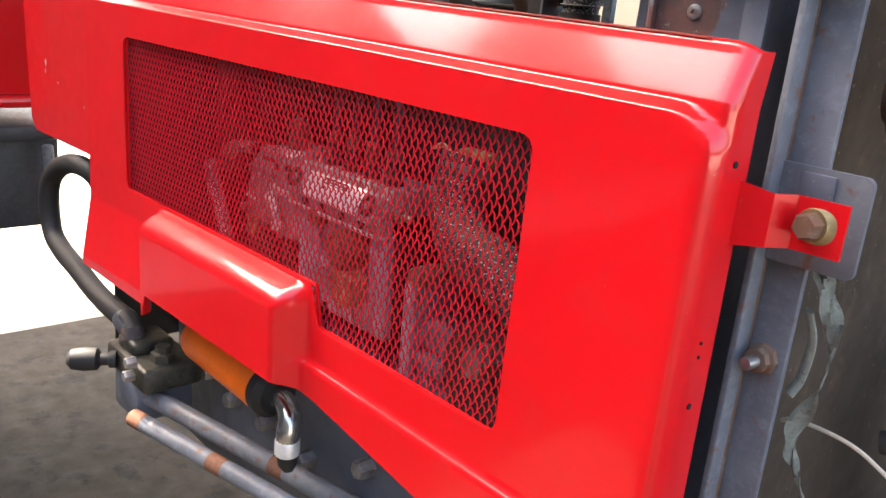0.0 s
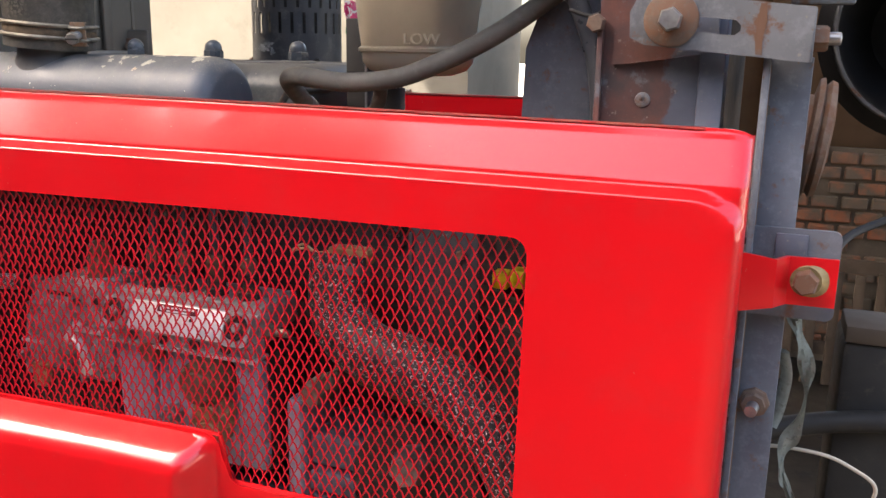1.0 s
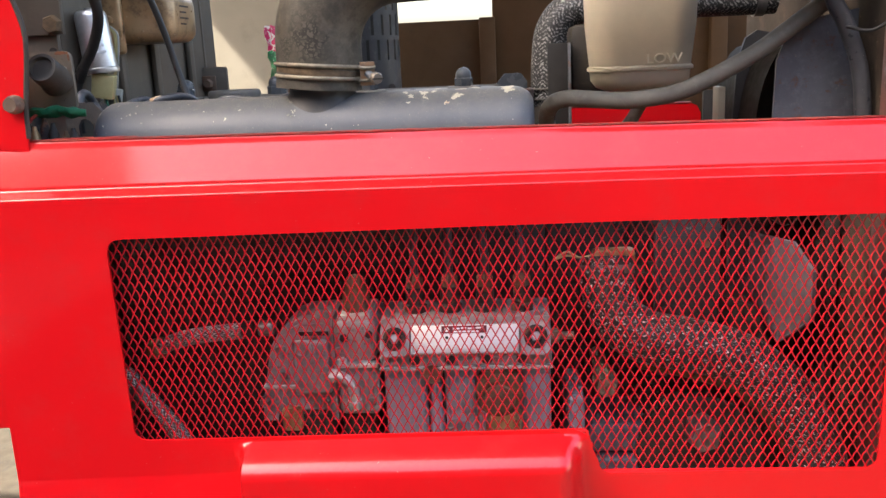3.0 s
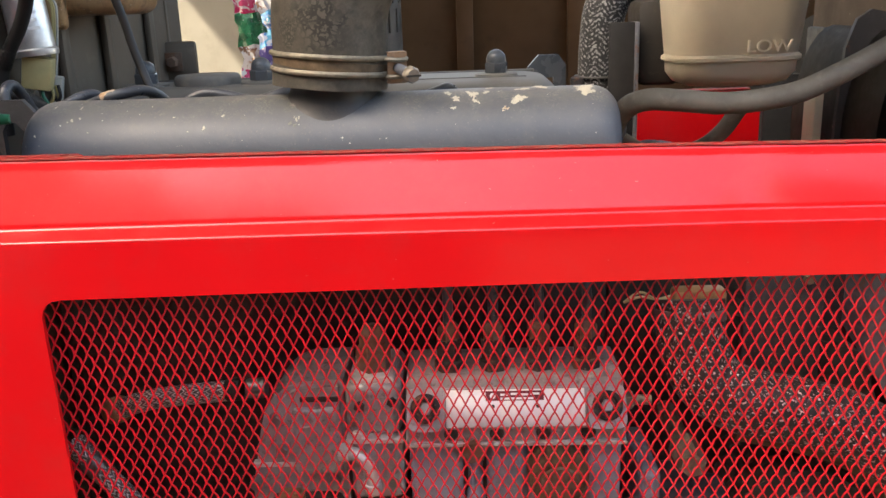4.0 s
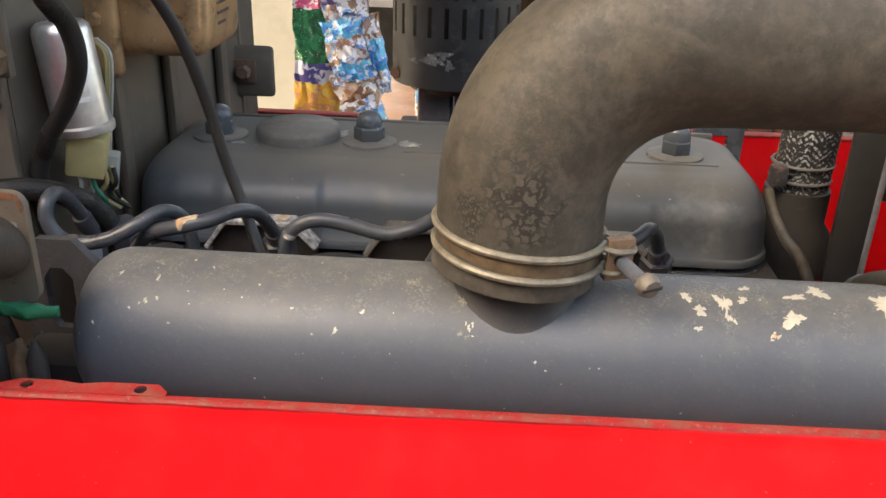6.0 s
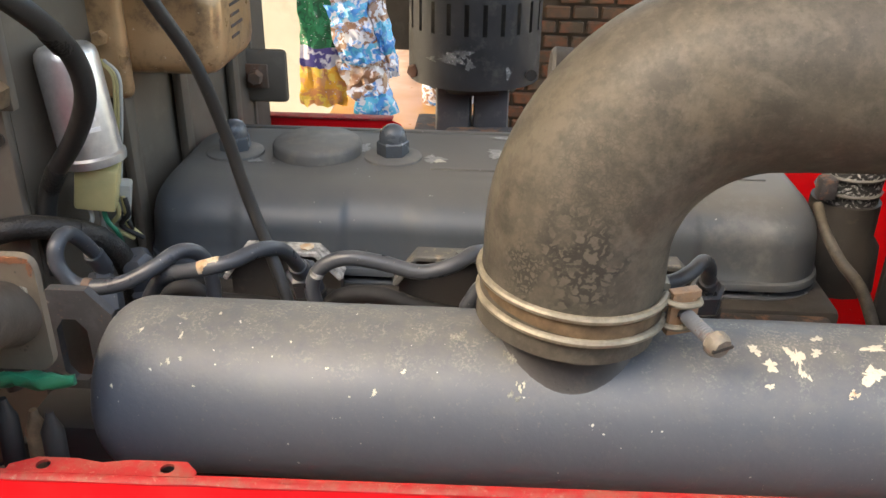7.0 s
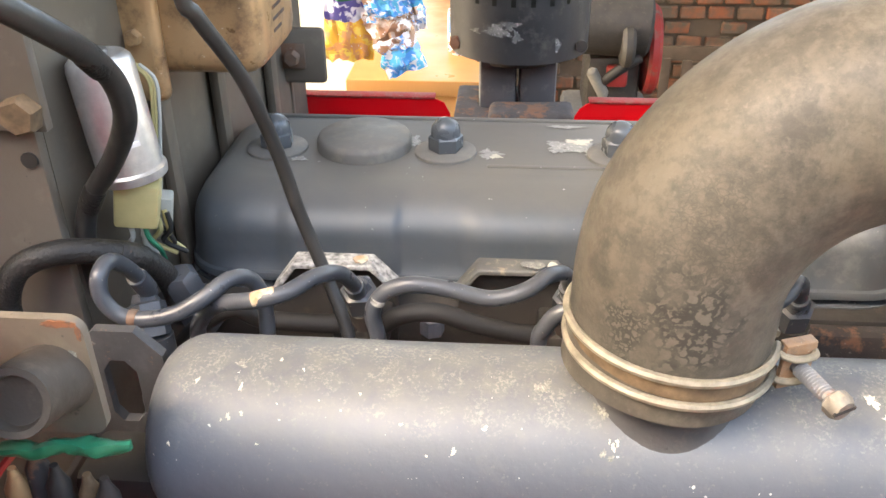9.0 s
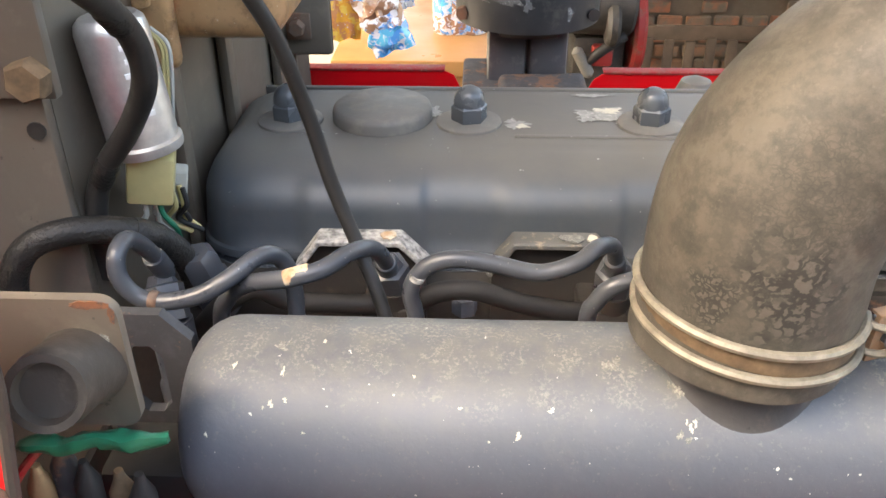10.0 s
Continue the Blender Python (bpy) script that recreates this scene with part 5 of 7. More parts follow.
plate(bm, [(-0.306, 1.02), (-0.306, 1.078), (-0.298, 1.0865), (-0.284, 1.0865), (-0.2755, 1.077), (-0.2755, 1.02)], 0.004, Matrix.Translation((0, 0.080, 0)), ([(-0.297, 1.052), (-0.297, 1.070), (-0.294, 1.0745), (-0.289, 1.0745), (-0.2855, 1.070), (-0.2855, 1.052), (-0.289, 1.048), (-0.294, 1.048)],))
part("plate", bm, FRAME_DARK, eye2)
bm = B()
hexbolt(bm, (-0.292, 0.080, 1.036), (-0.292, 0.0745, 1.036), 0.005)
part("bolt", bm, RUST, eye2)
tape = thing("taped_wires", (-0.285, 0.03, 1.06), "green tape round wires with brown bullet connectors", "wires")
bm = B()
tube(bm, [(-0.302, 0.030, 1.0815), (-0.297, 0.028, 1.0835), (-0.291, 0.029, 1.0822), (-0.284, 0.030, 1.0838), (-0.276, 0.031, 1.0824), (-0.267, 0.034, 1.0812)], 0.0046, 12, 6, 0.5, [0.0030, 0.0050, 0.0042, 0.0052, 0.0044, 0.0050, 0.0034])
for v in bm.verts:
    v.co += Vector((1, 1, 1)) * 0.0009 * noise.noise(v.co * 260)
part("tape", bm, GREEN, tape)
bm = B()
tube(bm, [(-0.312, 0.020, 1.06), (-0.303, 0.024, 1.076), (-0.297, 0.028, 1.083)], 0.0012, 8, 5)
part("red_wire", bm, RED_DUST, tape, "red wire")
for k, (x, z) in enumerate(((-0.303, 1.062), (-0.297, 1.067), (-0.290, 1.064), (-0.283, 1.058), (-0.276, 1.060))):
    bm = B()
    revolve(bm, (x, 0.030 + 0.003 * (k % 2), z - 0.018), (x + 0.001, 0.030 + 0.003 * (k % 2), z + 0.012), [(0.0030, 0), (0.0036, 0.2), (0.0036, 0.75), (0.0018, 0.9), (0.0012, 1)], 10)
    part("connector", bm, (BRONZE, RUST_DARK, BLACK, OCHRE, BLACK)[k], tape)
bm = B()
box(bm, (-0.300, 0.05, 0.98), (-0.262, 0.075, 1.050), 0.004)
solo("fuse_block", bm, BLACK, "dark block under the taped wires", "fuse box")

# ---- exhaust ----
exh = thing("exhaust_silencer", (-0.15, 0.46, 0.95), "black perforated exhaust silencer standing behind the cover", "exhaust")
EX, EY = -0.156, 0.475


def slotted_can():
    """A sheet cylinder with three rows of upright slots cut through."""
    bm = B()
    seg, r = 96, 0.050
    zs = [1.067]
    rows = [(1.106, 1.128), (1.133, 1.155), (1.160, 1.182), (1.187, 1.21), (1.215, 1.238)]
    for a, b in rows:
        zs += [a, b]
    zs.append(1.27)
    grid = [[bm.verts.new((EX + r * math.cos(2 * math.pi * k / seg), EY + r * math.sin(2 * math.pi * k / seg), z)) for k in range(seg)] for z in zs]
    for j in range(len(zs) - 1):
        for k in range(seg):
            slot = j % 2 == 1 and k % 4 == (0 if (j // 2) % 2 else 2)
            if not slot:
                bm.faces.new((grid[j][k], grid[j][(k + 1) % seg], grid[j + 1][(k + 1) % seg], grid[j + 1][k]))
    bmesh.ops.solidify(bm, geom=bm.faces[:], thickness=0.0015)
    return bm


part("heat_shield", slotted_can(), BLACK_CAN, exh)
bm = B()
revolve(bm, (EX, EY, 1.06), (EX, EY, 1.27), [(0.036, 0), (0.036, 1)], 24)
part("inner_pipe", bm, DARK, exh)
for sx in (-1, 1):
    bm = B()
    box(bm, (EX + sx * 0.0143 - 0.0133, EY - 0.030, 1.000), (EX + sx * 0.0143 + 0.0133, EY + 0.020, 1.072), 0.004)
    part("leg", bm, BLACK_CAN, exh)
bm = B()
box(bm, (EX - 0.045, EY - 0.052, 1.014), (EX + 0.028, EY + 0.02, 1.029), 0.003)
box(bm, (EX - 0.020, EY - 0.062, 1.020), (EX + 0.040, EY - 0.030, 1.036), 0.006, None, 3)
for v in bm.verts:
    v.co += Vector((1, 1, 1)) * 0.0012 * noise.noise(v.co * 140)
part("flange", bm, RUST_DARK, exh, "scorched rusty flange")
bm = B()
box(bm, (EX - 0.036, EY - 0.062, 0.96), (EX + 0.045, EY + 0.0, 1.020), 0.012)
box(bm, (-0.182, 0.310, 0.972), (-0.134, 0.440, 1.002), 0.006)
part("manifold", bm, RUST_DARK, exh, "scorched rusty manifold")
bm = B()
hexbolt(bm, (-0.198, 0.4565, 1.0745), (-0.2015, 0.448, 1.0745), 0.0052)
part("bolt", bm, RUST, exh)
bm = B()
rod(bm, (-0.1135, 0.4445, 1.0755), (-0.113, 0.4425, 1.0755), 0.0042, 12)
part("bolt_hole", bm, DARK, exh)

for x, z, w, h, seed in ((-0.172, 1.090, 0.022, 0.012, 2), (-0.163, 1.094, 0.016, 0.008, 5), (-0.158, 1.086, 0.009, 0.012, 7), (-0.186, 1.088, 0.008, 0.005, 9), (-0.130, 1.079, 0.005, 0.012, 12)):
    rnd = random.Random(seed)
    bm = B()
    ring = []
    for q in range(40):
        a = 2 * math.pi * q / 40
        rr = 0.6 + 0.25 * math.cos(3 * a + seed) + 0.2 * math.cos(8 * a + 2 * seed) + rnd.uniform(-0.2, 0.2)
        px = x + w / 2 * rr * math.cos(a)
        ring.append(bm.verts.new((px, EY - math.sqrt(0.0504 ** 2 - (px - EX) ** 2), z + h / 2 * rr * math.sin(a))))
    bm.faces.new(ring)
    bmesh.ops.triangulate(bm, faces=bm.faces[:])
    part("scuff", bm, SCUFF, exh, "pale scuffed patch")

# red panels on the far side
for x0, x1, nm in ((-0.345, -0.201, "a"), (-0.118, 0.222, "b")):
    far = thing("far_side_panel", ((x0 + x1) / 2, 0.39, 0.80), "red painted inner face of the far hood panel", "engine panel", "far panels")
    bm = B()
    fy, dz = (0.40, -0.0145) if nm == "a" else (0.41, -0.019)
    out = [(x0, 0.80), (x0, 1.050 + dz), (x0 + 0.001, 1.0560 + dz), (x0 + 0.004, 1.0615 + dz), (x0 + 0.009, 1.0650 + dz), (x0 + 0.015, 1.0665 + dz), (x1 - 0.012, 1.0665 + dz), (x1 - 0.004, 1.063 + dz), (x1, 1.055 + dz), (x1, 0.80)]
    plate(bm, out, 0.0014, Matrix.Translation((0, fy, 0)))
    part("sheet", bm, RED, far)
    bm = B()
    box(bm, (x0 + 0.010, fy - 0.001, 1.0655 + dz), (x1 - 0.010, fy + 0.009, 1.0672 + dz), 0.0006)
    part("lip", bm, RED_DUST, far)
    bm = B()
    box(bm, (-0.25 if nm == "a" else -0.02, 0.330, 0.83), (-0.22 if nm == "a" else 0.01, fy + 0.001, 0.85), 0.001)
    part("stay", bm, DARK, far)


# ---- coolant side ----
res = thing("expansion_tank", (0.12, 0.165, 1.07), "aged yellow-white plastic coolant tank with LOW mark", "coolant tank")


def tank_bottle():
    bm = B()
    loops = []
    for inset, z in ((0.030, 1.0735), (0.017, 1.0745), (0.009, 1.0775), (0.005, 1.083), (0.0045, 1.0895), (0.0025, 1.0905), (0.0025, 1.0925), (0.0042, 1.094), (0.003, 1.105), (0.001, 1.125), (0.0, 1.15), (0.0, 1.19), (0.006, 1.20)):
        r = 0.022 - inset * 0.4
        loop = []
        for cx, cy, a0 in ((0.163 - inset - r, 0.205 - inset - r, 0), (0.078 + inset + r, 0.205 - inset - r, 90), (0.078 + inset + r, 0.140 + inset + r, 180), (0.163 - inset - r, 0.140 + inset + r, 270)):
            loop += [bm.verts.new((cx + r * math.cos(radians(a0 + 90 * k / 7)), cy + r * math.sin(radians(a0 + 90 * k / 7)), z)) for k in range(8)]
        loops.append(loop)
    n = len(loops[0])
    for a, b in zip(loops, loops[1:]):
        for k in range(n):
            bm.faces.new((a[k], a[(k + 1) % n], b[(k + 1) % n], b[k]))
    bm.faces.new(loops[0][::-1])
    bm.faces.new(loops[-1])
    return bm


part("bottle", tank_bottle(), RESERVOIR, res)


def lettering(text, size, m, material, parent, name="lettering"):
    cu = bpy.data.curves.new(name, "FONT")
    cu.body, cu.size, cu.extrude = text, size, 0.0004
    cu.align_x = "CENTER"
    tmp = new(name, cu)
    me = bpy.data.meshes.new_from_object(tmp.evaluated_get(bpy.context.evaluated_depsgraph_get()))
    bpy.data.objects.remove(tmp)
    bm = B()
    bm.from_mesh(me)
    bmesh.ops.transform(bm, matrix=m, verts=bm.verts[:])
    return part(name, bm, material, parent)


lettering("LOW", 0.010, Matrix.Translation((0.1350, 0.1425, 1.0955)) @ Matrix.Rotation(radians(90), 4, "X") @ Matrix.Diagonal((1.15, 1, 2.2, 1)), RESERVOIR_PALE, res)
# dark carrier beside the bottle
car = thing("tank_carrier", (0.06, 0.2, 0.95), "dark steel upright carrying the coolant tank", "bracket")
bm = B()
box(bm, (0.0500, 0.198, 0.90), (0.0690, 0.202, 1.114), 0.0012)
part("upright", bm, BLACK, car)
bm = B()
box(bm, (0.0665, 0.196, 0.90), (0.0692, 0.215, 1.114), 0.0008)
part("flange", bm, FRAME, car)
bm = B()
box(bm, (0.069, 0.203, 1.072), (0.100, 0.245, 1.128), 0.006)
part("back_block", bm, DARK, car)

hose("coolant_hose", [(0.047, 0.160, 1.042), (0.0455, 0.137, 1.058), (0.049, 0.116, 1.0695), (0.059, 0.106, 1.0737), (0.075, 0.103, 1.0728), (0.100, 0.102, 1.0708), (0.130, 0.103, 1.0735), (0.152, 0.106, 1.0800), (0.190, 0.112, 1.098), (0.222, 0.117, 1.119), (0.247, 0.117, 1.139), (0.275, 0.117, 1.175)], 0.0062, RUBBER_PALE, "dusty grey rubber hose curving up to the radiator", (("clamp", (0.0464, 0.151, 1.0485), (0.0459, 0.144, 1.0535), 0.0068, STEEL),))
line("coolant_loop", [(0.052, 0.160, 1.044), (0.064, 0.142, 1.038), (0.080, 0.136, 1.037), (0.096, 0.133, 1.042), (0.107, 0.130, 1.052), (0.113, 0.126, 1.063), (0.116, 0.118, 1.070)], 0.0048, RUBBER_PALE, "thin dusty grey hose loop below the tank", "hose", 12)
bm = B()
tube(bm, [(0.040, 0.178, 1.000), (0.052, 0.172, 1.016), (0.068, 0.168, 1.026), (0.083, 0.168, 1.024), (0.094, 0.170, 1.010), (0.099, 0.172, 0.985), (0.100, 0.175, 0.950)], 0.0150, 22, 5)
for v in bm.verts:
    v.co += Vector((1, 1, 1)) * 0.0012 * noise.noise(v.co * 120)
solo("bypass_hose", bm, SLEEVE_OLD, "dark oily braided hose behind the intake chamber", "hose")
line("overflow_hose", [(0.236, 0.095, 1.19), (0.239, 0.098, 1.140), (0.250, 0.100, 1.118), (0.2605, 0.100, 1.090), (0.265, 0.100, 1.060), (0.266, 0.100, 1.02)], 0.0058, PIPE, "blue-black rubber overflow hose", "hose", 14)

upr = thing("upper_hose", (0.055, 0.26, 1.05), "black rubber hose in a white-flecked braided sleeve", "hose")
bm = B()
tube(bm, [(0.052, 0.262, 1.045), (0.053, 0.262, 1.07), (0.054, 0.262, 1.10), (0.058, 0.262, 1.125), (0.072, 0.262, 1.141), (0.10, 0.262, 1.146), (0.15, 0.262, 1.146), (0.25, 0.262, 1.146)], 0.0155, 22, 5)
part("sleeve", bm, BRAID, upr)
for z in (1.066, 1.075):
    bm = B()
    tube(bm, [(0.052 + 0.0165 * math.cos(radians(a)), 0.262 + 0.0165 * math.sin(radians(a)), z) for a in range(0, 361, 20)], 0.001, 6, 1)
    part("clamp_wire", bm, GREY_DUST, upr)
bm = B()
box(bm, (0.031, 0.245, 1.064), (0.040, 0.255, 1.076), 0.002)
part("clamp_lug", bm, RUST_DARK, upr)
bm = B()
revolve(bm, (0.052, 0.262, 1.01), (0.052, 0.262, 1.060), [(0.024, 0), (0.022, 0.5), (0.018, 0.6), (0.018, 1)], 20)
part("thermostat_neck", bm, DARK, upr)
bm = B()
revolve(bm, (0.232, 0.262, 1.146), (0.240, 0.262, 1.146), [(0.0172, 0), (0.0172, 1)], 22)
part("band", bm, STEEL, upr)
line("sensor_cable", [(0.027, 0.235, 1.066), (0.026, 0.22, 1.060), (0.022, 0.185, 1.059), (0.022, 0.155, 1.057), (0.028, 0.13, 1.03)], 0.0027, RUBBER, "dusty cable beside the rocker cover", "cable", 10)

# ---- radiator end ----
rad = thing("radiator_column", (0.30, 0.2, 0.60), "dark blue-black radiator side frame with rust", "radiator")
bm = B()
plate(bm, [(0.271, 0.60), (0.271, 1.118), (0.285, 1.135), (0.286, 1.21), (0.317, 1.21), (0.318, 1.135), (0.323, 1.122), (0.334, 1.118), (0.334, 0.60)], 0.030, Matrix.Translation((0, 0.056, 0)))
part("side_frame", bm, FRAME_BLUE, rad)
bm = B()
box(bm, (0.274, 0.0865, 0.60), (0.330, 0.44, 1.20), 0.003)
part("side_tank", bm, SOOT, rad, "dark oily radiator tank")
bm = B()
box(bm, (0.322, 0.0535, 0.60), (0.3342, 0.0558, 1.100), 0.0006)
part("edge_rib", bm, FRAME_BLUE, rad)
bm = B()
box(bm, (0.2705, 0.052, 0.60), (0.2735, 0.0562, 1.110), 0.0006)
part("edge_lip", bm, FRAME_BLUE, rad)
bm = B()
revolve(bm, (0.2950, 0.0562, 1.0690), (0.2950, 0.0548, 1.0690), [(0.0040, 0), (0.0038, 0.6), (0.0026, 1), (0.0012, 1), (0.0010, 0.4)], 14)
part("stamp_mark", bm, ARM, rad, "small pressed mark")
bm = B()
plate(bm, [(0.2790, 1.0870), (0.2790, 1.1260), (0.2835, 1.1300), (0.3300, 1.1300), (0.3300, 1.0935), (0.2860, 1.0870)], 0.0030, Matrix.Translation((0, 0.0530, 0)))
part("pad_plate", bm, FRAME_BLUE, rad, "dark raised pad under the arm")
bm = B()
box(bm, (0.262, 0.14, 0.62), (0.2708, 0.42, 1.10), 0.002)
part("core", bm, DARK, rad, "dark finned radiator core")
bm = B()
box(bm, (0.2235, 0.405, 0.65), (0.2700, 0.412, 1.06), 0.001)
part("far_flange", bm, BLACK, rad)
shr = thing("fan_shroud", (0.23, 0.2, 0.80), "dusty blue-grey sheet fan shroud with a curved duct", "fan shroud")
bm = B()
plate(bm, [(0.2100, 1.010), (0.2125, 1.094), (0.222, 1.120), (0.2685, 1.128), (0.2685, 1.010)], 0.003, Matrix.Translation((0, 0.125, 0)))
part("front_sheet", bm, FRAME, shr)
bm = B()
seg = 28
ringa = []
for yy in (0.150, 0.290):
    ringa.append([bm.verts.new((0.232 + 0.048 * math.cos(2 * math.pi * k / seg) * 0.55, yy, 1.035 + 0.070 * math.sin(2 * math.pi * k / seg))) for k in range(seg)])
for k in range(seg):
    bm.faces.new((ringa[0][k], ringa[0][(k + 1) % seg], ringa[1][(k + 1) % seg], ringa[1][k]))
bmesh.ops.solidify(bm, geom=bm.faces[:], thickness=0.002)
part("duct", bm, DARK, shr)
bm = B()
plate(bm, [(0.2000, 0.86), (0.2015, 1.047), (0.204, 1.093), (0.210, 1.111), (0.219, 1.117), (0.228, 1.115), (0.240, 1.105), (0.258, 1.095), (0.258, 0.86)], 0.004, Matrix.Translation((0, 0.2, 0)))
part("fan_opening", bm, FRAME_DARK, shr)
bm = B()
box(bm, (0.193, 0.215, 0.95), (0.199, 0.235, 1.072), 0.001)
part("stay", bm, RESERVOIR, shr, "pale plastic stay")
bm = B()
hexbolt(bm, (0.270, 0.054, 1.107), (0.270, 0.047, 1.107), 0.0048)
part("bolt", bm, RUST, shr)
line("shroud_wire", [(0.247, 0.09, 1.115), (0.262, 0.085, 1.112), (0.275, 0.08, 1.120), (0.290, 0.075, 1.126)], 0.0012, BLACK, "thin black wire at the shroud", "wire", 8)

arm = thing("tensioner_arm", (0.33, 0.04, 1.10), "grey slotted steel adjusting arm with rusty washer", "bracket")
bm = B()
sl = [(0.302, 1.1115), (0.338, 1.1085), (0.3405, 1.1060), (0.3405, 1.1035), (0.338, 1.1015), (0.302, 1.1045), (0.299, 1.108)]
plate(bm, [(0.289, 1.100), (0.2885, 1.112), (0.2935, 1.1220), (0.3725, 1.1145), (0.3715, 1.0895), (0.296, 1.0965)], 0.004, Matrix.Translation((0, 0.0395, 0)), (sl,))
part("plate", bm, ARM, arm)
bm = B()
plate(bm, [(0.3480, 1.0928), (0.3472, 1.1008), (0.3478, 1.1085), (0.3485, 1.1160), (0.3512, 1.1158), (0.3520, 1.1080), (0.3505, 1.1000), (0.3510, 1.0925)], 0.0004, Matrix.Translation((0, 0.0391, 0)))
part("rust_band", bm, RUST, arm, "rusty weld line")
bm = B()
box(bm, (0.3695, 0.040, 1.0897), (0.3730, 0.085, 1.1143), 0.0008)
part("end_flange", bm, ARM, arm)
bm = B()
revolve(bm, (0.3085, 0.0395, 1.1085), (0.3085, 0.0370, 1.1085), [(0.0130, 0), (0.0130, 0.6), (0.0118, 1)], 30)
part("washer", bm, RUST, arm, "large rusty washer")
bm = B()
hexbolt(bm, (0.3085, 0.0370, 1.1085), (0.3085, 0.0310, 1.1085), 0.0058)
part("bolt_head", bm, STEEL, arm)
bm = B()
hexbolt(bm, (0.373, 0.052, 1.1005), (0.3795, 0.052, 1.1005), 0.0062)
part("end_nut", bm, RUST, arm)
bm = B()
rod(bm, (0.378, 0.052, 1.1005), (0.3850, 0.052, 1.1005), 0.0030, 12, 0.0006)
part("stud", bm, STEEL, arm)

post = thing("frame_post", (0.365, 0.065, 0.40), "grey angle-iron frame post with rusty edges", "frame")
bm = B()
box(bm, (0.3545, 0.058, 0.40), (0.3745, 0.062, 1.092), 0.0008)
part("front_flange", bm, FRAME, post)
bm = B()
box(bm, (0.3520, 0.045, 0.40), (0.3555, 0.100, 1.092), 0.0008)
part("side_flange", bm, FRAME, post)
bm = B()
rod(bm, (0.3555, 0.0568, 0.42), (0.3548, 0.0568, 1.088), 0.0012, 6)
part("weld_bead", bm, RUST, post)
bm = B()
plate(bm, rounded(0.350, 0.9625, 0.3965, 1.0085, 0.004, 4), 0.003, Matrix.Translation((0, 0.0545, 0)))
pb = part("bracket_plate", bm, FRAME, post, "grey bracket plate with flaked paint")
bm = B()
box(bm, (0.366, 0.0525, 0.993), (0.381, 0.0545, 1.006), 0.0005)
part("pad", bm, FRAME_BLUE, pb)
bm = B()
revolve(bm, (0.3815, 0.0415, 0.9865), (0.3812, 0.0375, 0.9865), [(0.0104, 0), (0.0104, 0.5), (0.0078, 0.75), (0.0072, 1)], 28)
part("flange_washer", bm, BRASS, post, "yellow zinc flange washer")
bm = B()
hexbolt(bm, (0.3812, 0.0378, 0.9865), (0.3808, 0.0310, 0.9865), 0.0062)
part("bolt_head", bm, RUST, post, "reddish hexagonal bolt head")
bm = B()
revolve(bm, (0.3640, 0.0580, 0.9135), (0.3635, 0.0500, 0.9135), [(0.0078, 0), (0.0078, 0.4), (0.006, 0.5), (0.006, 1)], 8)
part("low_bolt", bm, RUST, post)
bm = B()
rod(bm, (0.3637, 0.0500, 0.9135), (0.3625, 0.0430, 0.9130), 0.0032, 12)
part("bolt_end", bm, STEEL, post)
bm = B()
rod(bm, (0.3548, 0.0570, 1.066), (0.3551, 0.0566, 1.066), 0.003, 10)
part("hole", bm, DARK, post)

pul = thing("rusty_pulley", (0.388, 0.12, 1.02), "rusty brown belt pulley behind the post", "pulley")
bm = B()
revolve(bm, (0.370, 0.130, 1.048), (0.389, 0.130, 1.046), [(0.018, 0), (0.024, 0.05), (0.024, 0.35), (0.033, 0.42), (0.034, 0.55), (0.030, 0.62), (0.033, 0.75), (0.032, 0.9), (0.020, 1.0)], 36)
part("sheave", bm, RUST, pul)

lamp = thing("headlamp_bucket", (0.52, 0.33, 1.02), "dark round headlamp bucket with a pale chipped rim", "headlamp")
bm = B()
revolve(bm, (0.466, 0.42, 1.110), (0.458, 0.25, 1.112), [(0.05, 0), (0.07, 0.3), (0.078, 0.8), (0.078, 0.86), (0.068, 0.90), (0.0675, 1.0), (0.064, 1.0), (0.060, 0.8), (0.04, 0.4), (0.001, 0.36)], 44)
part("bucket", bm, BLACK, lamp)
bm = B()
tube(bm, [(0.458 + 0.066 * math.cos(radians(a)), 0.250, 1.112 + 0.066 * math.sin(radians(a))) for a in range(0, 361, 10)], 0.0016, 6, 1)
part("rim", bm, ARM, lamp)
rh = thing("ribbed_hose", (0.46, 0.23, 1.1), "grey-brown ribbed air hose", "hose")
bm = B()
tube(bm, [(0.400, 0.20, 1.24), (0.425, 0.20, 1.185), (0.448, 0.20, 1.152), (0.475, 0.20, 1.128), (0.52, 0.20, 1.105), (0.58, 0.20, 1.09)], 0.030, 26, 8)
part("duct", bm, RUBBER, rh)
for t in ((0.433, 0.20, 1.172, 55), (0.452, 0.20, 1.148, 48), (0.475, 0.20, 1.128, 38), (0.50, 0.20, 1.114, 28)):
    bm = B()
    a = radians(t[3])
    dirv = Vector((math.cos(a), 0, -math.sin(a)))
    c = Vector(t[:3])
    revolve(bm, c - dirv * 0.002, c + dirv * 0.002, [(0.0302, 0), (0.0318, 0.5), (0.0302, 1)], 28)
    part("rib", bm, RUBBER, rh)
bm = B()
box(bm, (0.362, 0.15, 1.121), (0.396, 0.162, 1.126), 0.001)
solo("cross_strap", bm, ARM, "short grey steel strap by the radiator", "bracket")

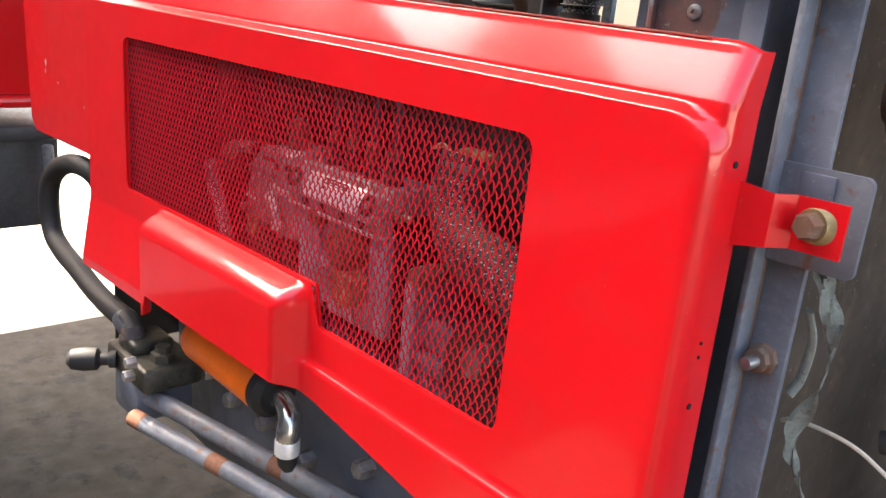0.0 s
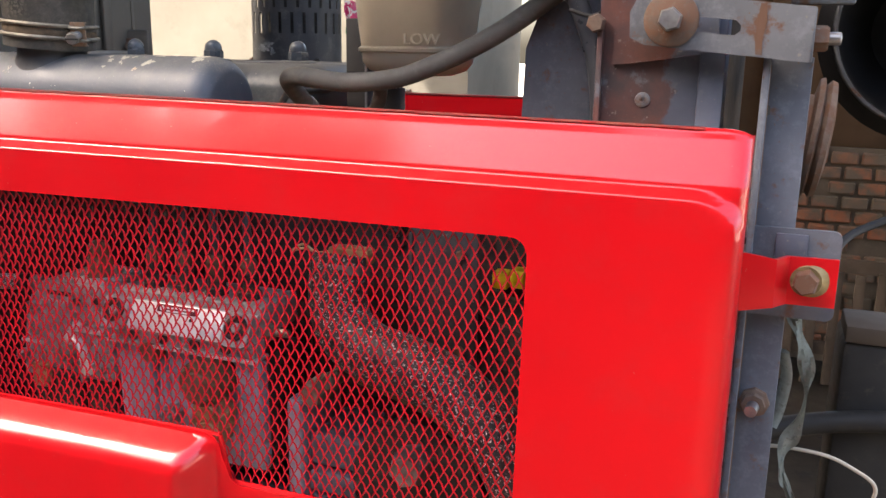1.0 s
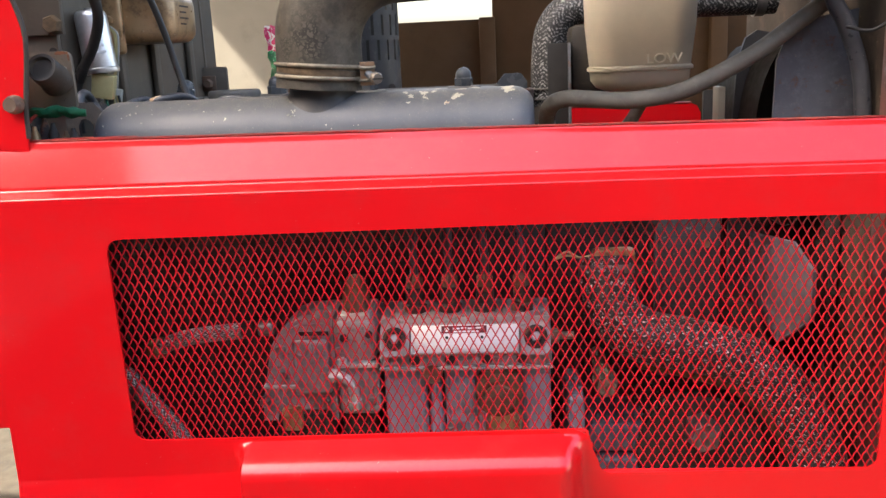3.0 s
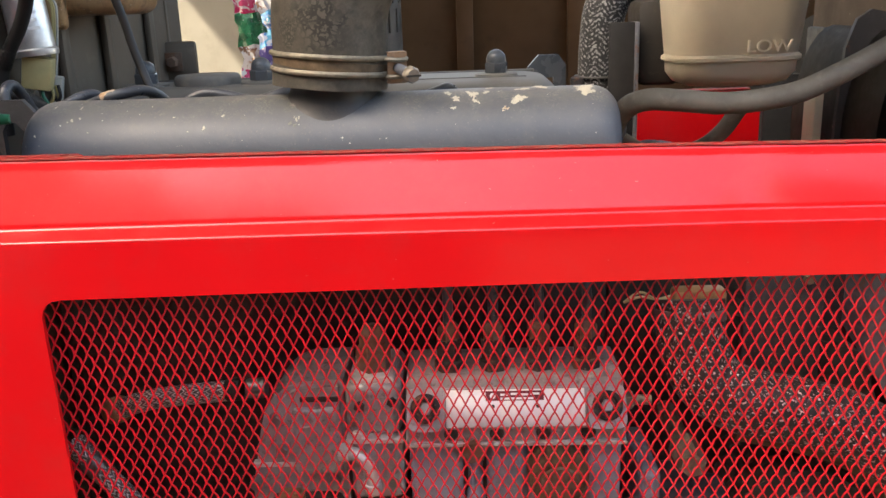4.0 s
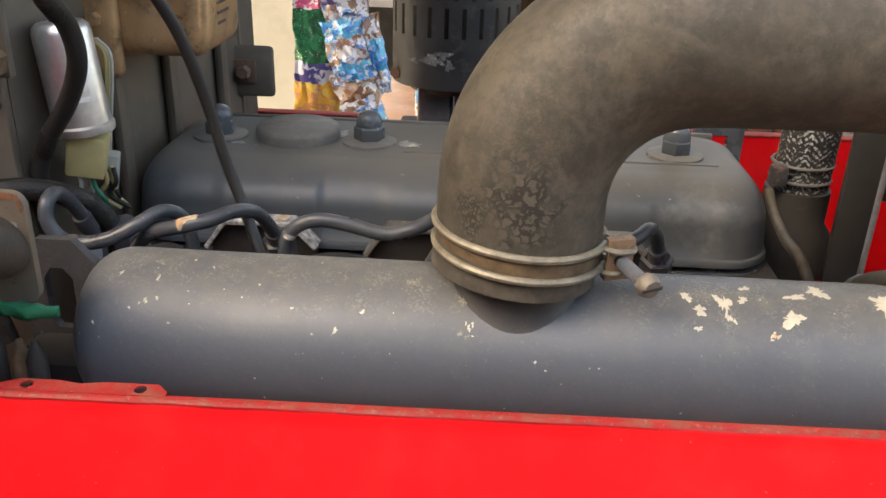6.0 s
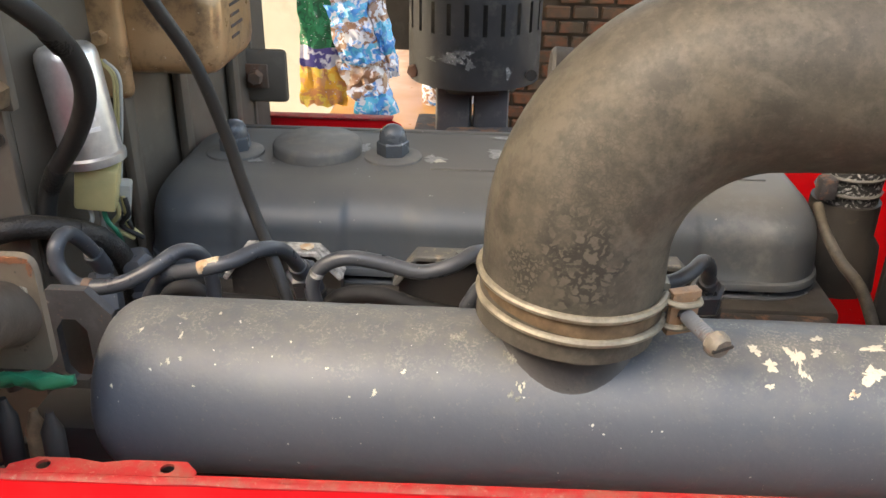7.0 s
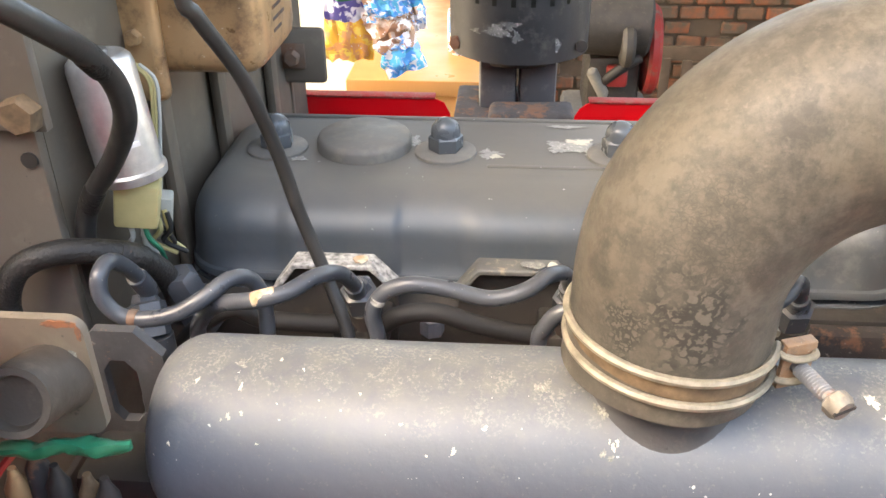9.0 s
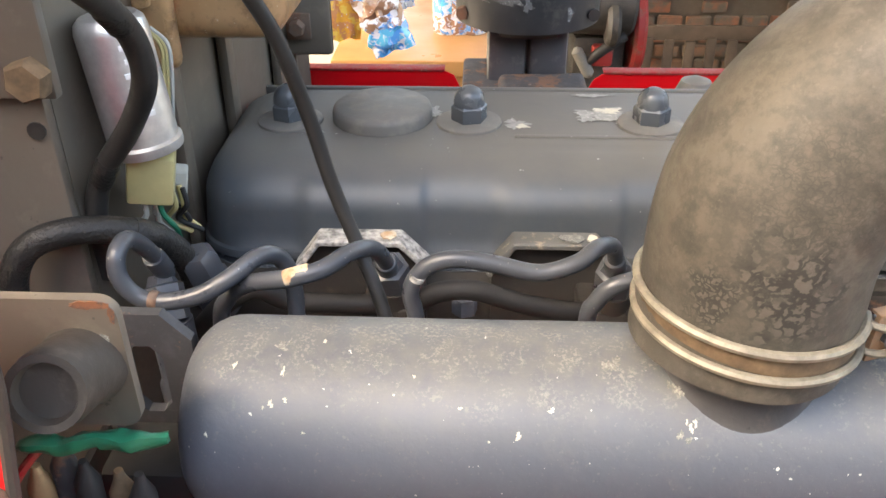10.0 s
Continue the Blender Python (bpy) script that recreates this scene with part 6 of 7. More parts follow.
# rag, wires at the post
bm = B()
pts = spline([(0.378, 0.066, 0.962), (0.3835, 0.068, 0.948), (0.3885, 0.070, 0.930), (0.3890, 0.070, 0.908), (0.3835, 0.069, 0.888), (0.3815, 0.068, 0.872), (0.388, 0.069, 0.856), (0.395, 0.070, 0.838), (0.396, 0.070, 0.80)], 6)
prev = None
for i, p in enumerate(pts):
    w = 0.0043 * (0.40 + 0.85 * abs(math.sin(i * 0.17 + 0.4)))
    tw = 1.3 * math.sin(i * 0.27)
    d = Vector((math.cos(tw), math.sin(tw), 0.15)) * w
    row = [bm.verts.new(p + d * s + Vector((0, 0.0015 * math.cos(s * 4 + i), 0))) for s in (-1, -0.5, 0, 0.5, 1)]
    if prev:
        for k in range(4):
            bm.faces.new((prev[k], prev[k + 1], row[k + 1], row[k]))
    prev = row
bmesh.ops.solidify(bm, geom=bm.faces[:], thickness=0.0012)
solo("rag_strip", bm, RAG, "dirty grey-green cloth strip hanging at the post", "rag")
line("cloth_scrap", [(0.376, 0.068, 0.94), (0.379, 0.072, 0.925), (0.377, 0.074, 0.905), (0.374, 0.072, 0.895)], 0.004, RAG, "small grey-green cloth scrap", "rag", 8, "", 0.4)
line("white_wire", [(0.368, 0.085, 0.874), (0.377, 0.082, 0.879), (0.402, 0.080, 0.8795), (0.418, 0.080, 0.874), (0.4295, 0.080, 0.866), (0.428, 0.080, 0.852), (0.420, 0.080, 0.82)], 0.0011, RESERVOIR, "thin dirty white wire loop", "wire", 8)
line("black_lead", [(0.395, 0.085, 0.992), (0.405, 0.10, 1.000), (0.425, 0.115, 1.008), (0.46, 0.13, 1.025), (0.52, 0.14, 1.05)], 0.0022, BLACK, "twisted black lead from the bracket", "wire", 8)
line("cross_shaft", [(0.36, 0.27, 0.800), (0.415, 0.28, 0.815), (0.477, 0.28, 0.826), (0.60, 0.28, 0.838)], 0.0085, DARK, "dark steering rod behind the post", "rod", 12)
chas = thing("chassis_rail", (0.45, 0.35, 0.5), "dark chassis frame and brackets of the machine", "chassis")
bm = B()
box(bm, (-0.30, 0.20, 0.56), (0.60, 0.30, 0.66), 0.006)
part("rail", bm, DARK, chas)
bm = B()
box(bm, (0.02, 0.21, 0.0), (0.12, 0.30, 0.57), 0.01)
part("axle_support", bm, DARK, chas)
bm = B()
box(bm, (0.425, 0.29, 0.60), (0.475, 0.36, 0.880), 0.006)
box(bm, (0.40, 0.26, 0.56), (0.50, 0.36, 0.70), 0.01)
part("strut", bm, DARK, chas)
bm = B()
box(bm, (0.426, 0.288, 0.8795), (0.464, 0.34, 0.893), 0.002)
part("pad", bm, WOOD_GREY, chas, "pale wooden pad")

# ---- behind the screen ----
pump = thing("injection_pump", (-0.02, 0.10, 0.80), "grey cast injection pump with a bright label plate", "fuel pump")
bm = B()
box(bm, (-0.0845, 0.0815, 0.8945), (0.0435, 0.130, 0.9175), 0.003)
part("upper_body", bm, ALU, pump)
bm = B()
tilt = Matrix.Translation((0, 0.0650, 0.8945)) @ Matrix.Rotation(radians(-29), 4, "X") @ Matrix.Translation((0, -0.0742, -0.8945))
box(bm, (-0.0840, 0.0768, 0.8935), (0.0430, 0.0850, 0.9175), 0.002, tilt)
part("sloping_face", bm, ALU, pump)
bm = B()
box(bm, (-0.0605, 0.0742, 0.8945), (0.0195, 0.0772, 0.9160), 0.0006, tilt)
lab = part("label_plate", bm, LABEL, pump, "bright silver label plate")
bm = B()
box(bm, (-0.0375, 0.0736, 0.9095), (-0.0040, 0.0742, 0.9150), 0, tilt)
part("print_block", bm, LABEL_RED, lab)
bm = B()
revolve(bm, tilt @ Vector((-0.0335, 0.0736, 0.9122)), tilt @ Vector((-0.0335, 0.0732, 0.9122)), [(0.0017, 0), (0.0017, 1)], 14)
part("print_dot", bm, LABEL, lab)
for x0, x1, z in ((-0.0290, -0.024, 0.9128), (-0.0230, -0.019, 0.9132), (-0.0180, -0.013, 0.9128), (-0.0120, -0.0065, 0.9132), (-0.0290, -0.0100, 0.9106)):
    bm = B()
    box(bm, (x0, 0.0731, z - 0.0006), (x1, 0.0736, z + 0.0006), 0, tilt)
    part("print_bar", bm, LABEL, lab)
for x in (-0.0335, -0.0075):
    bm = B()
    rod(bm, tilt @ Vector((x, 0.0742, 0.9062)), tilt @ Vector((x, 0.0732, 0.9062)), 0.0012, 8)
    part("rivet", bm, DARK, lab)
for x in (-0.0722, 0.0318):
    bm = B()
    plate(bm, rounded(x - 0.0108, 0.8925, x + 0.0108, 0.9170, 0.0050), 0.005, tilt @ Matrix.Translation((0, 0.0715, 0)))
    lug = part("lug", bm, ALU, pump, "worn casting lug")
    bm = B()
    revolve(bm, tilt @ Vector((x, 0.0720, 0.9055)), tilt @ Vector((x, 0.0688, 0.9055)), [(0.0086, 0), (0.0086, 0.8), (0.0078, 1.0), (0.0060, 1.0), (0.0055, 0.3), (0.0004, 0.3)], 24)
    part("cap_screw", bm, RUST_BOSS, lug, "dark oily socket screw")
    bm = B()
    revolve(bm, tilt @ Vector((x, 0.0716, 0.9055)), tilt @ Vector((x, 0.0694, 0.9055)), [(0.0040, 0), (0.0040, 0.7), (0.0032, 1.0)], 6)
    part("socket", bm, STEEL, lug)
bm = B()
box(bm, (-0.0845, 0.0700, 0.8825), (0.0435, 0.0860, 0.8945), 0.0022, None, 3)
part("rail", bm, ALU, pump)
bm = B()
box(bm, (-0.0850, 0.0690, 0.8800), (0.0440, 0.0880, 0.8824), 0.0006)
part("rail_lip", bm, ALU_BRIGHT, pump, "bright machined lip")
for x in (-0.0580, -0.0315, -0.0045, 0.0215):
    bm = B()
    revolve(bm, (x, 0.0702, 0.8885), (x, 0.0680, 0.8885), [(0.0042, 0), (0.0042, 0.7), (0.0034, 1)], 14)
    part("plug_screw", bm, DARK, pump)
# lower body: two rounded pale fields with a dark recess between them
bm = B()
box(bm, (-0.084, 0.0880, 0.790), (0.043, 0.135, 0.8800), 0.004)
part("lower_body", bm, DARK, pump)
for x0, x1 in ((-0.0835, -0.0515), (-0.0375, -0.0130), (0.0210, 0.0428)):
    bm = B()
    box(bm, (x0, 0.0765, 0.792), (x1, 0.0900, 0.8798), 0.0055, None, 4)
    for v in bm.verts:
        v.co.y += 0.0040 * (0.8798 - v.co.z) / 0.08 + 0.0004 * noise.noise(v.co * 60)
    part("side_field", bm, PUMP_GREY, pump, "pale blue-grey cast field")
bm = B()
box(bm, (-0.0132, 0.0830, 0.792), (0.0212, 0.0905, 0.8796), 0.003)
part("web", bm, PUMP_GREY, pump)
bm = B()
revolve(bm, (-0.0445, 0.0860, 0.800), (-0.0445, 0.0860, 0.874), [(0.0058, 0), (0.0058, 0.55), (0.0044, 0.6), (0.0044, 1)], 14)
part("adjuster", bm, PUMP_GREY, pump)
bm = B()
hexbolt(bm, (-0.0455, 0.0800, 0.8765), (-0.0455, 0.0680, 0.8765), 0.0085)
part("rusty_bolt", bm, RUST, pump)
bm = B()
revolve(bm, (0.0040, 0.0830, 0.8640), (0.0040, 0.0590, 0.8610), [(0.0175, 0), (0.0178, 0.2), (0.0178, 0.75), (0.0165, 0.93), (0.0150, 1)], 36)
cap_ob = part("round_cap", bm, OCHRE, pump, "rust-brown round cap")
bm = B()
revolve(bm, (0.0040, 0.0590, 0.8610), (0.0040, 0.0570, 0.8608), [(0.0120, 0), (0.0112, 1)], 24)
part("cap_face", bm, RUST, cap_ob)
for z, r in ((0.838, 0.0150), (0.826, 0.0125)):
    bm = B()
    revolve(bm, (0.0070, 0.0800, z), (0.0070, 0.0620, z - 0.002), [(r, 0), (r, 0.8), (r * 0.86, 1)], 6, 0.3)
    part("brass_nut", bm, BRONZE, pump, "oily brass hexagonal nut")
bm = B()
hexbolt(bm, (-0.030, 0.0790, 0.830), (-0.030, 0.0690, 0.830), 0.0075)
hexbolt(bm, (-0.030, 0.0690, 0.830), (-0.030, 0.0650, 0.830), 0.0045)
part("low_bolt", bm, STEEL, pump)
for k, x in enumerate((-0.0585, -0.0320, -0.0050, 0.0230)):
    bm = B()
    revolve(bm, (x, 0.098, 0.915), (x, 0.098, 0.937), [(0.0090, 0), (0.0090, 0.35), (0.0074, 0.40), (0.0074, 1.0)], 6, 0.2 * k)
    dv = part("delivery_valve", bm, RUST_BOSS, pump, "rust-stained delivery valve")
    bm = B()
    revolve(bm, (x, 0.098, 0.936), (x, 0.098, 0.947), [(0.0068, 0), (0.0068, 0.7), (0.0042, 1.0)], 6, 0.2 * k + 0.3)
    part("union_nut", bm, RUST, dv)
    bm = B()
    tube(bm, [(x, 0.098, 0.944), (x, 0.098, 0.965), (x - 0.003 * k, 0.102, 0.99), (x - 0.01 * k - 0.02, 0.11, 1.02)], 0.0031, 10, 5)
    part("delivery_pipe", bm, PIPE, pump)
bm = B()
hexbolt(bm, (0.043, 0.088, 0.899), (0.050, 0.088, 0.899), 0.0058)
rod(bm, (0.050, 0.088, 0.899), (0.061, 0.088, 0.899), 0.0030, 12, 0.0005)
part("end_stud", bm, CLAMP, pump)

gov = thing("governor_housing", (-0.14, 0.10, 0.82), "grey cast aluminium governor housing with bolts", "fuel pump")
bm = B()
plate(bm, [(-0.181, 0.835), (-0.1805, 0.850), (-0.1765, 0.868), (-0.1735, 0.884), (-0.1700, 0.897), (-0.1640, 0.9065), (-0.1560, 0.9135), (-0.1470, 0.9170), (-0.1215, 0.9178), (-0.1215, 0.835)], 0.05, Matrix.Translation((0, 0.0835, 0)))
part("housing", bm, ALU, gov)
bm = B()
plate(bm, [(-0.1740, 0.866), (-0.1705, 0.884), (-0.1670, 0.896), (-0.1615, 0.9035), (-0.1545, 0.9105), (-0.1465, 0.9140), (-0.1240, 0.9148), (-0.1240, 0.866)], 0.004, Matrix.Translation((0, 0.0800, 0)))
part("cover_plate", bm, ALU, gov)
bm = B()
box(bm, (-0.1525, 0.0765, 0.8590), (-0.1240, 0.0830, 0.9020), 0.0028, None, 3)
part("raised_panel", bm, ALU, gov)
bm = B()
box(bm, (-0.1470, 0.0790, 0.9055), (-0.1240, 0.0803, 0.9088), 0.0004)
part("dark_groove", bm, DARK, gov, "dark groove strip")
bm = B()
box(bm, (-0.1790, 0.0795, 0.8625), (-0.1240, 0.0850, 0.8660), 0.0012)
part("seam", bm, ALU_BRIGHT, gov, "bright machined seam")
bm = B()
revolve(bm, (-0.1440, 0.0765, 0.8960), (-0.1440, 0.0740, 0.8960), [(0.0072, 0), (0.0070, 0.7), (0.0060, 1), (0.0045, 1), (0.0042, 0.5), (0.0003, 0.5)], 20)
part("boss_screw", bm, ALU, gov)
bm = B()
box(bm, (-0.1198, 0.0730, 0.8855), (-0.0865, 0.130, 0.9190), 0.0065, None, 4)
part("upper_block", bm, ALU, gov)
bm = B()
box(bm, (-0.1160, 0.0760, 0.9175), (-0.0905, 0.120, 0.9225), 0.0020)
part("lid", bm, ALU_BRIGHT, gov, "worn bright lid")
bm = B()
box(bm, (-0.1200, 0.0705, 0.8820), (-0.0860, 0.0900, 0.8856), 0.0012)
part("ledge", bm, ALU_BRIGHT, gov, "bright machined ledge")
bm = B()
box(bm, (-0.1190, 0.0755, 0.8420), (-0.0870, 0.130, 0.8818), 0.0050, None, 4)
part("lower_block", bm, ALU, gov)
bm = B()
hexbolt(bm, (-0.103, 0.090, 0.921), (-0.103, 0.090, 0.938), 0.0105)
plug_ob = part("rusty_plug", bm, RUST, gov, "rusty hexagonal plug")
bm = B()
revolve(bm, (-0.103, 0.090, 0.938), (-0.103, 0.090, 0.950), [(0.0082, 0), (0.0082, 0.5), (0.0060, 0.85), (0.002, 1)], 20)
part("plug_dome", bm, RUST, plug_ob)
for x, z, r, m in ((-0.1110, 0.9055, 0.0034, DARK), (-0.1150, 0.8960, 0.0030, STEEL), (-0.1130, 0.8870, 0.0036, ALU_BRIGHT), (-0.0920, 0.9080, 0.0030, DARK)):
    bm = B()
    hexbolt(bm, (x, 0.0735, z), (x, 0.0705, z), r)
    part("bolt", bm, m, gov)
for x, z in ((-0.1775, 0.853), (-0.1600, 0.875), (-0.1300, 0.852), (-0.0930, 0.853), (-0.1620, 0.895)):
    bm = B()
    hexbolt(bm, (x, 0.0820, z), (x, 0.0750, z), 0.0042)
    part("bolt", bm, STEEL, gov)
bm = B()
tube(bm, [(-0.121, 0.0740, 0.8755), (-0.114, 0.0705, 0.8755), (-0.1085, 0.0695, 0.871), (-0.1060, 0.0700, 0.863), (-0.1055, 0.0715, 0.853)], 0.0040, 12, 5)
elbow_ob = part("elbow_fitting", bm, ALU_BRIGHT, gov, "bright bent fitting")
for a, b in (((-0.1235, 0.0745, 0.8755), (-0.1180, 0.0725, 0.8755)), ((-0.1056, 0.0708, 0.8570), (-0.1054, 0.0722, 0.8500))):
    bm = B()
    revolve(bm, a, b, [(0.0054, 0), (0.0056, 0.2), (0.0056, 0.8), (0.0050, 1)], 8)
    part("nut", bm, ALU_BRIGHT, elbow_ob)
bm = B()
box(bm, (-0.170, 0.0780, 0.80), (-0.125, 0.125, 0.8440), 0.006)
box(bm, (-0.120, 0.0820, 0.79), (-0.092, 0.125, 0.8450), 0.006)
part("foot", bm, OLIVE, gov, "oily olive-brown foot")
bm = B()
box(bm, (-0.1640, 0.0725, 0.8300), (-0.1480, 0.0800, 0.8500), 0.003)
part("brass_block", bm, BRONZE, gov, "oily brass lever block")

hose("braided_fuel_hose", [(-0.268, 0.112, 0.888), (-0.258, 0.108, 0.893), (-0.240, 0.104, 0.8985), (-0.215, 0.102, 0.902), (-0.195, 0.102, 0.9035)], 0.0064, SILVER_BRAID, "thin fuel hose in silver-flecked braid", (("ferrule", (-0.197, 0.102, 0.9035), (-0.188, 0.102, 0.9045), 0.0070, DARK), ("ferrule", (-0.184, 0.102, 0.9048), (-0.172, 0.102, 0.9052), 0.0062, STEEL), ("end_nut", (-0.268, 0.112, 0.888), (-0.278, 0.116, 0.884), 0.0085, BRONZE)), "hose", 14)
hose("braided_fuel_hose", [(-0.300, 0.105, 0.868), (-0.288, 0.100, 0.858), (-0.276, 0.098, 0.844), (-0.263, 0.098, 0.826), (-0.252, 0.098, 0.805), (-0.245, 0.098, 0.78)], 0.0070, SILVER_BRAID, "thin fuel hose in silver-flecked braid", (("ferrule", (-0.282, 0.099, 0.851), (-0.289, 0.1005, 0.859), 0.0078, STEEL),), "hose", 14)
sleeve_path = [(0.088, 0.115, 0.952), (0.0885, 0.108, 0.929), (0.0970, 0.101, 0.906), (0.118, 0.094, 0.8938), (0.150, 0.090, 0.8880), (0.183, 0.086, 0.878), (0.211, 0.082, 0.857), (0.231, 0.079, 0.827), (0.243, 0.077, 0.789), (0.248, 0.076, 0.75)]
sleeved = hose("bypass_hose", sleeve_path, 0.0205, SLEEVE, "thick hose in dark heat sleeve with white flecks", (("clamp", (0.088, 0.1140, 0.947), (0.088, 0.1120, 0.939), 0.0212, STEEL),), "hose", 28)
bm = B()
tube(bm, [(x - 0.004, y + 0.002, z - 0.0115) for x, y, z in sleeve_path[3:]], 0.0138, 18, 6)
part("bare_underside", bm, OCHRE, sleeved, "bare rust-brown underside")
blkf = thing("timing_case", (0.13, 0.16, 0.72), "dark rusty timing case with a large bolt", "engine part")
bm = B()
plate(bm, [(0.045, 0.72), (0.045, 0.99), (0.085, 0.99), (0.12, 0.93), (0.21, 0.90), (0.235, 0.84), (0.235, 0.72)], 0.06, Matrix.Translation((0, 0.150, 0)))
part("case", bm, DARK, blkf)
bm = B()
box(bm, (0.115, 0.235, 0.72), (0.268, 0.300, 0.975), 0.004)
box(bm, (0.06, 0.19, 0.72), (0.14, 0.30, 0.90), 0.004)
part("rear_plate", bm, DARK, blkf)
bm = B()
revolve(bm, (0.156, 0.148, 0.800), (0.156, 0.090, 0.800), [(0.052, 0), (0.052, 0.3), (0.040, 0.4), (0.044, 0.6), (0.050, 0.8), (0.048, 1)], 36)
part("pulley", bm, DARK, blkf, "dark oily crank pulley")
bm = B()
hexbolt(bm, (0.156, 0.090, 0.822), (0.156, 0.070, 0.822), 0.013)
part("pulley_bolt", bm, STEEL, blkf, "worn pulley bolt")
bm = B()
hexbolt(bm, (0.084, 0.100, 0.862), (0.084, 0.074, 0.862), 0.0092)
rod(bm, (0.084, 0.150, 0.862), (0.084, 0.099, 0.862), 0.006, 12)
part("stud", bm, CLAMP, blkf, "pale worn hexagonal stud")
bm = B()
box(bm, (0.0560, 0.088, 0.76), (0.0690, 0.15, 0.850), 0.004, None, 3)
part("pump_flange", bm, PUMP_GREY, blkf, "pale blue-grey pump flange")
for z0, z1, y0 in ((0.762, 0.778, 0.094), (0.781, 0.797, 0.090), (0.800, 0.824, 0.094)):
    bm = B()
    box(bm, (0.0720, y0, z0), (0.1180, 0.15, z1), 0.004, None, 3)
    part("stepped_casting", bm, CASE_BLUE, blkf, "blue-grey stepped casting")
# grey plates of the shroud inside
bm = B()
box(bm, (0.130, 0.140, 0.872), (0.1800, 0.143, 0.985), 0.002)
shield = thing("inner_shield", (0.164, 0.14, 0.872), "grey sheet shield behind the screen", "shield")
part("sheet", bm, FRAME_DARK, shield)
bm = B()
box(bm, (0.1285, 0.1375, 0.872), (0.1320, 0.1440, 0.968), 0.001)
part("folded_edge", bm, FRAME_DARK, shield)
for z in (0.885, 0.955):
    bm = B()
    hexbolt(bm, (0.168, 0.140, z), (0.168, 0.136, z), 0.0035)
    part("bolt", bm, RUST, shield)
bm = B()
plate(bm, [(0.0, 0.900), (0.0, 0.938), (0.030, 0.955), (0.100, 0.950), (0.100, 0.905), (0.045, 0.868)], 0.003, Matrix.Translation((0.243, 0.108, 0)) @ Matrix.Rotation(radians(103), 4, "Z"))
part("blade", bm, FRAME, shr)
plug = thing("wire_joint", (0.09, 0.118, 0.945), "brown plastic joint with two loose yellow wires", "wires")
bm = B()
box(bm, (0.078, 0.112, 0.946), (0.110, 0.126, 0.958), 0.003)
part("joint", bm, BRONZE, plug)
for dz in (0.0, 0.003):
    bm = B()
    tube(bm, [(0.080, 0.118, 0.951 + dz), (0.068, 0.116, 0.952), (0.058, 0.115, 0.954 + dz), (0.048, 0.114, 0.951)], 0.0009, 6, 5)
    part("wire", bm, PLASTIC_Y, plug)
bm = B()
box(bm, (0.10, 0.114, 0.944), (0.108, 0.122, 0.948), 0.001)
part("tip", bm, BRASS, plug)

tag = thing("yellow_connector", (0.183, 0.215, 0.913), "bright yellow plastic connector behind the screen", "connector")
for x0, x1, z0, z1 in ((0.1655, 0.1780, 0.9100, 0.9235), (0.1800, 0.1915, 0.9120, 0.9265)):
    bm = B()
    box(bm, (x0, 0.2180, z0), (x1, 0.2330, z1), 0.0015)
    part("shell", bm, YELLOW, tag)

# ---- low on the left ----
fil = thing("fuel_filter", (-0.10, 0.03, 0.71), "orange cylindrical filter with a steel drain elbow", "filter")
fa, fb = Vector((-0.174, 0.030, 0.729)), Vector((-0.042, 0.030, 0.729))
bm = B()
revolve(bm, fa, fb, [(0.010, 0), (0.0205, 0.03), (0.0220, 0.08), (0.0220, 0.98), (0.021, 1)], 32)
part("canister", bm, ORANGE, fil)
bm = B()
revolve(bm, fb, fb + Vector((0.016, 0, 0)), [(0.0225, 0), (0.0225, 0.6), (0.017, 1)], 32)
part("ring", bm, BLACK, fil)
bm = B()
tube(bm, [fb + Vector((0.012, 0, 0)), fb + Vector((0.034, -0.004, 0.002)), fb + Vector((0.048, -0.008, -0.002)), fb + Vector((0.052, -0.012, -0.012)), fb + Vector((0.052, -0.012, -0.024))], 0.0095, 14, 5)
part("elbow", bm, CHROME, fil, "bright plated elbow")
bm = B()
p = fb + Vector((0.052, -0.012, -0.020))
revolve(bm, p, p + Vector((0, 0, -0.014)), [(0.0098, 0), (0.0105, 0.1), (0.0105, 0.9), (0.009, 1)], 16)
part("drain_nut", bm, ALU_BRIGHT, fil)
bm = B()
revolve(bm, p + Vector((0, 0, -0.014)), p + Vector((0.003, 0, -0.028)), [(0.0085, 0), (0.008, 0.6), (0.004, 1)], 14)
part("drain_plug", bm, BLACK, fil)
side_pl = thing("crankcase_side", (-0.08, 0.08, 0.60), "blue-grey painted crankcase side with bolts", "engine part")
bm = B()
box(bm, (-0.31, 0.070, 0.560), (0.20, 0.150, 0.768), 0.006)
part("casting", bm, CASE_BLUE, side_pl)
for x, z in ((-0.165, 0.655), (-0.03, 0.655), (0.055, 0.690), (-0.215, 0.665), (-0.20, 0.71), (-0.10, 0.66)):
    bm = B()
    hexbolt(bm, (x, 0.070, z), (x, 0.055, z), 0.0085)
    part("bolt", bm, STEEL, side_pl)
rods = thing("steering_rods", (-0.05, 0.0, 0.64), "two grey steel rods with rust-orange wear", "rod")
bm = B()
rod(bm, (-0.236, -0.004, 0.652), (0.35, 0.125, 0.652), 0.0095, 16)
part("upper_rod", bm, ARM, rods)
bm = B()
rod(bm, (-0.205, -0.022, 0.640), (0.35, 0.108, 0.640), 0.0085, 16)
part("lower_rod", bm, FRAME, rods)
bm = B()
rod(bm, (-0.206, -0.0222, 0.640), (-0.188, -0.018, 0.640), 0.0088, 16)
